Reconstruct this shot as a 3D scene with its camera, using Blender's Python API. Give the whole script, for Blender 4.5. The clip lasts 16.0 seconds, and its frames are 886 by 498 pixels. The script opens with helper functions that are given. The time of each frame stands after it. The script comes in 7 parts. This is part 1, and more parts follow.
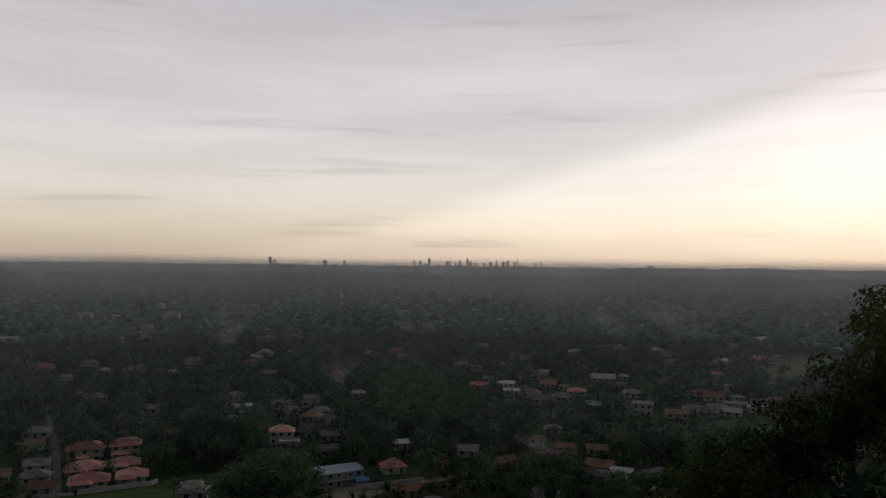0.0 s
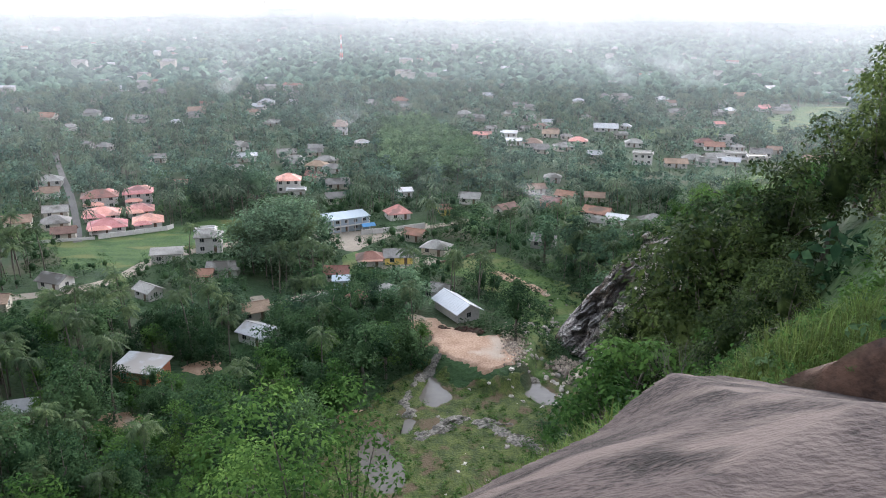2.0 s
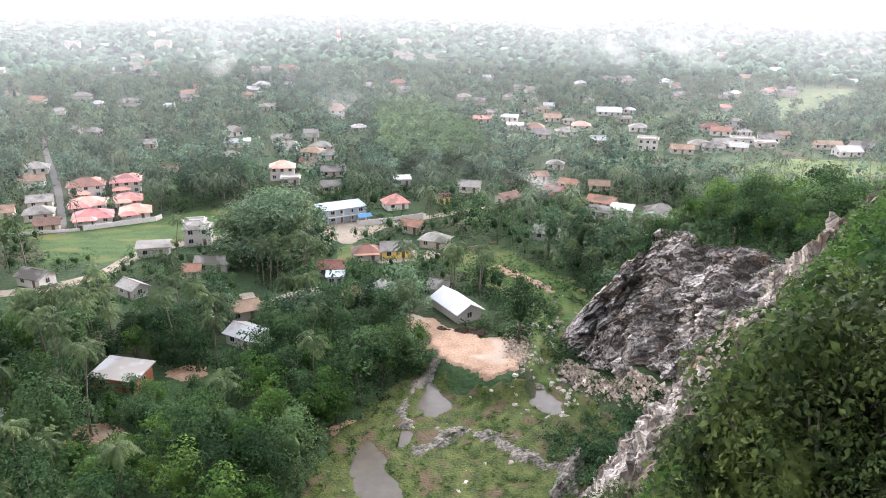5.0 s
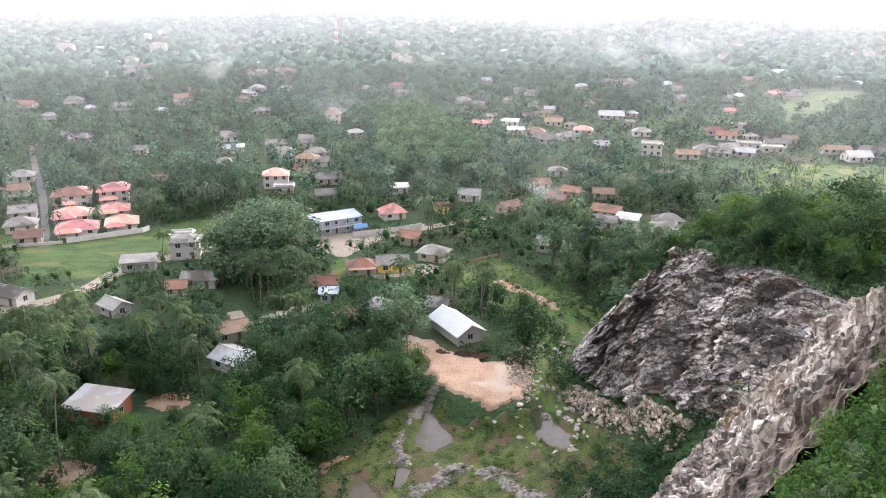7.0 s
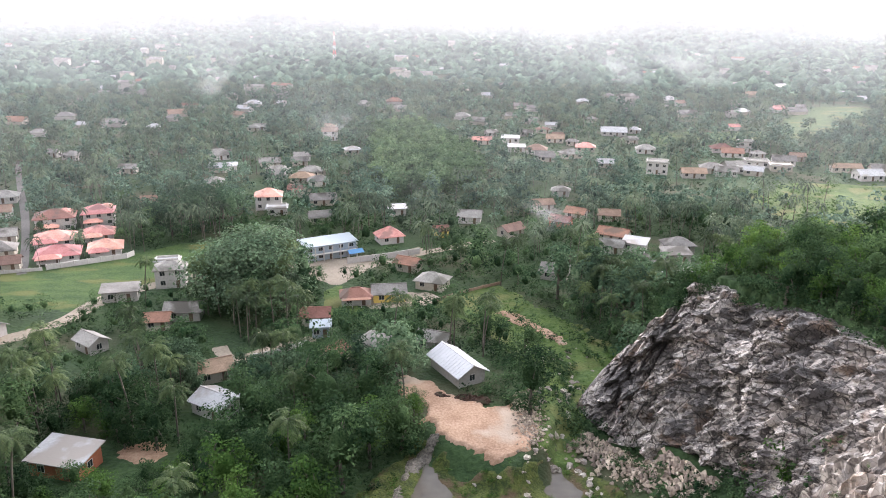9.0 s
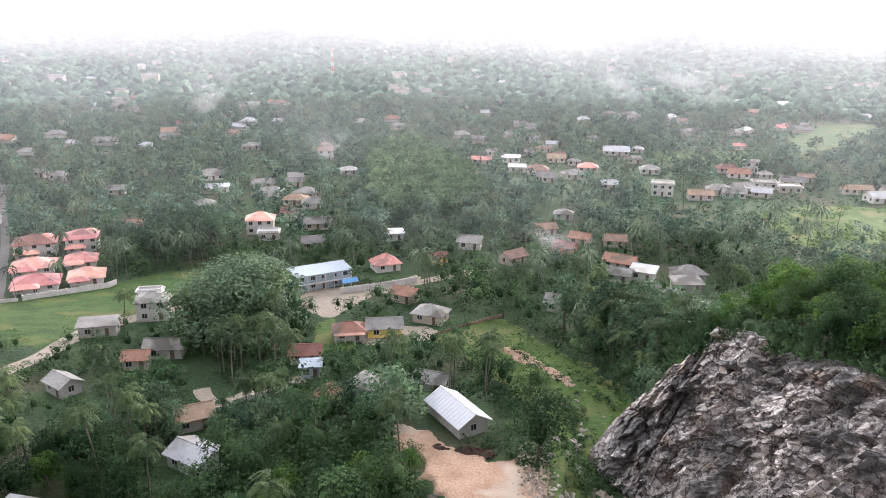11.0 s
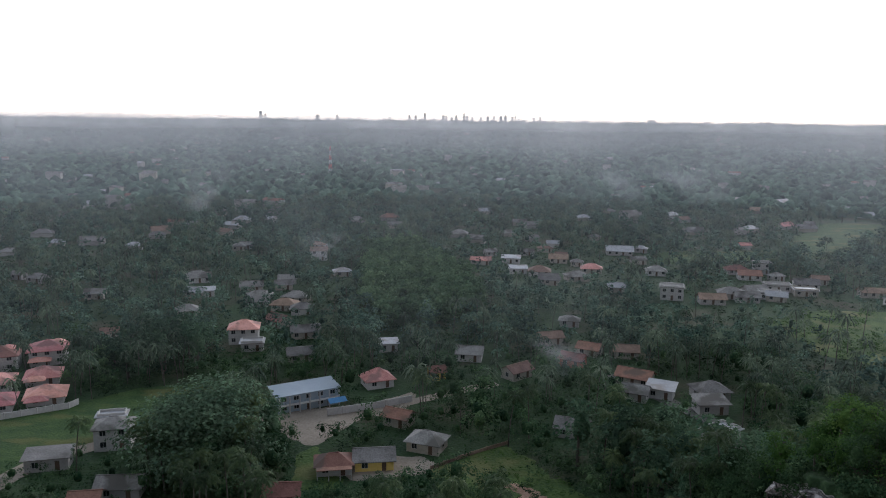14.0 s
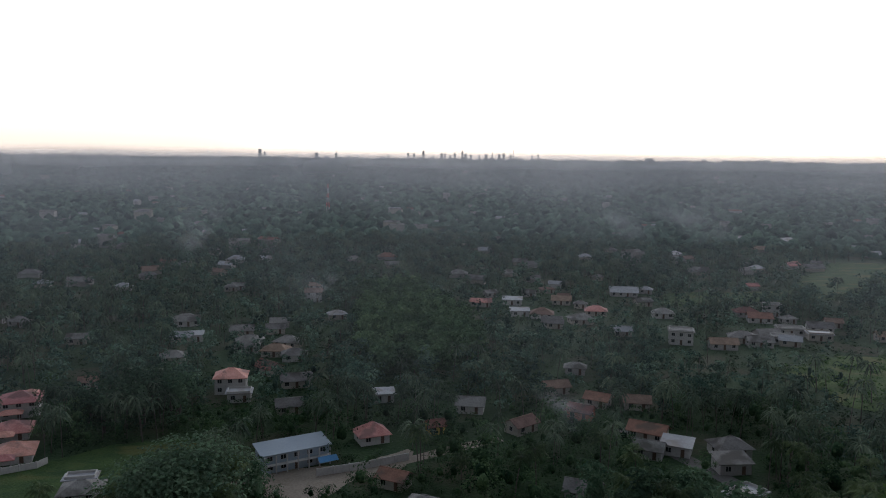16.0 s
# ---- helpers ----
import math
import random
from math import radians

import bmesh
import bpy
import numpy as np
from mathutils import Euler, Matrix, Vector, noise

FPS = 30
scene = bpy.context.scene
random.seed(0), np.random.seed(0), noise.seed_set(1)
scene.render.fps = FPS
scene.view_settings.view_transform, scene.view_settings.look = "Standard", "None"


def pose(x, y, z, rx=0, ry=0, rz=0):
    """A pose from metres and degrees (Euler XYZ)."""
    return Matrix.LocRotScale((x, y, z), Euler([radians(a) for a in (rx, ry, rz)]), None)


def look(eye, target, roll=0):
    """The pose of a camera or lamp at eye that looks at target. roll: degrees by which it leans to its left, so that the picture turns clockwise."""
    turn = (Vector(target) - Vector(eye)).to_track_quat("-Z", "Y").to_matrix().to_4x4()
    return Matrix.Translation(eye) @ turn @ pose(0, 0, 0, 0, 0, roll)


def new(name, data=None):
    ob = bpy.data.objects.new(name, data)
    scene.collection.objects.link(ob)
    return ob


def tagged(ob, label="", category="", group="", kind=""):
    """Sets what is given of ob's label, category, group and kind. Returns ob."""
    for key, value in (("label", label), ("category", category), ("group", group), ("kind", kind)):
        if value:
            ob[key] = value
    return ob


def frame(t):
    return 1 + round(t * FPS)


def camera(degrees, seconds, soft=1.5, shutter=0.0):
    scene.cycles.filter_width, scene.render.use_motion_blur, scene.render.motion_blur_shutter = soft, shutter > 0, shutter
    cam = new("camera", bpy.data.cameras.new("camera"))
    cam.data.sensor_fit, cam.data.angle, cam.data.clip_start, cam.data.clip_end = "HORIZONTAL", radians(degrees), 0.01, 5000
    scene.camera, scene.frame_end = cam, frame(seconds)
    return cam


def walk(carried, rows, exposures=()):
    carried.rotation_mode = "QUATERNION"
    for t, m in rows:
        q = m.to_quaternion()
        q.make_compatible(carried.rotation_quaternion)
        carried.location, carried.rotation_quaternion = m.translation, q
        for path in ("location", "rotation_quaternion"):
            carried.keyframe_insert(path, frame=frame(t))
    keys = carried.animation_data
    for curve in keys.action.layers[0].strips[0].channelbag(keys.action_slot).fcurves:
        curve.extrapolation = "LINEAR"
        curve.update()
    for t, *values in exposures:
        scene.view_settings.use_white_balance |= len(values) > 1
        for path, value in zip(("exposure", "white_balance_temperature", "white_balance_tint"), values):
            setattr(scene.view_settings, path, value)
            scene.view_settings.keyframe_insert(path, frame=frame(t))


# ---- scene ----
cam = camera(61.4, 16.0, soft=1.0)
PATH = [
    (0, (0.75, 22.139, 70.301), (0.722, 24.138, 70.353), 0.6),
    (0.5, (0.841, 21.82, 70.317), (0.812, 23.819, 70.274), 0.6),
    (1, (0.919, 21.628, 70.386), (0.89, 23.608, 70.103), 0.6),
    (1.5, (0.967, 21.756, 70.512), (0.939, 23.688, 69.997), 0.6),
    (2, (0.949, 22.402, 70.674), (0.921, 24.308, 70.069), 0.6),
    (2.5, (0.908, 23.493, 70.825), (0.882, 25.383, 70.17), 0.6),
    (3, (0.907, 24.8, 70.894), (0.881, 26.689, 70.239), 0.6),
    (3.5, (0.9, 26.276, 70.901), (0.873, 28.165, 70.246), 0.6),
    (4, (0.865, 28.074, 70.878), (0.839, 29.964, 70.224), 0.6),
    (6.5, (0.677, 39.685, 70.835), (0.652, 41.576, 70.186), 0.6),
    (7, (0.637, 42.352, 70.852), (0.614, 44.244, 70.204), 0.5),
    (7.5, (0.6, 45.201, 70.925), (0.578, 47.093, 70.278), 0.5),
    (8, (0.536, 48.082, 71.016), (0.514, 49.975, 70.371), 0.5),
    (8.5, (0.411, 50.939, 71.112), (0.39, 52.837, 70.481), 0.5),
    (9, (0.304, 53.823, 71.193), (0.284, 55.725, 70.577), 0.5),
    (11.5, (-0.02, 68.393, 71.76), (-0.035, 70.309, 71.184), 0.6),
    (12, (-0.098, 71.347, 71.819), (-0.112, 73.267, 71.258), 0.6),
    (12.5, (-0.174, 74.277, 71.855), (-0.189, 76.229, 71.421), 0.6),
    (13, (-0.179, 77.213, 71.851), (-0.193, 79.174, 71.456), 0.6),
    (13.5, (-0.182, 80.264, 71.866), (-0.195, 82.227, 71.485), 0.6),
    (14, (-0.173, 83.427, 71.912), (-0.186, 85.399, 71.578), 0.6),
    (14.5, (-0.251, 86.509, 71.909), (-0.263, 88.494, 71.663), 0.6),
    (15, (-0.351, 89.526, 71.883), (-0.363, 91.511, 71.642), 0.6),
    (15.5, (-0.414, 92.615, 71.869), (-0.425, 94.601, 71.634), 0.6),
    (16, (-0.468, 95.727, 71.88), (-0.478, 97.713, 71.645), 0.6),
]
# the camera's automatic exposure
EXPO = [(0, -0.45), (0.8, -0.5), (1.1, 0.0), (1.5, 1.6), (2, 3.2), (2.5, 3.85), (3.5, 3.9), (9, 3.5), (12, 3.35), (12.6, 3.0), (13.2, 2.05),
        (14, 1.5), (14.6, 1.15), (15.2, 0.8), (16, 0.7)]
EXPO = [(t, e, 6150 if t in (1.5, 2) else 5900 if t > 13.5 else 6650, 16 if 2 < t < 12.3 else 11) for t, e in EXPO]
walk(cam, [(t, look(eye, target, roll)) for t, eye, target, roll in PATH], EXPO)

# ---------------------------------------------------------------- world and sun
SUN_EL, SUN_AZ = radians(24), radians(35)      # behind cloud, ahead and to the right


def build_world():
    w = bpy.data.worlds.new("world")
    scene.world = w
    w.use_nodes = True
    nt = w.node_tree
    nt.nodes.clear()
    N, L = nt.nodes.new, nt.links.new
    out, bg = N("ShaderNodeOutputWorld"), N("ShaderNodeBackground")
    sky = N("ShaderNodeTexSky")
    sky.sky_type, sky.sun_disc = "NISHITA", False
    sky.sun_elevation, sky.sun_rotation = SUN_EL, SUN_AZ
    tc = N("ShaderNodeTexCoord")
    sep = N("ShaderNodeSeparateXYZ")
    L(tc.outputs["Generated"], sep.inputs[0])
    # cloud deck: colour by height, broken by stretched noise
    mp = N("ShaderNodeMapping")
    mp.inputs["Rotation"].default_value = (0, radians(-7), 0)
    mp.inputs["Scale"].default_value = (1.2, 1.2, 9.0)
    L(tc.outputs["Generated"], mp.inputs[0])
    nz = N("ShaderNodeTexNoise")
    nz.inputs["Scale"].default_value, nz.inputs["Detail"].default_value, nz.inputs["Roughness"].default_value = 1.3, 5, 0.5
    L(mp.outputs[0], nz.inputs[0])
    ramp = N("ShaderNodeValToRGB")
    cr = ramp.color_ramp
    stops = [(0.0, (0.58, 0.50, 0.44)), (0.012, (0.76, 0.62, 0.50)), (0.05, (0.95, 0.82, 0.66)), (0.095, (1.00, 0.94, 0.85)), (0.15, (0.97, 0.93, 0.91)), (0.24, (0.92, 0.88, 0.91)),
             (0.36, (0.68, 0.66, 0.71)), (0.55, (0.305, 0.335, 0.38)), (1.0, (0.22, 0.245, 0.28))]
    cr.elements[0].position, cr.elements[0].color = stops[0][0], (*stops[0][1], 1)
    cr.elements[1].position, cr.elements[1].color = stops[-1][0], (*stops[-1][1], 1)
    for p, c in stops[1:-1]:
        e = cr.elements.new(p)
        e.color = (*c, 1)
    L(sep.outputs["Z"], ramp.inputs[0])
    br = N("ShaderNodeMapRange")
    br.inputs["From Min"].default_value, br.inputs["From Max"].default_value = 0.36, 0.66
    br.inputs["To Min"].default_value, br.inputs["To Max"].default_value = 0.93, 1.14
    L(nz.outputs[0], br.inputs[0])
    # edge of the cloud deck, rising to the right, bright below it
    edge = N("ShaderNodeVectorMath")
    edge.operation = "DOT_PRODUCT"
    edge.inputs[1].default_value = (-0.27, 0.0, 1.0)
    L(tc.outputs["Generated"], edge.inputs[0])
    warp = N("ShaderNodeMath")
    warp.operation = "MULTIPLY_ADD"
    warp.inputs[1].default_value = 0.07
    L(nz.outputs[0], warp.inputs[0])
    L(edge.outputs["Value"], warp.inputs[2])
    deck = N("ShaderNodeMapRange")
    deck.interpolation_type = "SMOOTHSTEP"
    deck.inputs["From Min"].default_value, deck.inputs["From Max"].default_value = 0.105, 0.150
    deck.inputs["To Min"].default_value, deck.inputs["To Max"].default_value = 0.0, 1.0
    L(warp.outputs[0], deck.inputs[0])
    lit = N("ShaderNodeMapRange")
    lit.inputs["From Min"].default_value, lit.inputs["From Max"].default_value = -0.35, 0.45
    lit.inputs["To Min"].default_value, lit.inputs["To Max"].default_value = 1.06, 1.32
    L(sep.outputs["X"], lit.inputs[0])
    deckmix = N("ShaderNodeMix")
    L(deck.outputs[0], deckmix.inputs[0])
    L(lit.outputs[0], deckmix.inputs[2])
    deckmix.inputs[3].default_value = 0.96
    # thin dark streaks
    sm = N("ShaderNodeMapping")
    sm.inputs["Scale"].default_value = (3.0, 3.0, 42.0)
    L(tc.outputs["Generated"], sm.inputs[0])
    sn = N("ShaderNodeTexNoise")
    sn.inputs["Scale"].default_value, sn.inputs["Detail"].default_value = 1.1, 5
    L(sm.outputs[0], sn.inputs[0])
    sk = N("ShaderNodeMapRange")
    sk.inputs["From Min"].default_value, sk.inputs["From Max"].default_value = 0.60, 0.74
    sk.inputs["To Min"].default_value, sk.inputs["To Max"].default_value = 1.0, 0.82
    L(sn.outputs[0], sk.inputs[0])
    fac = N("ShaderNodeMath")
    fac.operation = "MULTIPLY"
    L(deckmix.outputs[0], fac.inputs[0])
    L(sk.outputs[0], fac.inputs[1])
    fac2 = N("ShaderNodeMath")
    fac2.operation = "MULTIPLY"
    L(fac.outputs[0], fac2.inputs[0])
    L(br.outputs[0], fac2.inputs[1])
    mul = N("ShaderNodeMix")
    mul.data_type, mul.blend_type = "RGBA", "MULTIPLY"
    mul.inputs[0].default_value = 1.0
    L(ramp.outputs[0], mul.inputs[6])
    L(fac2.outputs[0], mul.inputs[7])
    # clear-sky share behind the cloud
    dim = N("ShaderNodeMix")
    dim.data_type, dim.blend_type = "RGBA", "MULTIPLY"
    dim.inputs[0].default_value = 1.0
    dim.inputs[7].default_value = (0.1, 0.1, 0.1, 1)
    L(sky.outputs[0], dim.inputs[6])
    mix = N("ShaderNodeMix")
    mix.data_type = "RGBA"
    mix.inputs[0].default_value = 0.92
    L(dim.outputs[2], mix.inputs[6])
    L(mul.outputs[2], mix.inputs[7])
    # the deck darkens away from the evening light
    away = N("ShaderNodeMapRange")
    away.interpolation_type = "SMOOTHSTEP"
    away.inputs["From Min"].default_value, away.inputs["From Max"].default_value = -0.7, 0.8
    away.inputs["To Min"].default_value, away.inputs["To Max"].default_value = 0.40, 1.0
    L(sep.outputs["Y"], away.inputs[0])
    shade = N("ShaderNodeMix")
    shade.data_type, shade.blend_type = "RGBA", "MULTIPLY"
    shade.inputs[0].default_value = 1.0
    L(mix.outputs[2], shade.inputs[6])
    L(away.outputs[0], shade.inputs[7])
    L(shade.outputs[2], bg.inputs[0])
    bg.inputs[1].default_value = 1.0
    L(bg.outputs[0], out.inputs[0])


build_world()
sun = new("sun", bpy.data.lights.new("sun", "SUN"))
sun.data.energy, sun.data.angle, sun.data.color = 0.35, radians(25), (1.0, 0.93, 0.84)
sun.matrix_world = look((0, 0, 300), (-300 * math.sin(SUN_AZ) / math.tan(SUN_EL), -300 * math.cos(SUN_AZ) / math.tan(SUN_EL), 0))


# ---------------------------------------------------------------- materials
def surface(name, dark, light, scale=1.0, fine=8.0, rough=0.8, bump=0.3, spread=0.25, vary="", metal=0.0, stretch=(1, 1, 1), coat=0.0, local=False, third=None, gloss=0.3, leafy=0.0, attr=""):
    """Two-scale mottled surface. vary: 'object' or 'island' shifts the brightness piece by piece; third: patches of a third colour."""
    m = bpy.data.materials.new(name)
    m.use_nodes = True
    nt = m.node_tree
    N, L = nt.nodes.new, nt.links.new
    b = nt.nodes["Principled BSDF"]
    b.inputs["Roughness"].default_value, b.inputs["Metallic"].default_value = rough, metal
    b.inputs["Specular IOR Level"].default_value = gloss
    if local:
        src = N("ShaderNodeTexCoord").outputs["Object"]
    else:
        src = N("ShaderNodeNewGeometry").outputs["Position"]
    mp = N("ShaderNodeMapping")
    mp.inputs["Scale"].default_value = stretch
    L(src, mp.inputs[0])
    n1, n2 = N("ShaderNodeTexNoise"), N("ShaderNodeTexNoise")
    n1.inputs["Scale"].default_value, n1.inputs["Detail"].default_value = scale, 3
    n2.inputs["Scale"].default_value, n2.inputs["Detail"].default_value = fine, 4
    L(mp.outputs[0], n1.inputs[0])
    L(mp.outputs[0], n2.inputs[0])
    add = N("ShaderNodeMath")
    add.operation = "MULTIPLY_ADD"
    add.inputs[1].default_value, add.inputs[2].default_value = 0.5, 0.0
    L(n2.outputs[0], add.inputs[0])
    tot = N("ShaderNodeMath")
    tot.operation = "MULTIPLY_ADD"
    tot.inputs[1].default_value = 0.5
    L(n1.outputs[0], tot.inputs[0])
    L(add.outputs[0], tot.inputs[2])
    rng = N("ShaderNodeMapRange")
    rng.inputs["From Min"].default_value, rng.inputs["From Max"].default_value = 0.5 - spread * 0.6, 0.5 + spread * 0.6
    L(tot.outputs[0], rng.inputs[0])
    mix = N("ShaderNodeMix")
    mix.data_type = "RGBA"
    mix.inputs[6].default_value, mix.inputs[7].default_value = (*dark, 1), (*light, 1)
    L(rng.outputs[0], mix.inputs[0])
    col = mix.outputs[2]
    if third:
        n3 = N("ShaderNodeTexNoise")
        n3.inputs["Scale"].default_value, n3.inputs["Detail"].default_value = scale * 0.45, 5
        L(mp.outputs[0], n3.inputs[0])
        r3 = N("ShaderNodeMapRange")
        r3.inputs["From Min"].default_value, r3.inputs["From Max"].default_value = 0.53, 0.62
        L(n3.outputs[0], r3.inputs[0])
        m3 = N("ShaderNodeMix")
        m3.data_type = "RGBA"
        m3.inputs[7].default_value = (*third, 1)
        L(r3.outputs[0], m3.inputs[0])
        L(col, m3.inputs[6])
        col = m3.outputs[2]
    if vary:
        rnd = N("ShaderNodeObjectInfo").outputs["Random"] if vary == "object" else N("ShaderNodeNewGeometry").outputs["Random Per Island"]
        if vary == "both":
            av = N("ShaderNodeMath")
            av.operation = "MULTIPLY_ADD"
            av.inputs[1].default_value = 0.35
            half = N("ShaderNodeMath")
            half.operation = "MULTIPLY"
            half.inputs[1].default_value = 0.65
            if attr:
                at = N("ShaderNodeAttribute")
                at.attribute_name = attr
                L(at.outputs["Fac"], half.inputs[0])
            else:
                L(N("ShaderNodeObjectInfo").outputs["Random"], half.inputs[0])
            L(rnd, av.inputs[0])
            L(half.outputs[0], av.inputs[2])
            rnd = av.outputs[0]
        hs = N("ShaderNodeHueSaturation")
        vr, hr = N("ShaderNodeMapRange"), N("ShaderNodeMapRange")
        vr.inputs["To Min"].default_value, vr.inputs["To Max"].default_value = {"object": (0.75, 1.3), "both": (0.35, 1.75)}.get(vary, (0.55, 1.55))
        hr.inputs["To Min"].default_value, hr.inputs["To Max"].default_value = (0.52, 0.478) if vary == "both" else (0.485, 0.515)
        L(rnd, vr.inputs[0])
        L(rnd, hr.inputs[0])
        L(vr.outputs[0], hs.inputs["Value"])
        L(hr.outputs[0], hs.inputs["Hue"])
        L(col, hs.inputs["Color"])
        col = hs.outputs[0]
    L(col, b.inputs["Base Color"])
    if leafy:
        tl, mx = N("ShaderNodeBsdfTranslucent"), N("ShaderNodeMixShader")
        mx.inputs[0].default_value = leafy
        L(col, tl.inputs[0])
        L(b.outputs[0], mx.inputs[1])
        L(tl.outputs[0], mx.inputs[2])
        L(mx.outputs[0], nt.nodes["Material Output"].inputs[0])
    if bump:
        bp = N("ShaderNodeBump")
        bp.inputs["Strength"].default_value, bp.inputs["Distance"].default_value = bump, 0.5 / fine
        L(n2.outputs[0], bp.inputs["Height"])
        L(bp.outputs[0], b.inputs["Normal"])
    return m


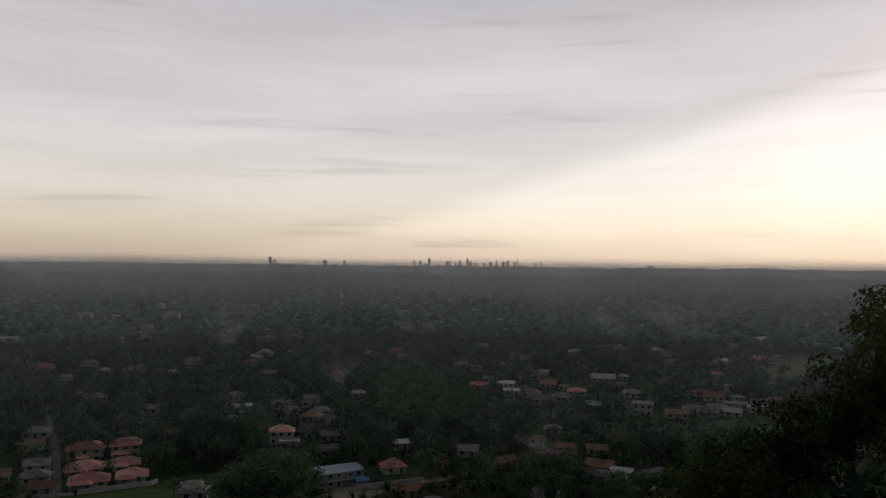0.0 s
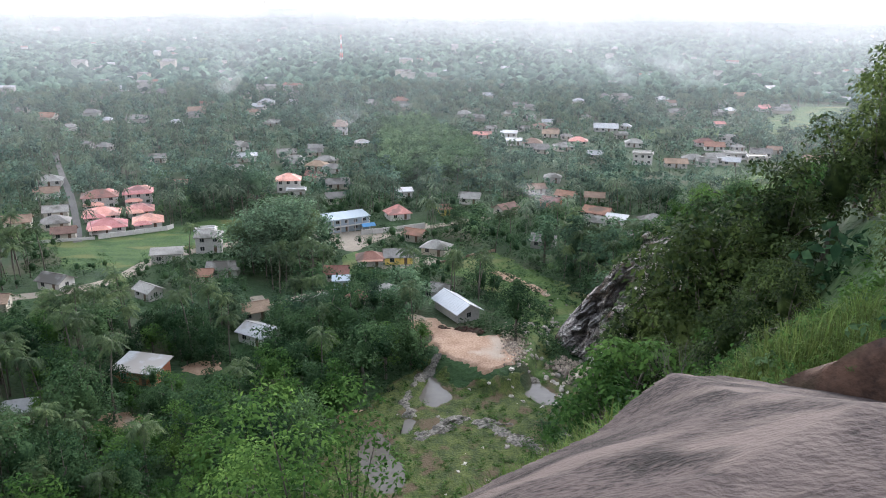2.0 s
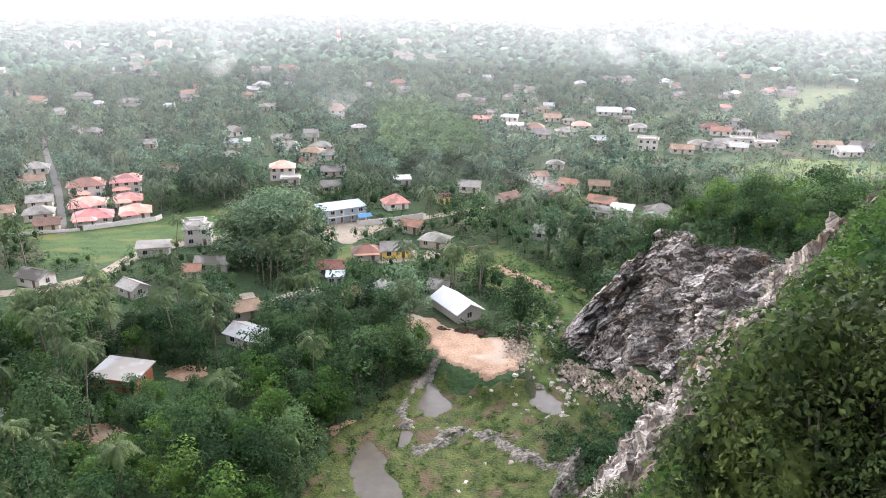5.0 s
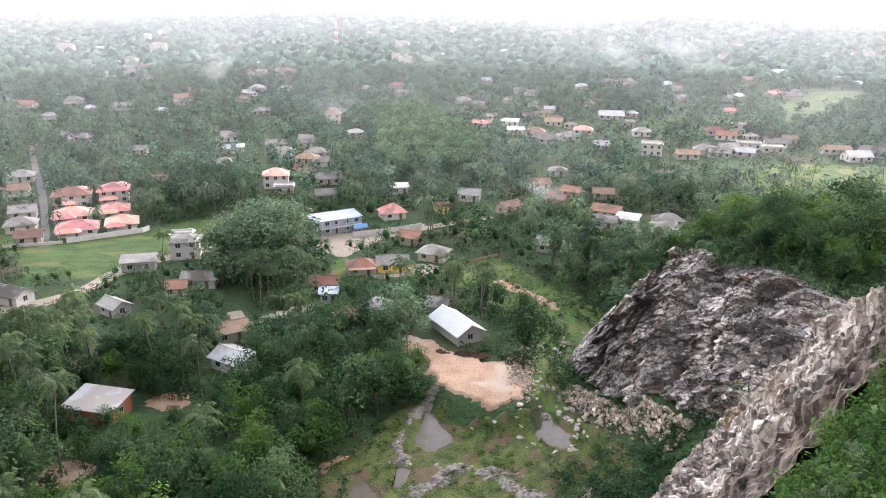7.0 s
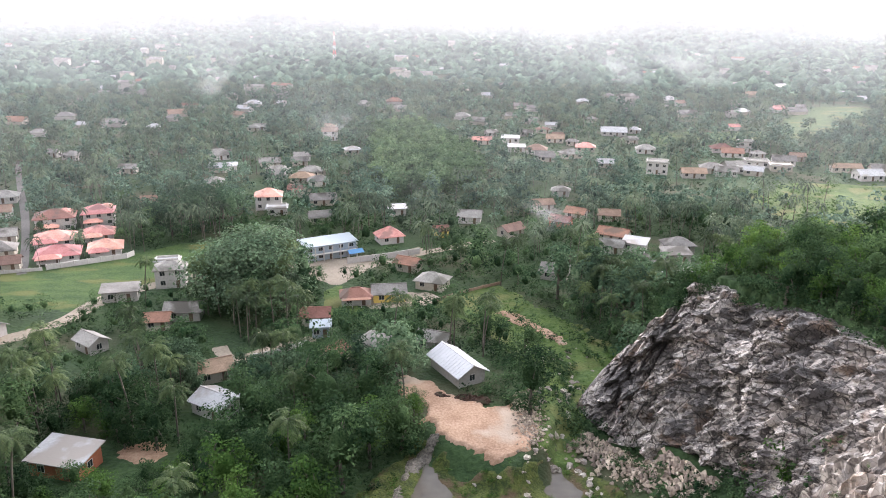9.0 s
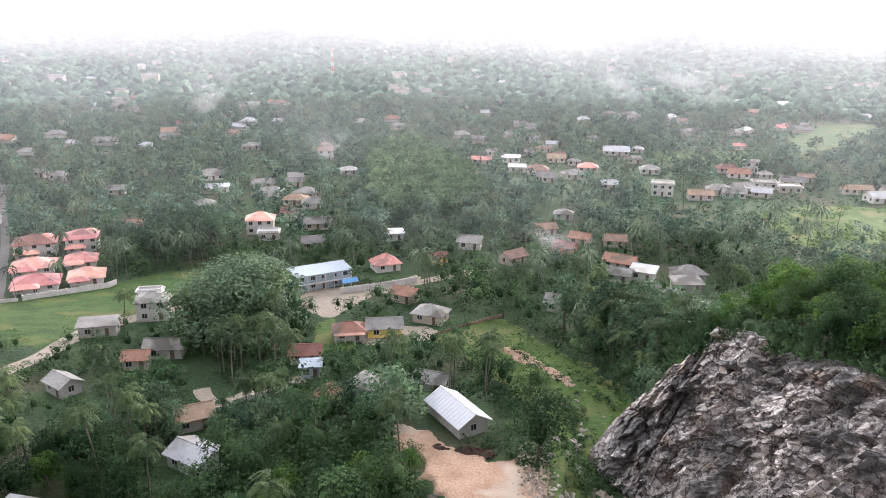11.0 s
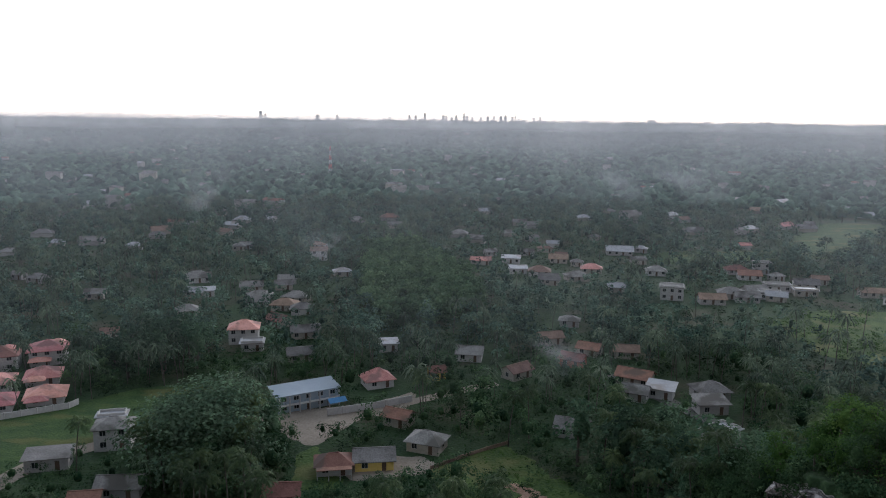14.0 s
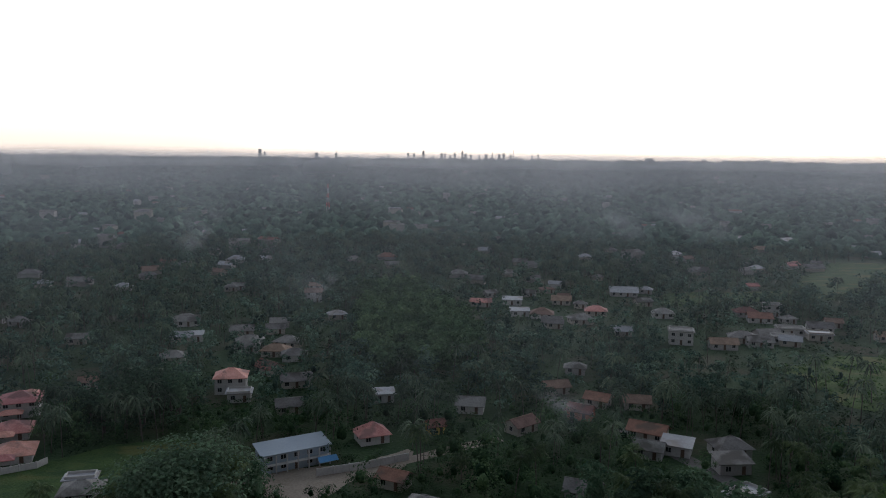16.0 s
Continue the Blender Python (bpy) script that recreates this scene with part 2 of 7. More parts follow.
M = {
    "ground": surface("undergrowth", (0.011, 0.029, 0.010), (0.040, 0.074, 0.024), 0.08, 1.2, 0.95, 0.9, 0.3, third=(0.052, 0.056, 0.028)),
    "paddy": surface("paddy", (0.022, 0.054, 0.013), (0.058, 0.098, 0.024), 0.12, 1.6, 0.95, 1.0, 0.14, third=(0.088, 0.098, 0.028), stretch=(1, 2.2, 1)),
    "meadow": surface("meadow", (0.030, 0.064, 0.014), (0.088, 0.132, 0.030), 0.15, 1.5, 0.95, 0.8, 0.25, third=(0.11, 0.12, 0.04)),
    "dirt": surface("orange_earth", (0.23, 0.138, 0.088), (0.37, 0.25, 0.175), 0.25, 2.4, 0.95, 0.6, 0.2, third=(0.36, 0.285, 0.22)),
    "earth": surface("red_soil", (0.020, 0.011, 0.008), (0.070, 0.039, 0.026), 1.6, 9.0, 0.95, 1.0, 0.16, third=(0.045, 0.038, 0.022)),
    "road": surface("dusty_road", (0.17, 0.14, 0.105), (0.30, 0.255, 0.20), 0.15, 2.0, 0.9, 0.2, 0.3),
    "tarmac": surface("grey_road", (0.085, 0.078, 0.07), (0.14, 0.13, 0.118), 0.15, 2.0, 0.9, 0.2, 0.3),
    "quarry": surface("quarry_moss", (0.020, 0.034, 0.008), (0.078, 0.094, 0.022), 0.5, 2.6, 0.95, 1.0, 0.18, third=(0.085, 0.060, 0.034)),
    "water": surface("muddy_water", (0.062, 0.052, 0.040), (0.098, 0.084, 0.064), 0.08, 0.6, 0.16, 0.02, 0.3, gloss=0.16),
    "dome": surface("weathered_gneiss", (0.012, 0.0088, 0.0083), (0.054, 0.041, 0.038), 1.3, 14.0, 0.9, 1.0, 0.13, stretch=(0.9, 1.2, 1), third=(0.082, 0.064, 0.057), gloss=0.12),
    # spur rock under the overhang, its shade put into a dark base colour
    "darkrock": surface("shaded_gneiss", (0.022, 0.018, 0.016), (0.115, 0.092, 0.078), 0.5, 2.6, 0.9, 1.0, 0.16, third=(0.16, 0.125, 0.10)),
    "ledge": surface("ledge_rock", (0.04, 0.036, 0.030), (0.215, 0.19, 0.16), 0.5, 2.2, 0.85, 0.8, 0.2),
    "stone": surface("pale_stone", (0.16, 0.14, 0.118), (0.42, 0.375, 0.32), 0.5, 3.0, 0.85, 0.6, 0.25, vary="object"),
    "rubble": surface("rubble", (0.17, 0.135, 0.105), (0.42, 0.35, 0.285), 0.5, 3.0, 0.9, 0.5, 0.25, vary="island"),
    "bark": surface("grey_bark", (0.045, 0.038, 0.032), (0.13, 0.115, 0.095), 0.8, 5.0, 0.9, 0.6, 0.3, stretch=(1, 1, 0.3)),
    "twig": surface("pale_twig", (0.05, 0.045, 0.036), (0.11, 0.10, 0.082), 2.0, 9.0, 0.9, 0.3, 0.3),
    "leaf": surface("leaf_green", (0.014, 0.035, 0.016), (0.054, 0.097, 0.040), 0.11, 3.0, 0.8, 0.3, 0.16, vary="both", gloss=0.04, leafy=0.35),
    "leaf_hill": surface("hillside_leaf", (0.013, 0.026, 0.009), (0.062, 0.092, 0.026), 0.35, 3.0, 0.7, 0.3, 0.16, vary="both", gloss=0.12, leafy=0.4),
    "leaf_soft": surface("spreading_tree_leaf", (0.050, 0.090, 0.054), (0.137, 0.196, 0.115), 0.2, 2.0, 0.75, 0.3, 0.2, vary="island", gloss=0.1, leafy=0.4),
    "leaf_light": surface("leaf_bright_green", (0.024, 0.062, 0.015), (0.080, 0.148, 0.036), 0.2, 3.0, 0.8, 0.3, 0.2, vary="both", gloss=0.04, leafy=0.35),
    # far foliage: distance haze mixed into the leaf colour, paler and bluer
    "leaf_far": surface("hazed_woods_green", (0.035, 0.070, 0.053), (0.120, 0.178, 0.126), 0.09, 1.6, 0.85, 0.4, 0.14, vary="both", attr="tone", gloss=0.03, leafy=0.25),
    "leaf_under": surface("undergrowth_leaf", (0.011, 0.030, 0.014), (0.044, 0.078, 0.032), 0.15, 1.6, 0.8, 0.3, 0.16, vary="both", attr="tone", gloss=0.08, leafy=0.25),
    # same trees as "leaf" but farther off; thin haze painted in as paler green
    "leaf_wood": surface("hazed_garden_leaf", (0.030, 0.064, 0.038), (0.096, 0.150, 0.086), 0.11, 2.0, 0.8, 0.3, 0.16, vary="both", gloss=0.04, leafy=0.35),
    "leaf_mid": surface("valley_leaf", (0.019, 0.047, 0.023), (0.070, 0.116, 0.052), 0.12, 1.8, 0.85, 0.3, 0.16, vary="both", attr="tone", gloss=0.03, leafy=0.3),
    "leaf_grove": surface("grove_green", (0.056, 0.104, 0.054), (0.112, 0.172, 0.084), 0.05, 1.2, 0.8, 0.3, 0.16, vary="both", attr="tone", gloss=0.08, leafy=0.3),
    "frond": surface("palm_frond", (0.024, 0.046, 0.020), (0.080, 0.115, 0.046), 0.12, 1.2, 0.65, 0.0, 0.2, vary="both", gloss=0.12, leafy=0.3),
    # far palms: frond colour lifted and greyed to carry the haze
    "frond_far": surface("hazed_palm_frond", (0.038, 0.064, 0.042), (0.110, 0.145, 0.088), 0.1, 1.0, 0.7, 0.0, 0.2, vary="both", attr="tone", gloss=0.1, leafy=0.25),
    "grass": surface("tall_grass", (0.034, 0.068, 0.014), (0.115, 0.150, 0.040), 0.5, 3.0, 0.7, 0.0, 0.3, vary="island", gloss=0.1, leafy=0.3),
    "white": surface("white_wall", (0.34, 0.325, 0.30), (0.52, 0.50, 0.47), 0.25, 2.0, 0.8, 0.1, 0.4),
    "cream": surface("cream_wall", (0.27, 0.245, 0.205), (0.42, 0.385, 0.325), 0.25, 2.0, 0.8, 0.1, 0.4),
    "greywall": surface("cement_wall", (0.25, 0.235, 0.22), (0.40, 0.38, 0.35), 0.25, 2.0, 0.85, 0.2, 0.4),
    "yellow": surface("yellow_wall", (0.60, 0.42, 0.10), (0.72, 0.53, 0.17), 0.25, 2.0, 0.8, 0.1, 0.4),
    "bluewall": surface("blue_grey_wall", (0.22, 0.27, 0.31), (0.34, 0.39, 0.43), 0.25, 2.0, 0.8, 0.1, 0.4),
    "brick": surface("brick_wall", (0.26, 0.085, 0.045), (0.40, 0.15, 0.085), 0.4, 4.0, 0.9, 0.4, 0.4),
    "roof_red": surface("red_tile_roof", (0.15, 0.072, 0.052), (0.26, 0.130, 0.096), 0.4, 3.0, 0.8, 0.4, 0.25, vary="object", third=(0.12, 0.080, 0.062)),
    "roof_pink": surface("coral_tile_roof", (0.40, 0.165, 0.135), (0.56, 0.275, 0.235), 0.4, 3.0, 0.75, 0.3, 0.2, vary="object", third=(0.26, 0.14, 0.12)),
    "roof_brown": surface("aged_tile_roof", (0.13, 0.085, 0.062), (0.27, 0.18, 0.135), 0.4, 3.0, 0.9, 0.4, 0.3, vary="object"),
    "roof_grey": surface("fibre_cement_roof", (0.12, 0.112, 0.10), (0.255, 0.24, 0.22), 0.3, 3.0, 0.85, 0.4, 0.25, vary="object", third=(0.085, 0.078, 0.066)),
    "roof_white": surface("zinc_roof", (0.25, 0.25, 0.25), (0.39, 0.39, 0.388), 0.3, 2.5, 0.5, 0.1, 0.3, third=(0.23, 0.205, 0.18)),
    "roof_new": surface("new_tin_roof", (0.42, 0.425, 0.43), (0.55, 0.555, 0.56), 0.2, 2.0, 0.5, 0.1, 0.4),
    "roof_blue": surface("blue_sheet_roof", (0.20, 0.245, 0.28), (0.29, 0.335, 0.365), 0.2, 2.0, 0.5, 0.1, 0.5),
    "glass": surface("dark_window", (0.015, 0.018, 0.02), (0.03, 0.034, 0.036), 0.5, 2.0, 0.12, 0.0, 0.4),
    "wood": surface("dark_door", (0.06, 0.04, 0.03), (0.14, 0.09, 0.06), 0.5, 4.0, 0.7, 0.2, 0.4),
    "redpaint": surface("red_paint", (0.45, 0.06, 0.05), (0.55, 0.10, 0.08), 0.2, 1.0, 0.6, 0.0, 0.4),
    "tarp": surface("blue_tarpaulin", (0.05, 0.16, 0.33), (0.10, 0.26, 0.45), 0.6, 3.0, 0.5, 0.2, 0.4),
    "city": surface("far_concrete", (0.52, 0.52, 0.525), (0.66, 0.655, 0.65), 0.02, 0.2, 0.8, 0.0, 0.4, vary="object"),
}


def cliff_material(name, dark, mid, pale, stain, joint=0.75):
    """Jointed gneiss: angular blocks of their own tone, thin dark joints, stained zones, rusty patches."""
    m = bpy.data.materials.new(name)
    m.use_nodes = True
    nt = m.node_tree
    N, L = nt.nodes.new, nt.links.new
    b = nt.nodes["Principled BSDF"]
    b.inputs["Roughness"].default_value = 0.85
    b.inputs["Specular IOR Level"].default_value = 0.25
    geo = N("ShaderNodeNewGeometry")
    # axes of the joints: along the dip, and across it
    comb = N("ShaderNodeCombineXYZ")
    for k, axis in enumerate(DIP):
        d = N("ShaderNodeVectorMath")
        d.operation = "DOT_PRODUCT"
        d.inputs[1].default_value = Vector(axis) * (0.8 if k == 0 else 1.0)
        L(geo.outputs["Position"], d.inputs[0])
        L(d.outputs["Value"], comb.inputs[k])
    warp = N("ShaderNodeTexNoise")
    warp.inputs["Scale"].default_value, warp.inputs["Detail"].default_value = 0.35, 2
    L(comb.outputs[0], warp.inputs[0])
    add = N("ShaderNodeMix")
    add.data_type, add.blend_type = "RGBA", "LINEAR_LIGHT"
    add.inputs[0].default_value = 0.5
    add.clamp_result = False
    L(comb.outputs[0], add.inputs[6])
    L(warp.outputs["Color"], add.inputs[7])
    q = add.outputs[2]

    def noisy(src, scale, detail, rough=0.6):
        n = N("ShaderNodeTexNoise")
        n.inputs["Scale"].default_value, n.inputs["Detail"].default_value, n.inputs["Roughness"].default_value = scale, detail, rough
        L(src, n.inputs[0])
        return n.outputs[0]

    def ranged(src, a, c, lo=0.0, hi=1.0):
        r_ = N("ShaderNodeMapRange")
        r_.inputs["From Min"].default_value, r_.inputs["From Max"].default_value = a, c
        r_.inputs["To Min"].default_value, r_.inputs["To Max"].default_value = lo, hi
        L(src, r_.inputs[0])
        return r_.outputs[0]

    def mixed(fac, a, c):
        mx = N("ShaderNodeMix")
        mx.data_type = "RGBA"
        L(fac, mx.inputs[0])
        for s_, k in ((a, 6), (c, 7)):
            if isinstance(s_, tuple):
                mx.inputs[k].default_value = (*s_, 1)
            else:
                L(s_, mx.inputs[k])
        return mx.outputs[2]

    def weighed(src, share, base):
        ad = N("ShaderNodeMath")
        ad.operation = "MULTIPLY_ADD"
        ad.inputs[1].default_value = share
        L(src, ad.inputs[0])
        if base is None:
            ad.inputs[2].default_value = 0.0
        else:
            L(base, ad.inputs[2])
        return ad.outputs[0]

    def cells(scale, feature):
        v = N("ShaderNodeTexVoronoi")
        v.feature = feature
        v.inputs["Scale"].default_value = scale
        L(q, v.inputs[0])
        return v

    total, height = None, None
    for scale, share in ((0.34, 0.30), (0.95, 0.38), (2.3, 0.20)):
        tone = N("ShaderNodeSeparateColor")
        L(cells(scale, "F1").outputs["Color"], tone.inputs[0])
        total = weighed(tone.outputs[0], share, total)
        height = weighed(tone.outputs[1], share / scale, height)
    total = weighed(noisy(geo.outputs["Position"], 3.5, 5), 0.12, total)
    ramp = N("ShaderNodeValToRGB")
    e = ramp.color_ramp.elements
    e[0].position, e[0].color = 0.25, (*dark, 1)
    e[1].position, e[1].color = 0.62, (*pale, 1)
    k = ramp.color_ramp.elements.new(0.41)
    k.color = (*mid, 1)
    L(total, ramp.inputs[0])
    col = ramp.outputs[0]
    mp = N("ShaderNodeMapping")
    mp.inputs["Scale"].default_value = (1, 1, 0.4)
    L(geo.outputs["Position"], mp.inputs[0])
    zone = weighed(total, 0.35, noisy(mp.outputs[0], 0.13, 6, 0.62))
    col = mixed(ranged(zone, stain[0] + 0.17, stain[1] + 0.17, 0.0, 0.88), col, (0.062, 0.058, 0.058))
    col = mixed(ranged(noisy(geo.outputs["Position"], 0.2, 6), 0.57, 0.66, 0.0, 0.65), col, (0.20, 0.13, 0.085))
    for scale, lim, share in ((0.34, 0.035, joint), (0.95, 0.045, joint * 0.8), (2.3, 0.05, joint * 0.5)):
        col = mixed(ranged(cells(scale, "DISTANCE_TO_EDGE").outputs["Distance"], lim * 0.35, lim, share, 0.0), col, (0.028, 0.025, 0.024))
    L(col, b.inputs["Base Color"])
    bp = N("ShaderNodeBump")
    bp.inputs["Strength"].default_value, bp.inputs["Distance"].default_value = 0.9, 0.7
    L(height, bp.inputs["Height"])
    L(bp.outputs[0], b.inputs["Normal"])
    return m


DIP = ((0.36, -0.40, 0.843), (0.76, 0.65, -0.016), (-0.541, 0.646, 0.538))      # joint axes of the rock
M["cliff"] = cliff_material("quarried_gneiss", (0.085, 0.077, 0.072), (0.245, 0.222, 0.204), (0.54, 0.495, 0.45), (0.50, 0.58), 0.8)
M["spur"] = cliff_material("bleached_gneiss", (0.12, 0.106, 0.097), (0.29, 0.262, 0.238), (0.5, 0.46, 0.42), (0.56, 0.66), 0.6)


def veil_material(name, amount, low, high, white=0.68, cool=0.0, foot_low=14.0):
    """Sheet standing in for air haze: scatters a share of the light, fades out at foot and top."""
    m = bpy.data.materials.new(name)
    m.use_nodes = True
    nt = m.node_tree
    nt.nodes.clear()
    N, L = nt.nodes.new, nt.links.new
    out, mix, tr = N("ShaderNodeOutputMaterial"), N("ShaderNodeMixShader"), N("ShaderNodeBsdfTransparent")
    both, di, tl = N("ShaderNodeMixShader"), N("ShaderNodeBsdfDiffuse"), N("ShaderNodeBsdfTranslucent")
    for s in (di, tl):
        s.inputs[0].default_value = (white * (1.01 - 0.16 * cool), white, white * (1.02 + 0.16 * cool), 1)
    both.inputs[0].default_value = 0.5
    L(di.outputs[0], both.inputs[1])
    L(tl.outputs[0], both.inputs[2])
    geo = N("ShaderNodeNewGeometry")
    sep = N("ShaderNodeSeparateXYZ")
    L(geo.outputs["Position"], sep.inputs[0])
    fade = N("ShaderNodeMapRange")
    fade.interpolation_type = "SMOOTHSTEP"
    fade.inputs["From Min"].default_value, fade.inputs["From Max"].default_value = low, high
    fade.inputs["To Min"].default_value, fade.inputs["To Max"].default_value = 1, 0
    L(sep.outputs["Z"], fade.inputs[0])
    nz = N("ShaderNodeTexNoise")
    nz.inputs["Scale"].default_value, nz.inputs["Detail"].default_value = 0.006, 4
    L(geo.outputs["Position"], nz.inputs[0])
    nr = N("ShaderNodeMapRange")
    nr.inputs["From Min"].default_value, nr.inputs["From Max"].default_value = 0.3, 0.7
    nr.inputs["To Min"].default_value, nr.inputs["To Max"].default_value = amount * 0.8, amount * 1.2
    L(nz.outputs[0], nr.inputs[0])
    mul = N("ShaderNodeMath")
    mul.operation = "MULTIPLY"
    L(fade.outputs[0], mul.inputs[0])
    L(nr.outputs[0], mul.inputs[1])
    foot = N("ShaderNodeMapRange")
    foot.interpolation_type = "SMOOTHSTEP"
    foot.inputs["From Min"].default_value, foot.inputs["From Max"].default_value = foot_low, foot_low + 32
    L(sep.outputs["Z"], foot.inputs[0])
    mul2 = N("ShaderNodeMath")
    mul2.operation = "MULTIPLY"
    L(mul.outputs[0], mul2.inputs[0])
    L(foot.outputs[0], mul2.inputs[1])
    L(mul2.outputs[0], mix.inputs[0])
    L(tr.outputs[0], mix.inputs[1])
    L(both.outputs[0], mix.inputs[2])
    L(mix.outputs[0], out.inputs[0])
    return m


# ---------------------------------------------------------------- mesh helpers
def mesh_from(name, verts, faces, mats, index=None, smooth=False):
    """A mesh from arrays of vertices and of equal-sided faces (or a list of faces)."""
    me = bpy.data.meshes.new(name)
    if isinstance(faces, np.ndarray):
        k = faces.shape[1]
        me.vertices.add(len(verts))
        me.vertices.foreach_set("co", np.ascontiguousarray(verts, dtype=np.float32).ravel())
        me.loops.add(faces.size)
        me.loops.foreach_set("vertex_index", np.ascontiguousarray(faces, dtype=np.int32).ravel())
        me.polygons.add(len(faces))
        me.polygons.foreach_set("loop_start", np.arange(0, faces.size, k, dtype=np.int32))
    else:
        me.from_pydata([tuple(v) for v in verts], [], faces)
    for m in mats:
        me.materials.append(m)
    if index is not None:
        me.polygons.foreach_set("material_index", np.ascontiguousarray(index, dtype=np.int32))
    me.polygons.foreach_set("use_smooth", np.full(len(me.polygons), smooth))
    me.update(calc_edges=True)
    return me


def part(name, me, parent, label="", m=None):
    ob = new(name, me)
    ob.parent = parent
    if m is not None:
        ob.matrix_local = m
    return tagged(ob, label)


def smooth01(v):
    v = np.clip(v, 0, 1)
    return v * v * (3 - 2 * v)


def inside(px, py, poly):
    """Even-odd test of arrays of points against a polygon."""
    px, py = np.asarray(px, float), np.asarray(py, float)
    res = np.zeros(px.shape, bool)
    n = len(poly)
    for i in range(n):
        (x1, y1), (x2, y2) = poly[i], poly[(i + 1) % n]
        if y1 == y2:
            continue
        c = ((y1 > py) != (y2 > py)) & (px < (x2 - x1) * (py - y1) / (y2 - y1) + x1)
        res ^= c
    return res


def seg_dist(px, py, a, b):
    dx, dy = b[0] - a[0], b[1] - a[1]
    t = np.clip(((px - a[0]) * dx + (py - a[1]) * dy) / (dx * dx + dy * dy), 0, 1)
    return np.hypot(px - a[0] - t * dx, py - a[1] - t * dy)


def wobble(x, y, s, seed=0.0):
    """Cheap smooth noise in -1..1 for arrays."""
    r = np.zeros(np.shape(x))
    for i, (a, b, c) in enumerate(((1.0, 0.31, 0.2), (-0.47, 1.13, 1.7), (1.61, -1.37, 3.1), (2.3, 1.9, 0.6), (-2.9, 3.3, 2.2))):
        r = r + np.sin((a * x + b * y) / s + c + seed * (i + 1)) / (1 + 0.5 * i)
    return r / 2.6


# ---------------------------------------------------------------- the lie of the land
PIT = [(-30, 104), (2, 100), (10, 104), (16, 116), (34, 123), (43, 133), (42.5, 147), (36.5, 158.5), (31, 169.5), (29.5, 180), (34, 215), (-30, 215)]
PIT_STEEP = [2.2, 2.5, 2.4, 2.3, 2.4, 2.6, 2.6, 2.6, 2.6, 2.2, 2.0, 2.0]


def hill(x, y):
    g = np.interp(x, [-120, -40, -6, 0, 2, 6, 12, 18, 32, 42, 50, 80], [-90, -34, -9, -3, 0, 3.5, 8, 23, 46, 97, 106, 108])
    u = y - g + 1.5 * wobble(x, y, 11)
    z = np.interp(u, [-300, 10, 22, 28, 39, 61, 85, 105, 125], [72, 70, 69, 66.6, 58.5, 38, 16, 2, 0])
    return np.minimum(z, np.interp(y, [28, 84, 92, 100, 108, 118, 132, 150, 175, 230], [67.5, 57.5, 52, 45.5, 41, 37, 33, 31, 28.5, 22]))


def pit_cut(x, y):
    x, y = np.asarray(x, float), np.asarray(y, float)
    cut = np.full(x.shape, 1e9)
    back = np.full(x.shape, 1e9)
    for i, k in enumerate(PIT_STEEP):
        a, b = PIT[i], PIT[(i + 1) % len(PIT)]
        d = seg_dist(x, y, a, b)
        cut = np.minimum(cut, k * d)
        if i in (4, 5, 6, 7, 8):
            back = np.minimum(back, d)
    isin = inside(x, y, PIT)
    talus = np.clip(7.0 - 0.5 * back, 0, None)
    return np.where(isin, talus, cut + np.minimum(talus, 9))


SPUR_PLAN = [(12.5, 100), (13.5, 89), (17, 82.5), (23, 82), (29, 84.5), (36, 91), (40, 101), (45, 110), (52, 120), (58, 134), (46, 134), (37, 124), (28, 118), (20, 114), (14, 107)]


DARK_PLAN = [(12.8, 87), (13.4, 80), (14.6, 73.5), (19, 71), (25, 74), (30, 79.5), (34.5, 86), (30, 88.5), (23, 85.8), (17, 86)]


def dome_edge(x):
    """Where the summit slab ends."""
    return np.interp(x, [-6, 0, 2, 3.4, 5, 7, 10, 16], [24.5, 27.2, 29.4, 31.1, 31.9, 31.4, 30.6, 29.6])


FACE = [(27, 176), (30, 169), (34, 160.5), (40, 153), (44, 145), (45.5, 136), (45.5, 127), (53.5, 127), (53.3, 144), (51.8, 154.5), (48.2, 161.5), (44.2, 171.8), (37.5, 175.6), (30.5, 180)]


def terrace(x, y):
    """The levelled bench on which the clearing and the shed lie."""
    front = np.interp(x, [-12, -3, 1, 9.6, 16, 20], [172, 160.5, 156.5, 151.2, 155, 170])
    return 3.4 * smooth01((y - front + 2.2) / 6.5) * smooth01((205 - y) / 13) * smooth01((x + 15) / 6) * smooth01((25 - x) / 8)


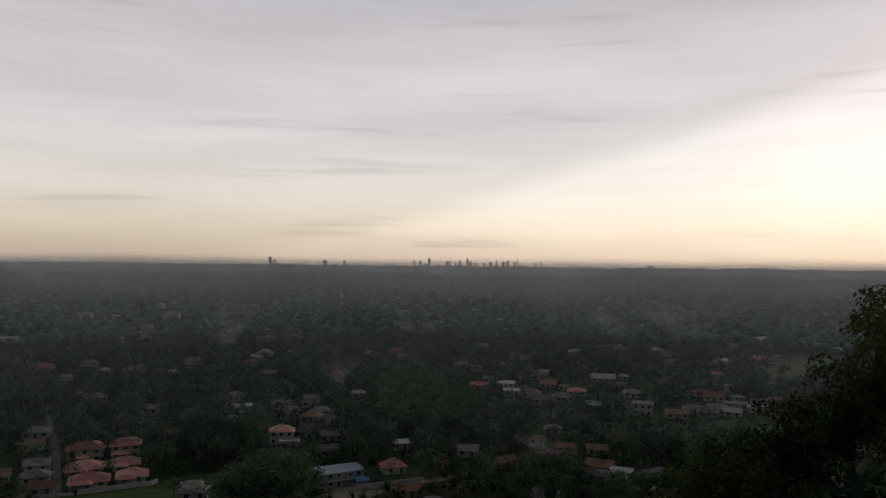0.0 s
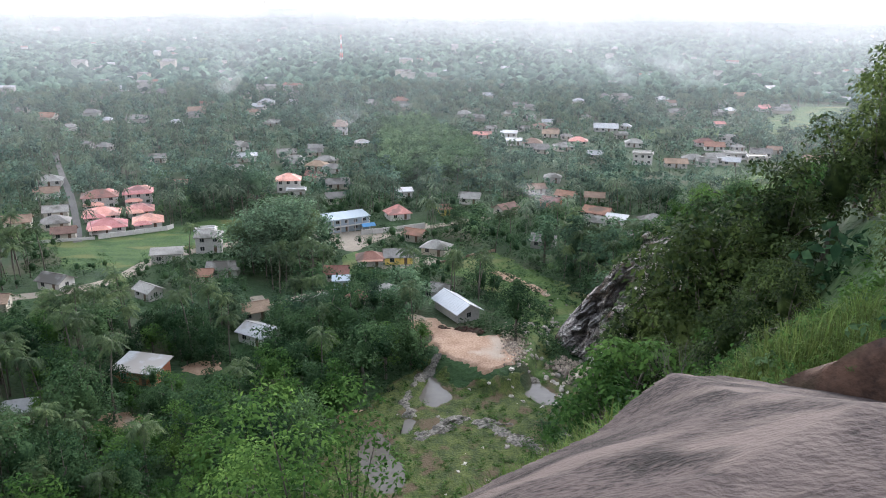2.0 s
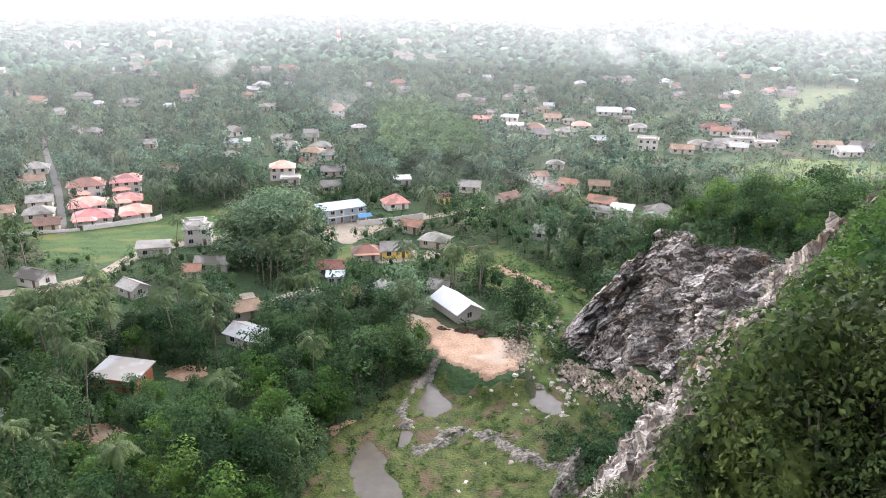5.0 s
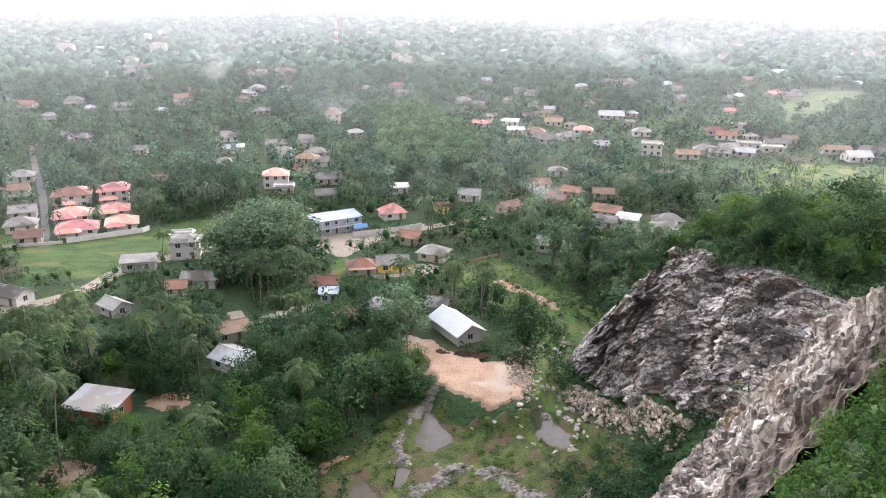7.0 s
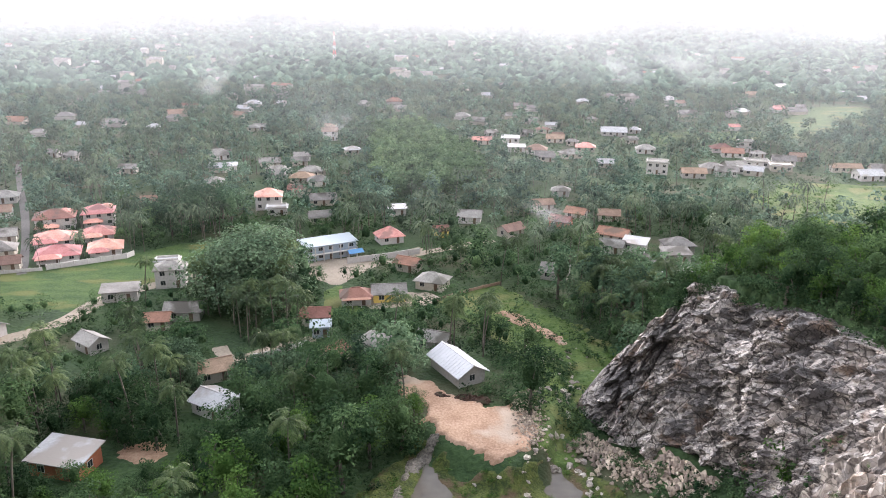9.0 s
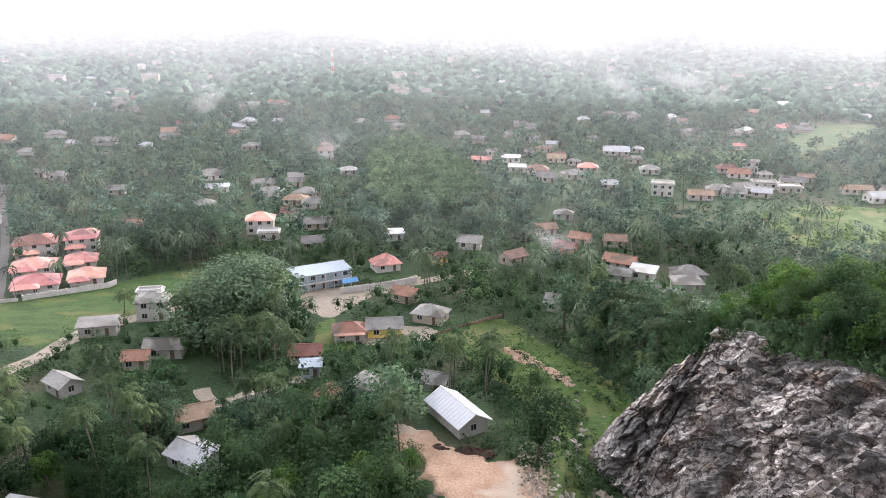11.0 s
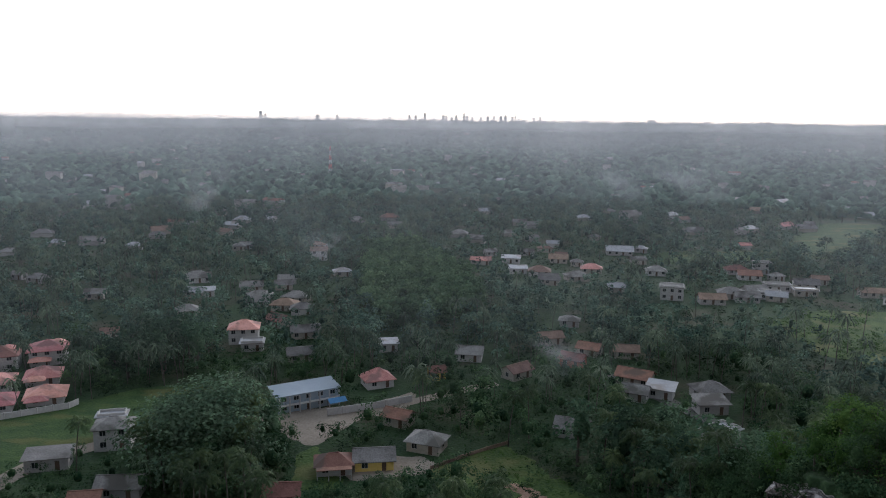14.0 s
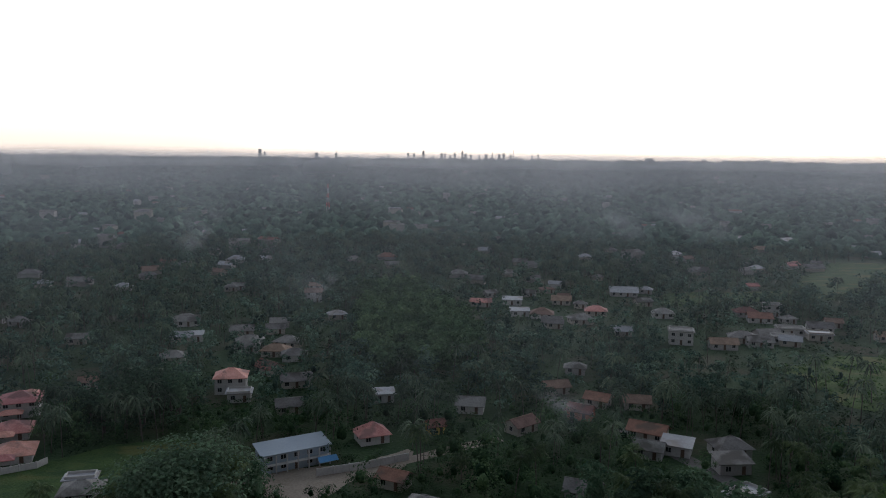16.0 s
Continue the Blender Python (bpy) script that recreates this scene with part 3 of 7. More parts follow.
def land(x, y):
    """Height of the ground."""
    x, y = np.asarray(x, float), np.asarray(y, float)
    z = np.minimum(hill(x, y), pit_cut(x, y) + terrace(x, y))
    z = np.maximum(z, np.where(y > 145, terrace(x, y), 0))
    z = z - (1.2 + 1.5 * smooth01((x - 3.5) / 3)) * smooth01((dome_edge(x) + 0.2 - y) / 0.8) * smooth01((x + 7) / 2) * smooth01((17 - x) / 2) * smooth01((y - 15) / 2)
    z = z - 2.2 * smooth01((hill(x, y) + 0.3 - pit_cut(x, y)) / 2) * smooth01((z - 5) / 4)
    z = z - 1.3 * smooth01((x - 3.5) / 3) * smooth01((38 - y) / 5) * smooth01((y - 31) / 2.5)
    z = np.where(inside(x, y, FACE), np.minimum(z, np.maximum(z - 7, 0.5)), z)
    for plan, drop in ((SPUR_PLAN, 2.6), (DARK_PLAN, 0.8)):
        deep = inside(x - 1.3, y, plan) & inside(x + 1.3, y, plan) & inside(x, y - 1.3, plan) & inside(x, y + 1.3, plan)
        z = z - 0.6 * inside(x, y, plan) - drop * deep
    r = np.hypot(x, y)
    far = np.clip((r - 1600) / 3100, 0, 1.1)
    return z + 70 * far ** 1.3 + 4 * np.clip((r - 500) / 1500, 0, 1) * wobble(x, y, 210)


def grid_axis(fine_from, fine_to, step, low, high, grow=1.13):
    mid = list(np.arange(fine_from, fine_to + 0.01, step))
    s, v = step, fine_to
    up = []
    while v < high:
        s = min(s * grow, 160)
        v += s
        up.append(v)
    s, v = step, fine_from
    dn = []
    while v > low:
        s = min(s * grow, 160)
        v -= s
        dn.append(v)
    return np.array(dn[::-1] + mid + up)


def build_ground():
    xs = grid_axis(-24, 60, 1.0, -4700, 4700)
    ys = grid_axis(14, 190, 1.0, -700, 4750)
    X, Y = np.meshgrid(xs, ys)
    Z = land(X, Y)
    nx, ny = len(xs), len(ys)
    idx = np.arange(nx * ny).reshape(ny, nx)
    f = np.stack([idx[:-1, :-1], idx[:-1, 1:], idx[1:, 1:], idx[1:, :-1]], -1).reshape(-1, 4)
    v = np.stack([X, Y, Z], -1).reshape(-1, 3)
    ob = new("ground", mesh_from("ground", v, f, [M["ground"]], smooth=True))
    tagged(ob, "dark green undergrowth on hillside and valley floor", "ground", kind="structure")


build_ground()


def soft_inside(X, Y, outline, r):
    """Share of a small disc round each place that lies within the outline."""
    s = np.zeros(np.shape(X))
    for k in range(12):
        a, d = k * 2.4, r * math.sqrt((k + 0.5) / 12)
        s = s + inside(X + d * math.cos(a), Y + d * math.sin(a), outline)
    return s / 12


def patch(name, outline, mat, label, category, step=2.0, lift=0.06, ragged=0.8, kind="structure", seed=0, bumpy=0.0, wet=()):
    """A sheet of ground cover that follows the land and dips under it at its ragged edge."""
    xs_, ys_ = [p[0] for p in outline], [p[1] for p in outline]
    xs = np.arange(min(xs_) - 3 * step - ragged, max(xs_) + 3 * step + ragged, step)
    ys = np.arange(min(ys_) - 3 * step - ragged, max(ys_) + 3 * step + ragged, step)
    X, Y = np.meshgrid(xs, ys)
    WX = X + ragged * wobble(X, Y, 3.1 * max(step, 0.5), seed) + 0.4 * ragged * wobble(X, Y, 1.1 * max(step, 0.5), seed)
    WY = Y + ragged * wobble(Y, X, 2.7 * max(step, 0.5), seed + 1)
    S = soft_inside(WX, WY, outline, 1.6 * step)
    nx, ny = len(xs), len(ys)
    idx = np.arange(nx * ny).reshape(ny, nx)
    f = np.stack([idx[:-1, :-1], idx[:-1, 1:], idx[1:, 1:], idx[1:, :-1]], -1).reshape(-1, 4)
    f = f[(S.reshape(-1)[f] > 0).any(1)]
    used, inv = np.unique(f, return_inverse=True)
    Z = land(X, Y) + (lift + bumpy * (1 + wobble(X, Y, 1.1, seed))) * np.clip(3 * S - 1, -1.5, 1)
    for o in wet:
        Z = Z - (0.42 + 0.10 * wobble(X, Y, 0.45, 5.0)) * soft_inside(X, Y, o, 1.3)
    v = np.stack([X, Y, Z], -1).reshape(-1, 3)[used]
    ob = new(name, mesh_from(name, v, inv.reshape(-1, 4), [mat], smooth=True))
    return tagged(ob, label, category, kind=kind)


def pond(outline, label, level):
    """Flat still water inside a smooth, uneven shore."""
    n = len(outline)
    v = []
    for i in range(n):
        p0, p1, p2, p3 = [Vector(outline[(i + k) % n]) for k in (-1, 0, 1, 2)]
        for j in range(6):
            t = j / 6
            q = 0.5 * ((2 * p1) + (p2 - p0) * t + (2 * p0 - 5 * p1 + 4 * p2 - p3) * t * t + (3 * p1 - p0 - 3 * p2 + p3) * t ** 3)
            v.append((q.x + 0.18 * noise.noise((q.x * 0.9, q.y * 0.9, 3)), q.y + 0.18 * noise.noise((q.x * 0.9, q.y * 0.9, 8)), level))
    me = mesh_from("pond", v, [tuple(range(len(v)))], [M["water"]])
    return tagged(new("pond", me), label, "pond", kind="structure")


def ribbon(name, pts, width, mat, label, lift=0.1):
    """A road along a line."""
    P = [Vector((*p, 0)) for p in pts]
    fine = []
    for i in range(len(P) - 1):
        p0, p1, p2, p3 = P[max(i - 1, 0)], P[i], P[i + 1], P[min(i + 2, len(P) - 1)]
        for j in range(8):
            t = j / 8
            fine.append(0.5 * ((2 * p1) + (p2 - p0) * t + (2 * p0 - 5 * p1 + 4 * p2 - p3) * t * t + (3 * p1 - p0 - 3 * p2 + p3) * t ** 3))
    fine.append(P[-1])
    v, f = [], []
    for i, p in enumerate(fine):
        d = (fine[min(i + 1, len(fine) - 1)] - fine[max(i - 1, 0)]).normalized()
        n = Vector((-d.y, d.x, 0))
        w = width * (0.5 + 0.04 * math.sin(i * 0.45))
        for s in (-1, 0, 1):
            q = p + n * w * s
            v.append((q.x, q.y, float(land(q.x, q.y)) + lift + (0.05 if s == 0 else 0)))
        if i:
            k = 3 * i
            f += [(k - 3, k - 2, k + 1, k), (k - 2, k - 1, k + 2, k + 1)]
    ob = new(name, mesh_from(name, v, f, [mat], smooth=True))
    return tagged(ob, label, "road", kind="structure")


PAD = [(-4.0, 169.5), (-2.2, 163.5), (1.4, 160.2), (5, 157.6), (9.6, 155.6), (14.0, 157.6), (15.6, 163.5), (13.2, 171), (7.2, 172.5), (1.9, 174.6), (-2.8, 181), (-8.6, 183), (-9.1, 177.5), (-4.8, 173.6)]
FIELD = [(-126, 244), (-111, 222), (-92, 222), (-80, 240), (-58, 262), (-66, 283), (-84, 274), (-101, 260), (-118, 250), (-150, 262), (-150, 244)]
MEADOW = [(-4, 230), (13, 243), (24, 226), (36, 205), (38, 186), (26, 178), (17, 182), (12, 196), (8, 212)]
YARD = [(-44, 258), (-37, 246), (-30, 241), (-27, 246), (-22, 257), (-10, 264), (-8, 276), (-24, 264), (-38, 262)]
POND_A = [(-14.5, 137), (-12, 138.8), (-9, 134), (-5.9, 138), (-5.3, 142.5), (-7.3, 142.5), (-7.8, 137), (-9.3, 131.5), (-5.6, 126), (-6, 121.5), (-9, 119.5), (-12.5, 123), (-14.8, 130)]
POND_B = [(-5.4, 149.3), (-2.2, 146.0), (1.7, 149.9), (0.4, 153.6), (-1.3, 155.4), (-1.5, 162.1), (-3.5, 161.5), (-4.0, 155.4)]
POND_C = [(13.6, 155.5), (15.5, 151.5), (19, 147.5), (21.8, 148.5), (21, 153), (18.5, 158), (16, 158.3)]
FAR_FIELD = [(108, 470), (140, 478), (215, 492), (275, 560), (330, 640), (290, 645), (225, 560), (200, 520), (120, 500)]
RIGHT_MEADOW = [(118, 352), (150, 372), (230, 366), (230, 300), (170, 285), (120, 312)]
LEFT_FIELD = [(-345, 625), (-290, 640), (-310, 700), (-350, 690)]
FAR_LEFT_FIELD = [(-440, 1000), (-330, 1060), (-300, 1160), (-420, 1110)]
PIT_FLOOR = [(-22, 118), (-4, 106), (8, 108), (16, 120), (28, 128), (30, 146), (22, 160), (16, 156), (8, 154.5), (2, 154), (-4, 164), (-9, 158), (-14, 150), (-19, 138)]
patch("paddy_field", FIELD, M["paddy"], "bright green paddy field with yellow streaks", "field", 1.0, 0.08, 2.0)
patch("meadow", MEADOW, M["meadow"], "green meadow behind the white shed", "grass", 0.7, 0.08, 2.0, seed=2)
patch("green_slope", [(14.5, 160), (21, 159), (24, 168), (25.5, 178), (31, 186), (36, 196), (24, 190), (17, 186), (14, 178), (15, 168)], M["meadow"], "lush green slope below the cliff", "grass", 0.5, 0.14, 1.2, seed=16, bumpy=0.15)
patch("bare_earth", [(4.2, 31.4), (5.4, 30.4), (7, 29.2), (10, 27), (16, 24), (16, 33.8), (12, 34.2), (9, 33.9), (7, 33.6), (5.4, 32.8)], M["earth"], "bare reddish soil above the summit slab", "dirt", 0.2, 0.14, 0.7, seed=14, bumpy=0.12)
patch("quarry_floor", PIT_FLOOR, M["quarry"], "mossy green quarry floor with scattered stones", "ground", 0.45, 0.24, 1.2, seed=3, bumpy=0.14, wet=(POND_A, POND_B, POND_C))
patch("dirt_clearing", PAD, M["dirt"], "bare orange earth clearing below the shed", "dirt", 0.4, 0.4, 1.6, seed=4)
patch("dirt_bank", [(14.6, 224), (21.5, 216), (27.5, 207), (25, 205.5), (18.5, 214.5), (12, 223)], M["dirt"], "strip of bare orange earth in the meadow", "dirt", 0.5, 0.25, 1.3, seed=5)
patch("yard", YARD, M["road"], "dusty beige yard before the long building", "yard", 1.2, 0.12, 0.6, seed=6)
patch("yard", [(-21.7, 229), (-19.7, 233), (-12.1, 236), (-5, 236.5), (-1.5, 232), (-5.6, 228), (-11.7, 226.5), (-19, 225)], M["road"], "sandy beige yard round the yellow house", "yard", 0.5, 0.2, 0.6, seed=21)
patch("lawn", [(-32.4, 237.3), (-29.2, 241.2), (-23, 228), (-21.3, 225.4), (-21.7, 221), (-30.5, 221)], M["meadow"], "small green lawn beside the tiled house", "grass", 0.6, 0.14, 0.6, seed=22)
BARE = [(-50.4, 161.2, 3.6), (-16.8, 143, 2.4), (-58.7, 139.5, 3.4)]
for k, (bx, by, br) in enumerate(BARE):
    patch("bare_patch", [(bx + br * math.cos(a) * (1.3 if k else 1.0), by + br * math.sin(a)) for a in (0, 0.8, 1.6, 2.4, 3.2, 4.0, 4.8, 5.6)], M["dirt"], "small bare patch of pale trodden earth", "dirt", 0.5, 0.2, 1.2, seed=30 + k)
patch("far_paddy", FAR_FIELD, M["paddy"], "distant green paddy field among trees", "field", 5, 0.5, 4, seed=7)
patch("rough_meadow", RIGHT_MEADOW, M["meadow"], "rough green meadow with bushes", "grass", 1.5, 0.3, 4, seed=8)
patch("far_paddy", LEFT_FIELD, M["paddy"], "distant yellow-green paddy field", "field", 5, 1.5, 4, seed=9)
patch("far_paddy", FAR_LEFT_FIELD, M["paddy"], "distant pale paddy field in haze", "field", 8, 4, 6, seed=10)
for o, lab in ((POND_A, "still brown quarry pond with a narrow inlet"), (POND_B, "still olive-brown quarry pond beside rock"), (POND_C, "small muddy pond edged with pale stones")):
    pond(o, lab, 0.16)
patch("crest_soil", [(50.5, 171), (56, 166.5), (66, 168), (67, 172), (58, 173.5), (51, 174.5)], M["earth"], "red earth bank along the cliff crest", "dirt", 0.5, 0.25, 1.2, seed=15)
ribbon("road", [(-132, 190), (-112, 198), (-99, 204), (-91, 214), (-86, 231), (-71, 245), (-58, 252), (-44, 257)], 5.0, M["road"], "dusty pale village road past the paddy")
ribbon("lane", [(-50, 202), (-48, 198.5), (-44, 196), (-37, 203), (-30, 207)], 3.2, M["road"], "curving earth lane between walls and trees")
ribbon("straight_road", [(-118, 246), (-128, 266), (-150, 306), (-178, 353), (-205, 400)], 2.5, M["tarmac"], "straight grey road beside the coral houses")
ribbon("lane", [(48, 292), (60, 268), (66, 254), (64, 240)], 5.0, M["tarmac"], "grey lane between tin-roofed houses")
ribbon("street", [(-22, 262), (-10, 268), (2, 276), (14, 283)], 4.0, M["road"], "dusty street along a white wall")


# ---------------------------------------------------------------- rock
def rocky(p, scale):
    """Blocky relief of slabs that lie along the joints."""
    p = Vector(p) * scale
    q = Vector((p.dot(Vector(DIP[0])) * 0.85, p.dot(Vector(DIP[1])) * 1.1, p.dot(Vector(DIP[2])) * 1.1))
    q += 0.25 * noise.noise_vector(q * 0.8)
    d, pts = noise.voronoi(q, distance_metric="MANHATTAN")
    c = pts[0]
    tilt = Vector((noise.cell(c * 7.3), noise.cell(c * 5.1 + Vector((9, 0, 0))), noise.cell(c * 6.7 + Vector((0, 9, 0))))) * 2 - Vector((1, 1, 1))
    return noise.cell(c * 3.7) * 0.55 + (q - c).dot(tilt) * 0.5 + 0.15


def along(line, t):
    """A place on a polyline of (x, y, z) at the share t of its points."""
    k = min(int(t * (len(line) - 1)), len(line) - 2)
    return Vector(line[k]).lerp(Vector(line[k + 1]), t * (len(line) - 1) - k)


def rock_wall(name, base, crest, label, nu=300, nv=110, relief=1.6, lip=6.0):
    """A quarried face between a foot line and a crest line, folded back over the hill."""
    v, f = [], []
    back = 10
    rows = nv + back
    for i in range(nu):
        t = i / (nu - 1)
        p0, p1 = along(base, t), along(crest, t)
        run = along(crest, min(t + 0.03, 1)) - along(crest, max(t - 0.03, 0))
        n = Vector((run.y, -run.x, 0)).normalized()
        if n.x > 0:
            n = -n
        p1.z += 0.6 * noise.noise((t * 22, 3, 0)) + 0.5 * noise.noise((t * 55, 9, 0))
        for j in range(rows):
            if j < nv:
                h = j / (nv - 1)
                q = p0.lerp(p1, h) + n * (1.3 * math.sin(math.pi * h))
                push = relief
            else:
                h = (j - nv + 1) / back
                q = p1 - n * lip * h
                q.z = p1.z * (1 - h) + (float(hill(q.x, q.y)) - 0.8) * h
                push = relief * 0.5 * (1 - h)
            e = (rocky(q, 0.15) - 0.45) * push * 0.7 + (rocky(q, 0.36) - 0.45) * push * 0.55 + (rocky(q, 0.9) - 0.45) * push * 0.26
            e += push * (0.9 * noise.noise((t * 16 + 0.5 * h, 0.8 * h, 5)) + 0.5 * noise.noise((t * 37 - h, 1.5 * h, 2)))
            edge = min(1, 8 * t, 8 * (1 - t))
            v.append(q + n * e * edge + Vector((0, 0, 0.4 * e * edge)))
    for i in range(nu - 1):
        for j in range(rows - 1):
            a = i * rows + j
            f.append((a, a + 1, a + rows + 1, a + rows))
    ob = new(name, mesh_from(name, v, f, [M["cliff"]]))
    return tagged(ob, label, "cliff", kind="structure")


CLIFF_FOOT = [(24, 178, 0), (25.5, 171, 1), (28, 165.5, 1.5), (29, 163.5, 1.7), (32, 158, 2), (33, 156.5, 2.2), (37.5, 151, 3), (41.5, 144, 6), (43, 136, 10), (43, 127, 14), (41.5, 117, 19)]
CLIFF_TOP = [(29, 180, 7), (36, 174, 20), (40.2, 171.6, 25.0), (41.0, 171.1, 28.0), (44.4, 166.6, 28.2), (45.0, 164.2, 26.4), (46, 160.5, 27.2), (49.5, 153.5, 30.2), (51, 144, 30.8), (52, 130, 33.5), (51, 116, 37)]
rock_wall("cliff", CLIFF_FOOT, CLIFF_TOP, "fractured grey and white quarry cliff with dark stains", nu=340, nv=130, relief=2.0)


def rock_ridge(plan, mat, label, step, rise, rough=1.0):
    """Bare broken rock over the hill within a plan."""
    xs, ys = np.arange(4, 60, step), np.arange(78, 134, step)
    X, Y = np.meshgrid(xs, ys)
    H, C = hill(X, Y), pit_cut(X, Y)
    Z = np.minimum(H, C) + 2.6 * smooth01((24 - X) / 8) * smooth01((Y - 84) / 5) + rise
    ok = inside(X + 1.2 * wobble(X, Y, 1.3), Y + 1.2 * wobble(Y, X, 1.1), plan) & (Z > 3.0)
    Z = Z - 3.2 * (1 - soft_inside(X, Y, plan, 1.5)) * smooth01((110 - Y) / 8)
    v = np.stack([X, Y, Z], -1).reshape(-1, 3)
    ok = ok.ravel()
    for k in np.nonzero(ok)[0]:
        q = Vector(v[k])
        e = (rocky(q, 0.2) - 0.4) * 0.6 + (rocky(q, 0.5) - 0.4) * 0.62 + (rocky(q, 1.2) - 0.4) * 0.42 + (rocky(q, 2.6) - 0.4) * 0.16
        v[k] += (-0.6 * e * rough, -0.2 * e * rough, 0.1 + 0.9 * e * rough)
    nx, ny = len(xs), len(ys)
    idx = np.arange(nx * ny).reshape(ny, nx)
    f = np.stack([idx[:-1, :-1], idx[:-1, 1:], idx[1:, 1:], idx[1:, :-1]], -1).reshape(-1, 4)
    f = f[ok[f].all(1)]
    used, inv = np.unique(f, return_inverse=True)
    ob = new("rock_spur", mesh_from("rock_spur", v[used], inv.reshape(-1, 4), [M[mat]]))
    tagged(ob, label, "cliff", kind="structure")


rock_ridge(SPUR_PLAN, "spur", "pale broken rock spur at the quarry's edge", 0.2, 0.0)
# shaded flank of the spur, dark by its material
rock_ridge(DARK_PLAN, "darkrock", "rock on the spur's shaded side, darkened for the shade", 0.26, 0.45, 0.6)


def rock_dome():
    """The bare summit slab close under the start of the flight."""
    xs, ys = np.arange(-6, 16, 0.09), np.arange(17, 33.2, 0.09)
    X, Y = np.meshgrid(xs, ys)
    plane = 68.55 + 0.42 * (np.minimum(X, 4.0) - 2.46) - 0.12 * np.clip(X - 4.0, 0, 20) - 0.62 * (Y - 25.8) - 0.035 * np.clip(2.2 - X, 0, 9) ** 2
    plane = plane + 0.2 * np.clip(Y - 29.5, 0, 4) * smooth01((X - 2.5) / 1.5)
    cap = 68.2 + 0.02 * (X - 2)
    Z = np.minimum(plane, cap) - 0.25 * np.exp(-((plane - cap) / 0.8) ** 2)
    Z = Z + 0.045 * wobble(X, Y * 1.3, 0.9) + 0.010 * wobble(X * 1.3, Y * 1.8, 0.23, 2.0)
    # worn grooves that run down the slab
    Z = Z + 0.006 * wobble(X * 2.1, Y * 1.2, 0.12, 4.0)
    Z = Z - 0.07 * np.clip(wobble(X * 0.5 + Y * 0.35, Y * 0.05, 0.22, 1.0) - 0.35, 0, 1)
    ok = (Y < dome_edge(X) + 0.5 + 0.2 * wobble(X, Y, 0.8)).ravel()
    nx, ny = len(xs), len(ys)
    idx = np.arange(nx * ny).reshape(ny, nx)
    f = np.stack([idx[:-1, :-1], idx[:-1, 1:], idx[1:, 1:], idx[1:, :-1]], -1).reshape(-1, 4)
    f = f[ok[f].all(1)]
    used, inv = np.unique(f, return_inverse=True)
    v = np.stack([X, Y, Z], -1).reshape(-1, 3)
    ob = new("summit_rock", mesh_from("summit_rock", v[used], inv.reshape(-1, 4), [M["dome"]], smooth=True))
    tagged(ob, "smooth weathered brown-grey rock slab on the summit", "rock", kind="structure")


rock_dome()


def boulder_mesh(seed):
    bm = bmesh.new()
    bmesh.ops.create_icosphere(bm, subdivisions=2, radius=1)
    for v in bm.verts:
        n = noise.noise(v.co * 1.1 + Vector((seed * 7.7, 0, 0))) * 0.5 + rocky(v.co + Vector((seed * 5, 0, 0)), 0.9) * 0.35
        v.co *= 0.75 + n
        v.co.z *= 0.7
    me = bpy.data.meshes.new("boulder")
    bm.to_mesh(me)
    bm.free()
    me.materials.append(M["stone"])
    return me


BOULDERS = [boulder_mesh(i) for i in range(6)]
rng = random.Random(5)


def boulder(x, y, s, label="pale quarry boulder on mossy ground", sink=0.25, group="boulders in the quarry", squash=1.0):
    ob = new("boulder", rng.choice(BOULDERS))
    ob.matrix_world = pose(x, y, float(land(x, y)) + s * 0.4 * squash - sink * s * squash, rng.uniform(-15, 15), rng.uniform(-15, 15), rng.uniform(0, 360)) @ Matrix.Diagonal((s, s * rng.uniform(0.6, 1), s * squash, 1))
    return tagged(ob, label, "rock", group)


def rock_bar(pts, width, height, label, seed=0, mat="ledge", category="rock"):
    """A low ledge of broken rock along a line."""
    xs_, ys_ = [p[0] for p in pts], [p[1] for p in pts]
    xs, ys = np.arange(min(xs_) - width, max(xs_) + width, 0.3), np.arange(min(ys_) - width, max(ys_) + width, 0.3)
    X, Y = np.meshgrid(xs, ys)
    D = np.full(X.shape, 1e9)
    for a, b in zip(pts, pts[1:]):
        D = np.minimum(D, seg_dist(X, Y, a, b))
    lev = 0.85 - D / width + 0.55 * wobble(X, Y, 1.4, seed)
    v = np.zeros((X.size, 3))
    base = land(X, Y)
    for k, (x, y, q, g) in enumerate(zip(X.ravel(), Y.ravel(), lev.ravel(), base.ravel())):
        e = rocky(Vector((x, y, seed)), 0.55) + 0.5 * rocky(Vector((x, y, seed + 5)), 1.5)
        v[k] = (x + 0.25 * e, y, g - 0.1 + height * max(q, 0) ** 0.6 * (0.62 + 0.22 * e))
    ok = (lev > 0.02).ravel()
    idx = np.arange(X.size).reshape(X.shape)
    f = np.stack([idx[:-1, :-1], idx[:-1, 1:], idx[1:, 1:], idx[1:, :-1]], -1).reshape(-1, 4)
    f = f[ok[f].all(1)]
    used, inv = np.unique(f, return_inverse=True)
    ob = new("rock_ledge", mesh_from("rock_ledge", v[used], inv.reshape(-1, 4), [M[mat]]))
    return tagged(ob, label, category, kind="structure")


rock_bar([(-3.5, 137), (0, 141), (4, 142.5), (8, 140), (12, 136.5), (16, 133), (20, 132)], 3.4, 1.2, "grey-white rock ledge across the quarry floor", 1)
rock_bar([(-6.5, 144), (-7.5, 148), (-7.2, 153), (-5.5, 158.5), (-2.5, 162)], 1.9, 1.2, "dark rock ledge beside the ponds", 7)
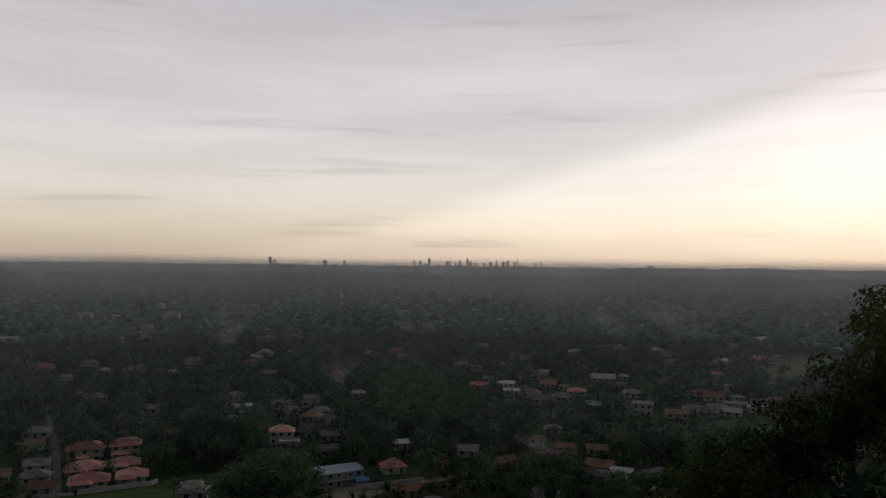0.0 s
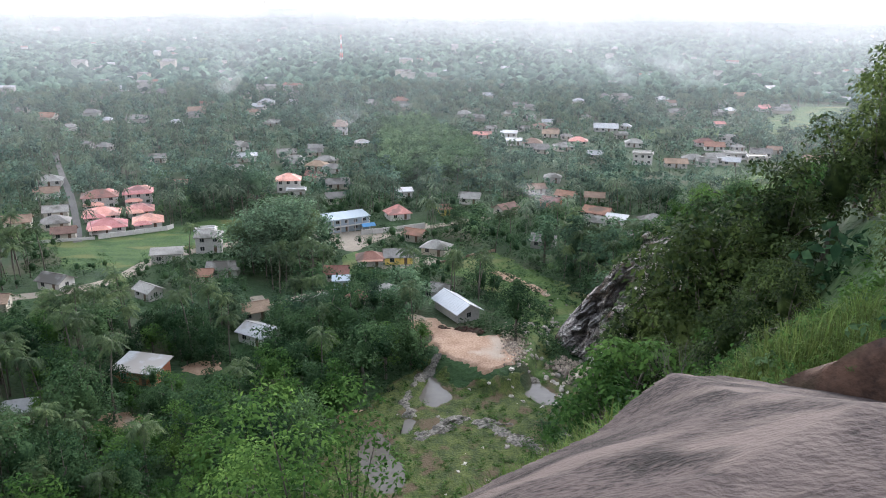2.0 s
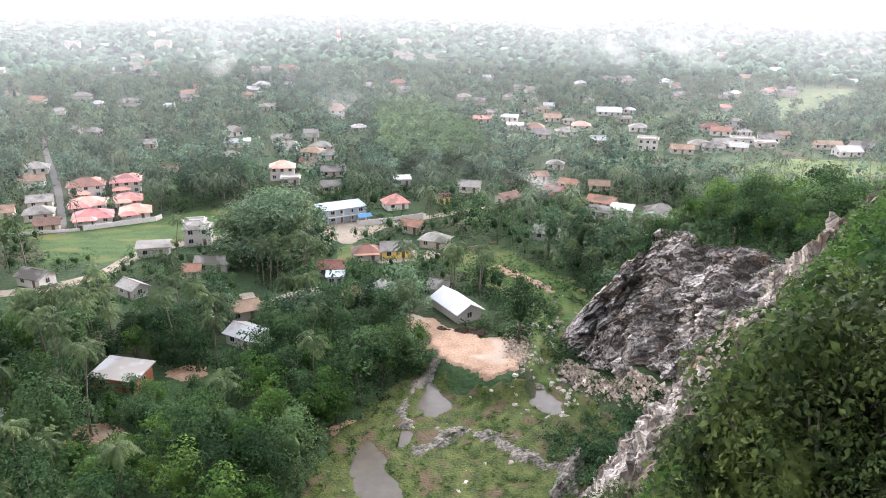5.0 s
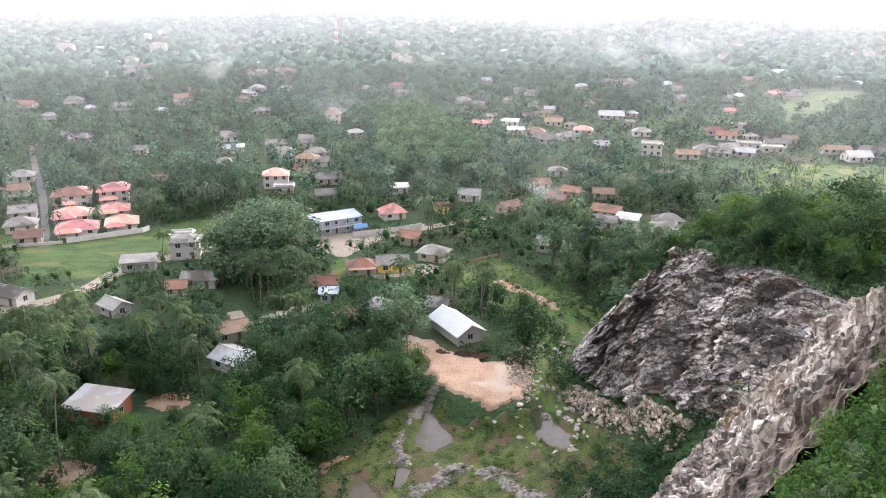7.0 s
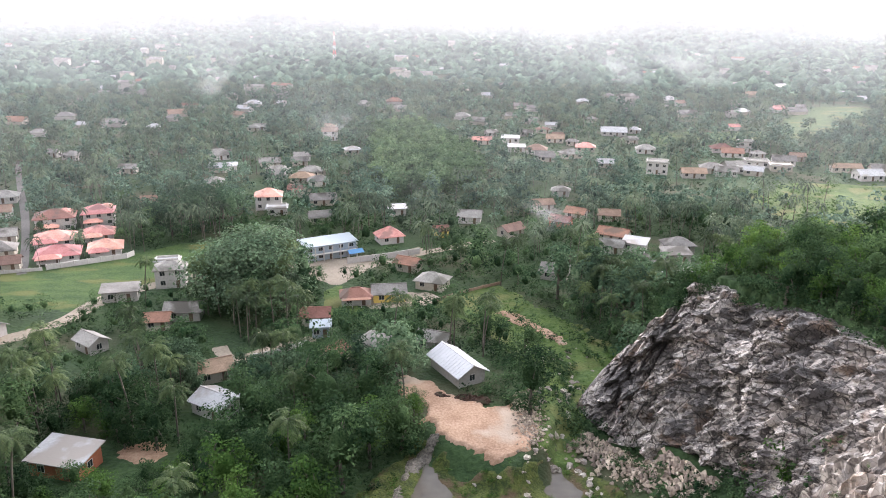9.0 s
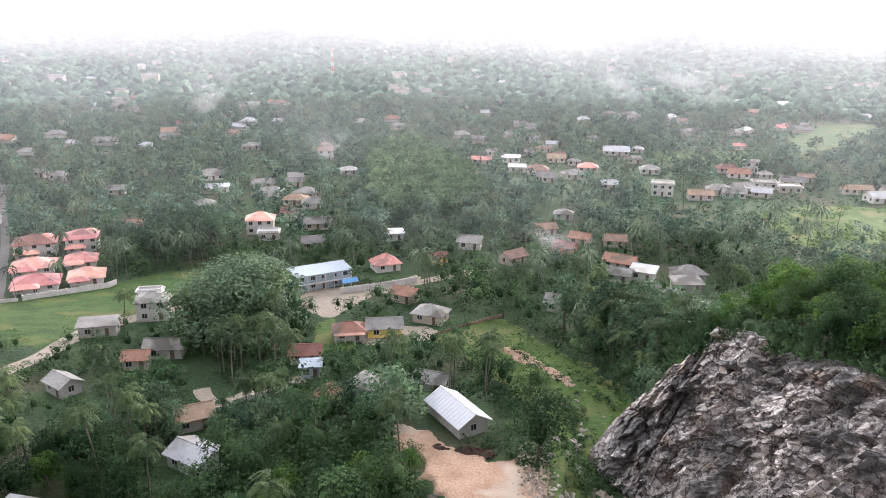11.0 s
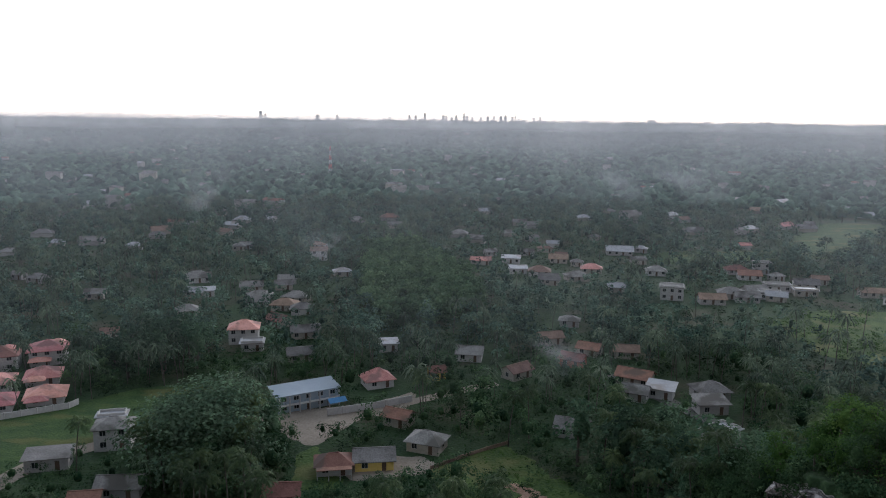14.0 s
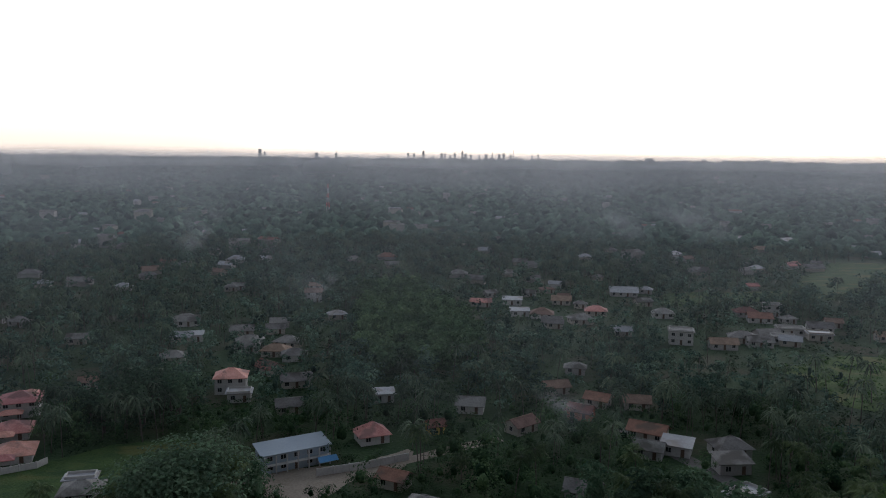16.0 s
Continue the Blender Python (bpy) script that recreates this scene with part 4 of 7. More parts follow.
rock_bar([(17, 126), (20, 131), (22, 137)], 2.4, 3.0, "broken pale rock at the foot of the spur", 3)
rock_bar([(-1.4, 175.6), (1, 174.6), (4, 174.1), (6.7, 173.7)], 1.5, 1.5, "crumbling red earth bank below the shed", 9, "earth", "dirt")
for i in range(34):
    a = rng.uniform(0, 6.28)
    boulder(17.8 + 5.2 * math.cos(a) + rng.uniform(-1, 1), 152.5 + 6 * math.sin(a) + rng.uniform(-1, 1), rng.uniform(0.35, 1.0), "small pale stone at the edge of a pond")
for i in range(60):
    x, y = rng.uniform(-16, 26), rng.uniform(112, 156)
    if not any(inside(x, y, o) for o in (POND_A, POND_B, POND_C)):
        boulder(x, y, rng.uniform(0.25, 0.8))
for i in range(90):
    x, y = rng.uniform(16, 30), rng.uniform(160, 205)
    boulder(x, y, rng.uniform(0.25, 0.9), "pale stone on the green slope below the cliff")
boulder(22.5, 181.5, 1.3, "flat white boulder on the green slope")


def rubble():
    base = [(1, 0, 0), (-0.6, 0.9, 0), (-0.5, -0.8, 0.1), (0, 0.1, 0.9), (0.3, -0.2, -0.7)]
    tri = np.array([(0, 1, 3), (1, 2, 3), (2, 0, 3), (1, 0, 4), (2, 1, 4), (0, 2, 4)])
    V, F = [], []
    r = np.random.RandomState(8)
    n = 0
    for zone, count, lo, hi in ((0, 900, 0.15, 0.75), (1, 900, 0.08, 0.4)):
        for i in range(count):
            if zone == 0:
                t, o = r.rand(), abs(r.normal(0, 3.2))
                x, y = 25 + 15 * t - 0.75 * o, 169 - 22 * t - 0.65 * o
            else:
                x, y = 14.2 + r.normal(0, 1.3), 168 + r.normal(0, 5)
                if not (10 < x < 18 and 157 < y < 179):
                    continue
            s = r.uniform(lo, hi)
            q = np.array(base) * s * r.uniform(0.6, 1.3, (5, 3))
            a = r.rand() * 6.28
            c, d = math.cos(a), math.sin(a)
            q = q @ np.array([(c, d, 0), (-d, c, 0), (0, 0, 1)])
            V.append(q + (x, y, float(land(x, y)) + 0.3 + 0.2 * s))
            F.append(tri + n)
            n += 5
    ob = new("rubble", mesh_from("rubble", np.concatenate(V), np.concatenate(F), [M["rubble"]]))
    tagged(ob, "loose pale broken stone at the cliff foot and clearing", "rubble", kind="stuff")


rubble()


# ---------------------------------------------------------------- plants
def tube(points, radii, sides=5):
    """Vertices and quads of a tapering tube."""
    v, f = [], []
    for i, (p, r) in enumerate(zip(points, radii)):
        for k in range(sides):
            a = 2 * math.pi * k / sides
            v.append((p[0] + r * math.cos(a), p[1] + r * math.sin(a), p[2]))
        if i:
            b = i * sides
            for k in range(sides):
                f.append((b - sides + k, b - sides + (k + 1) % sides, b + (k + 1) % sides, b + k))
    return np.array(v, float), np.array(f, int)


def limb_points(a, b, sag, n=4):
    a, b = np.array(a, float), np.array(b, float)
    return [a + (b - a) * t + np.array((0, 0, sag * math.sin(math.pi * t))) for t in np.linspace(0, 1, n)]


def cube_sphere(n):
    """Unit sphere of quads, from a cube with n by n squares a side."""
    seen, V, F = {}, [], []

    def vid(p):
        key = tuple(round(c, 5) for c in p)
        if key not in seen:
            seen[key] = len(V)
            d = Vector(p).normalized()
            V.append((d.x, d.y, d.z))
        return seen[key]
    for axis in range(3):
        for sign in (-1, 1):
            for i in range(n):
                for j in range(n):
                    q = []
                    for a, b in ((i, j), (i + 1, j), (i + 1, j + 1), (i, j + 1)):
                        p = [0, 0, 0]
                        p[axis] = sign
                        p[(axis + 1) % 3], p[(axis + 2) % 3] = (2 * a / n - 1), (2 * b / n - 1)
                        q.append(vid(p))
                    F.append(q if sign > 0 else q[::-1])
    return np.array(V), np.array(F)


def crown_leaves(r, clumps, per, size, flat=0.75, core=0, fine=3):
    """A crown of uneven leafy clumps, each leaf spray one bent quad; core: share of the crown filled by a dark lumpy heart."""
    V, F = [], []
    n = 0
    if core:
        C = np.array([c for c, rad in clumps])
        mid, half = C.mean(0), np.maximum(C.std(0), 0.2) * 1.5 * core
        sv, sf = cube_sphere(fine)
        V.append(mid + sv * half * (1 + r.uniform(-0.2, 0.2, (len(sv), 1))))
        F.append(sf)
        n += len(sv)
    for (c, rad) in clumps:
        k = max(2, int(per * rad * rad))
        d = r.normal(size=(k, 3))
        d /= np.linalg.norm(d, axis=1)[:, None]
        d[:, 2] = np.where(d[:, 2] < -0.35, -d[:, 2], d[:, 2])
        rr = rad * (0.45 + 0.65 * np.sqrt(r.rand(k)))
        p = np.array(c) + d * rr[:, None] * (1, 1, flat)
        nrm = d * 0.7 + r.normal(size=(k, 3)) * 0.33 + (0, 0, 0.5)
        nrm /= np.linalg.norm(nrm, axis=1)[:, None]
        t = np.cross(nrm, r.normal(size=(k, 3)))
        t /= np.linalg.norm(t, axis=1)[:, None]
        b = np.cross(nrm, t)
        s = size * r.uniform(0.5, 1.35, k)[:, None]
        q = np.stack([p - t * s, p - b * s * 0.55 + nrm * s * 0.12, p + t * s - nrm * s * 0.3, p + b * s * 0.55 + nrm * s * 0.12], 1)
        V.append(q.reshape(-1, 3))
        F.append(np.arange(n, n + 4 * k).reshape(-1, 4))
        n += 4 * k
    return np.concatenate(V), np.concatenate(F)


def make_clumps(r, height, radius, count, low=0.42):
    """Clump centres of an uneven crown, and their radii."""
    out = []
    for i in range(count):
        a, h = r.rand() * 6.28, r.rand()
        wide = radius * (0.35 + 0.65 * math.sin(math.pi * (0.18 + 0.72 * h)))
        d = wide * math.sqrt(r.rand()) * 0.85
        out.append(((d * math.cos(a), d * math.sin(a), height * (low + (0.93 - low) * h)), radius * r.uniform(0.28, 0.5)))
    return out


def broadleaf_arrays(seed, height, radius, clumps, per, size, limbs=5, flat=0.75, low=0.42, core=0, fine=3, girth=1.0):
    r = np.random.RandomState(seed)
    C = make_clumps(r, height, radius, clumps, low)
    LV, LF = crown_leaves(r, C, per, size, flat, core, fine)
    lean = r.normal(0, 0.25, 2)
    top = np.array((lean[0], lean[1], height * 0.6))
    tv, tf = tube([(0, 0, -0.8), tuple(top * 0.45), tuple(top)], [girth * (height * 0.028 + 0.05), girth * (height * 0.02 + 0.03), girth * (height * 0.011 + 0.02)], 6)
    V, F, n = [tv], [tf], len(tv)
    for k in range(min(limbs, len(C))):
        c = C[k][0]
        bv, bf = tube(limb_points(top * r.uniform(0.5, 0.95), c, 0.3), [girth * (height * 0.011 + 0.02), girth * (height * 0.008 + 0.02), girth * (height * 0.006 + 0.01), 0.02 * girth], 4)
        V.append(bv)
        F.append(bf + n)
        n += len(bv)
    return (np.concatenate(V), np.concatenate(F)), (LV, LF)


def palm_arrays(seed, height, fronds=16, leaflets=12, length=3.6, wide=0.5, sides=5):
    """Trunk, and a crown of arching fronds with hanging leaflets (all quads)."""
    r = np.random.RandomState(seed)
    bend = r.normal(0, 0.07, 2) * height
    pts = [(bend[0] * t * t, bend[1] * t * t, -0.6 + (height + 0.6) * t) for t in np.linspace(0, 1, 5)]
    trunk = tube(pts, [0.24, 0.18, 0.15, 0.13, 0.12], sides)
    top = np.array(pts[-1])
    V, F, n = [], [], 0
    for k in range(fronds):
        a = 2 * math.pi * k / fronds * 2.4 + r.uniform(-0.3, 0.3)
        up = r.uniform(-0.45, 1.15)
        ln = length * r.uniform(0.8, 1.15)
        out = np.array((math.cos(a), math.sin(a), 0))
        side = np.array((-out[1], out[0], 0))

        def at(t):
            return top + out * ln * t * (0.95 - 0.15 * t) + np.array((0, 0, ln * (up * t - (0.42 + 0.4 * up) * t * t * 1.15)))
        for j in range(leaflets):
            t0, t1 = 0.08 + 0.92 * j / leaflets, 0.08 + 0.92 * (j + wide) / leaflets
            p0, p1 = at(t0), at(t1)
            w = ln * 0.15 * math.sin(math.pi * (0.12 + 0.82 * t0)) + 0.06
            for s in (-1, 1):
                tip = side * s * w + np.array((0, 0, -w * r.uniform(0.3, 1.0))) + (p1 - p0) * 1.6
                q = np.array((p0, p1, p1 + tip, p0 + tip * 0.92))
                V.append(q)
                F.append(np.arange(n, n + 4)[None])
                n += 4
    return trunk, (np.concatenate(V), np.concatenate(F))


def plant_kind(name, label, arrays, trunk_mat, leaf_mat, leaf_name="crown"):
    """Meshes, name and label of a kind of plant."""
    (tv, tf), (lv, lf) = arrays
    return (mesh_from("trunk", tv, tf, [trunk_mat], smooth=True), mesh_from(leaf_name, lv, lf, [leaf_mat], smooth=True), name, label, leaf_name)


def plant(kind, x, y, s=1.0, z=None, label="", group="", turn=None, tall=1.0):
    tme, lme, name, lab, leaf_name = kind
    e = new(name)
    e.matrix_world = pose(x, y, (float(land(x, y)) if z is None else z) - 0.15, 0, 0, rng.uniform(0, 360) if turn is None else turn) @ Matrix.Diagonal((s, s, s * tall, 1))
    tagged(e, label or lab, "tree", group)
    part("trunk", tme, e)
    part(leaf_name, lme, e)
    return e


def scatter(name, label, sets, mats, category="trees"):
    """Many plants joined into one mesh. sets: (verts, quads, material index, placements of x, y, z, scale, tall, turn)."""
    V, F, I, T, n = [], [], [], [], 0
    tones = np.random.RandomState(len(label))
    for v, f, mi, P in sets:
        if not len(P):
            continue
        P = np.asarray(P, float)
        T.append(np.repeat(tones.rand(len(P)), len(f)))
        c, s = np.cos(P[:, 5]), np.sin(P[:, 5])
        x = (v[None, :, 0] * c[:, None] - v[None, :, 1] * s[:, None]) * P[:, 3:4] + P[:, 0:1]
        y = (v[None, :, 0] * s[:, None] + v[None, :, 1] * c[:, None]) * P[:, 3:4] + P[:, 1:2]
        z = v[None, :, 2] * P[:, 3:4] * P[:, 4:5] + P[:, 2:3]
        V.append(np.stack([x, y, z], -1).reshape(-1, 3))
        off = n + np.arange(len(P))[:, None, None] * len(v)
        F.append((f[None] + off).reshape(-1, 4))
        I.append(np.full(len(P) * len(f), mi))
        n += len(P) * len(v)
    me = mesh_from(name, np.concatenate(V), np.concatenate(F), mats, np.concatenate(I), smooth=True)
    me.attributes.new("tone", "FLOAT", "FACE").data.foreach_set("value", np.concatenate(T).astype(np.float32))
    return tagged(new(name, me), label, category, kind="stuff")


# ---------------------------------------------------------------- buildings
HOUSES = []          # x, y, clear radius, for the trees to keep off


def box_arrays(x0, x1, y0, y1, z0, z1):
    v = [(x0, y0, z0), (x1, y0, z0), (x1, y1, z0), (x0, y1, z0), (x0, y0, z1), (x1, y0, z1), (x1, y1, z1), (x0, y1, z1)]
    f = [(0, 3, 2, 1), (4, 5, 6, 7), (0, 1, 5, 4), (1, 2, 6, 5), (2, 3, 7, 6), (3, 0, 4, 7)]
    return v, f


def boxes(name, list_of_boxes, mat, parent, label=""):
    V, F = [], []
    for b in list_of_boxes:
        v, f = box_arrays(*b)
        n = len(V)
        V += v
        F += [tuple(i + n for i in q) for q in f]
    return part(name, mesh_from(name, V, F, [mat]), parent, label)


def roof_arrays(w, d, z, rise, over, style, thick=0.14):
    """Gable (ridge along x), hip or mono-pitch roof with an underside."""
    a, b = w / 2 + over, d / 2 + over
    drop = rise * over / (d / 2)
    if style == "hip":
        k = max(a - b, 0.4)
        top = [(-a, -b, z - drop), (a, -b, z - drop), (a, b, z - drop), (-a, b, z - drop), (-k, 0, z + rise), (k, 0, z + rise)]
        fs = [(0, 1, 5, 4), (1, 2, 5), (2, 3, 4, 5), (3, 0, 4)]
    elif style == "mono":
        top = [(-a, -b, z), (a, -b, z), (a, b, z + rise), (-a, b, z + rise)]
        fs = [(0, 1, 2, 3)]
    else:
        top = [(-a, -b, z - drop), (a, -b, z - drop), (a, b, z - drop), (-a, b, z - drop), (-a, 0, z + rise), (a, 0, z + rise)]
        fs = [(0, 1, 5, 4), (2, 3, 4, 5)]
    n = len(top)
    V = top + [(x, y, zz - thick) for x, y, zz in top]
    F = list(fs) + [tuple(i + n for i in reversed(q)) for q in fs]
    edges = {}
    for q in fs:
        for i in range(len(q)):
            e = (q[i], q[(i + 1) % len(q)])
            edges[e] = 1
    for (i, j) in list(edges):
        if (j, i) not in edges:
            F.append((j, i, i + n, j + n))
    return V, F


def gable_end(w, d, z, rise, s):
    x, xi = s * w / 2, s * (w / 2 - 0.15)
    V = [(x, -d / 2, z), (x, d / 2, z), (x, 0, z + rise - 0.16), (xi, -d / 2, z), (xi, d / 2, z), (xi, 0, z + rise - 0.16)]
    return V, [(0, 1, 2), (5, 4, 3), (0, 2, 5, 3), (2, 1, 4, 5)]


def window(parent, x, y, z, w, h, face, mat=None, frame_mat=None):
    """A window on a wall: frame proud of the wall, pane set into it. face: 0 -y, 1 +x, 2 +y, 3 -x."""
    e = part("window", mesh_from("window", *box_arrays(-w / 2, w / 2, -0.03, 0.01, 0, h), [mat or M["glass"]]), parent, "",
             pose(x, y, z, 0, 0, (0, 90, 180, 270)[face]))
    t = 0.07
    V, F = [], []
    for b in ((-w / 2 - t, w / 2 + t, -0.06, 0.01, -t, 0), (-w / 2 - t, w / 2 + t, -0.06, 0.01, h, h + t), (-w / 2 - t, -w / 2, -0.06, 0.01, 0, h), (w / 2, w / 2 + t, -0.06, 0.01, 0, h),
              (-0.03, 0.03, -0.05, 0.0, 0, h)):
        v, f = box_arrays(*b)
        n = len(V)
        V += v
        F += [tuple(i + n for i in q) for q in f]
    part("window_frame", mesh_from("window_frame", V, F, [frame_mat or M["white"]]), e)
    return e


def house(x, y, w, d, turn=0, storeys=1, roof="roof_grey", wall="cream", style="gable", rise=None, over=0.6, label="", clear=None, veranda=False, windows=True, name="house", z=None, group="", tall=1.0):
    """A village house: walls, gables, roof with eaves, windows and door."""
    e = new(name)
    w, d = w * 0.84, d * 0.84
    z0 = float(land(x, y)) if z is None else z
    e.matrix_world = pose(x, y, z0, 0, 0, turn) @ Matrix.Diagonal((1, 1, tall, 1))
    tagged(e, label or "village house", "house", group)
    h = 2.65 * storeys + 0.1
    rise = rise if rise is not None else 0.27 * d
    part("wall", mesh_from("wall", *box_arrays(-w / 2, w / 2, -d / 2, d / 2, -0.4, h), [M[wall]]), e)
    if style == "flat":
        part("roof", mesh_from("roof", *box_arrays(-w / 2 - over, w / 2 + over, -d / 2 - over, d / 2 + over, h + 0.004, h + 0.22), [M[roof]]), e)
        t = 0.15
        boxes("parapet", [(-w / 2, w / 2, -d / 2, -d / 2 + t, h + 0.224, h + 0.75), (-w / 2, w / 2, d / 2 - t, d / 2, h + 0.224, h + 0.75), (-w / 2, -w / 2 + t, -d / 2 + t, d / 2 - t, h + 0.224, h + 0.75),
                          (w / 2 - t, w / 2, -d / 2 + t, d / 2 - t, h + 0.224, h + 0.75)], M[wall], e)
    else:
        if style == "gable":
            for s in (-1, 1):
                part("gable", mesh_from("gable", *gable_end(w, d, h, rise, s), [M[wall]]), e)
        elif style == "mono":
            part("upper_wall", mesh_from("upper_wall", *box_arrays(-w / 2, w / 2, d / 2 - 0.2, d / 2, h, h + rise * 0.85), [M[wall]]), e)
        r = part("roof", mesh_from("roof", *roof_arrays(w, d, h + 0.03 + (0.12 if style == "mono" else 0.0), rise, over, style), [M[roof]]), e)
        if style != "mono":
            k = w / 2 + over if style == "gable" else max(w / 2 - d / 2, 0.4)
            part("ridge_cap", mesh_from("ridge_cap", *box_arrays(-k, k, -0.14, 0.14, h + rise - 0.02, h + rise + 0.1), [M[roof]]), r)
    if windows:
        for s in range(storeys):
            zz = 2.65 * s + 1.0
            n = max(2, int(w / 3))
            for i in range(n):
                px = -w / 2 + w * (i + 0.5) / n
                if s == 0 and i == n // 2:
                    part("door", mesh_from("door", *box_arrays(-0.45, 0.45, -0.04, 0.01, 0, 2.05), [M["wood"]]), e, "", pose(px, -d / 2, 0.1))
                else:
                    window(e, px, -d / 2, zz, 1.2, 1.2, 0)
            for i in range(max(1, int(d / 3.5))):
                py = -d / 2 + d * (i + 0.5) / max(1, int(d / 3.5))
                window(e, w / 2, py, zz, 1.1, 1.2, 1)
                window(e, -w / 2, py, zz, 1.1, 1.2, 3)
    if veranda:
        part("veranda_roof", mesh_from("veranda_roof", *box_arrays(-w / 2, w / 2, -d / 2 - 2.2, -d / 2 - 0.02, 2.35, 2.47), [M[roof]]), e)
        for i in range(4):
            part("post", mesh_from("post", *box_arrays(-0.08, 0.08, -0.08, 0.08, -0.3, 2.35), [M["white"]]), e, "", pose(-w / 2 + 0.15 + (w - 0.3) * i / 3, -d / 2 - 2.05, 0))
    HOUSES.append((x, y, clear if clear else max(w, d) * 0.62))
    return e


# the new shed at the clearing
shed = house(1.9, 184.6, 12.8, 6.8, 121, 1, "roof_new", "greywall", rise=1.6, over=0.7, label="long cement shed with a new white tin roof", clear=11, name="shed")


def roof_seams(e, w, d, h, rise, over, count, mat):
    """Raised laps between the sheets of a two-slope tin roof."""
    w, d = w * 0.84, d * 0.84
    a, c = w / 2 + over, d / 2 + over
    low, high = h + 0.03 - rise * over / (d / 2) + 0.03, h + 0.03 + rise + 0.02
    for i in range(count):
        x = -a + 2 * a * (i + 0.5) / count
        for s in (-1, 1):
            V = [(x + q, s * y, z + u) for y, z in ((c, low), (0.15, high - rise * 0.15 / (d / 2))) for q, u in ((-0.035, 0), (0.035, 0), (0.02, 0.05), (-0.02, 0.05))]
            part("roof_seam", mesh_from("roof_seam", V, [(0, 1, 5, 4), (1, 2, 6, 5), (2, 3, 7, 6), (3, 0, 4, 7), (0, 3, 2, 1), (4, 5, 6, 7)], [M[mat]]), e)


roof_seams(shed, 12.8, 6.8, 2.75, 1.6, 0.7, 13, "roof_new")
# village core
house(-15.3, 231.5, 9.5, 6.5, 8, 1, "roof_grey", "yellow", label="yellow house with a weathered grey tile roof", clear=8)
house(-23.4, 229, 8.5, 6.0, 10, 1, "roof_red", "white", style="hip", label="white house with a red clay tile roof", veranda=True, clear=8)
house(-19.3, 281, 9.0, 7.5, 24, 1, "roof_pink", "white", style="hip", rise=2.2, label="white house with a bright orange hip roof", clear=9)
house(-4.3, 240.5, 9.0, 7.0, -20, 1, "roof_grey", "cream", style="hip", label="cream house with a dark grey hip roof", clear=8)
house(-11.5, 254, 7.5, 5.5, -25, 1, "roof_red", "cream", label="small house with a faded red tile roof")
house(-31.3, 216, 7.5, 5.5, 6, 1, "roof_red", "cream", label="house with a rusty red tile roof among palms")
house(-16, 202, 7.0, 7.0, -30, 1, "roof_grey", "greywall", style="hip", label="small house with a dark grey hip roof")
house(-24, 196, 6.0, 5.0, 60, 1, "roof_red", "cream", label="small brown-red tiled house under trees")
house(-3, 203, 7.5, 5.5, -20, 1, "roof_grey", "greywall", label="grey tin-roofed outhouse behind the shed")
house(-28.8, 208.5, 4.5, 3.0, 8, 1, "roof_blue", "bluewall", style="mono", rise=0.5, label="lean-to with a pale blue sheet roof")
house(-74, 240, 9.0, 7.0, 14, 2, "roof_grey", "white", style="hip", rise=1.5, label="white two-storey house with a weathered roof", clear=9)
house(-76.5, 244.8, 7.0, 3.6, 14, 2, "roof_white", "white", style="flat", label="white roof-terrace block behind the two-storey house", windows=False)
house(-83, 229, 10, 5.0, 14, 1, "roof_grey", "greywall", style="mono", rise=0.8, label="long low shop with a grey sheet roof")
house(-63, 218, 9.5, 6.0, 6, 1, "roof_grey", "greywall", label="dark sheet-roofed house beside the road")
house(-42, 175, 9.0, 7.0, -30, 1, "roof_white", "white", rise=1.2, label="house with a white tin roof among palms", clear=7)
house(-61, 156.5, 10.5, 7.0, -12, 1, "roof_white", "brick", style="mono", rise=0.9, label="unplastered red brick house with a pale tin roof", clear=8)
house(-76, 139, 5.5, 4.0, 20, 1, "roof_white", "cream", style="mono", rise=0.6, label="small hut with a white sheet roof")
house(-104, 206, 9, 6, -20, 1, "roof_grey", "white", label="white house with a grey sheet roof by the road", clear=8)
house(-112, 190, 10, 6, 15, 1, "roof_brown", "cream", label="brown-roofed house beside the road")
house(-47, 188, 8, 6, 30, 1, "roof_brown", "cream", label="brown-roofed house beside the curving lane")


def long_building():
    e = house(-36.5, 265.5, 19.0, 7.5, 30, 2, "roof_blue", "bluewall", style="mono", rise=0.8, over=0.6, tall=0.84, label="long two-storey building with a pale blue sheet roof", clear=13)
    boxes("balcony_slab", [(-8, 8, -4.4, -3.17, 2.55, 2.7)], M["white"], e)
    for i in range(7):
        part("pillar", mesh_from("pillar", *box_arrays(-0.14, 0.14, -0.14, 0.14, -0.3, 5.25), [M["white"]]), e, "", pose(-7.8 + 2.6 * i, -4.2, 0))
    part("tarpaulin", mesh_from("tarpaulin", *roof_arrays(4.5, 3.0, 2.6, 0.9, 0.1, "gable", 0.04), [M["tarp"]]), e, "blue tarpaulin awning", pose(6.4, -5.9, 0))
    for sx in (-2, 2):
        for sy in (-1.3, 1.3):
            part("awning_pole", mesh_from("awning_pole", *box_arrays(-0.04, 0.04, -0.04, 0.04, -0.3, 2.58), [M["wood"]]), e, "", pose(6.4 + sx, -5.9 + sy, 0))


long_building()


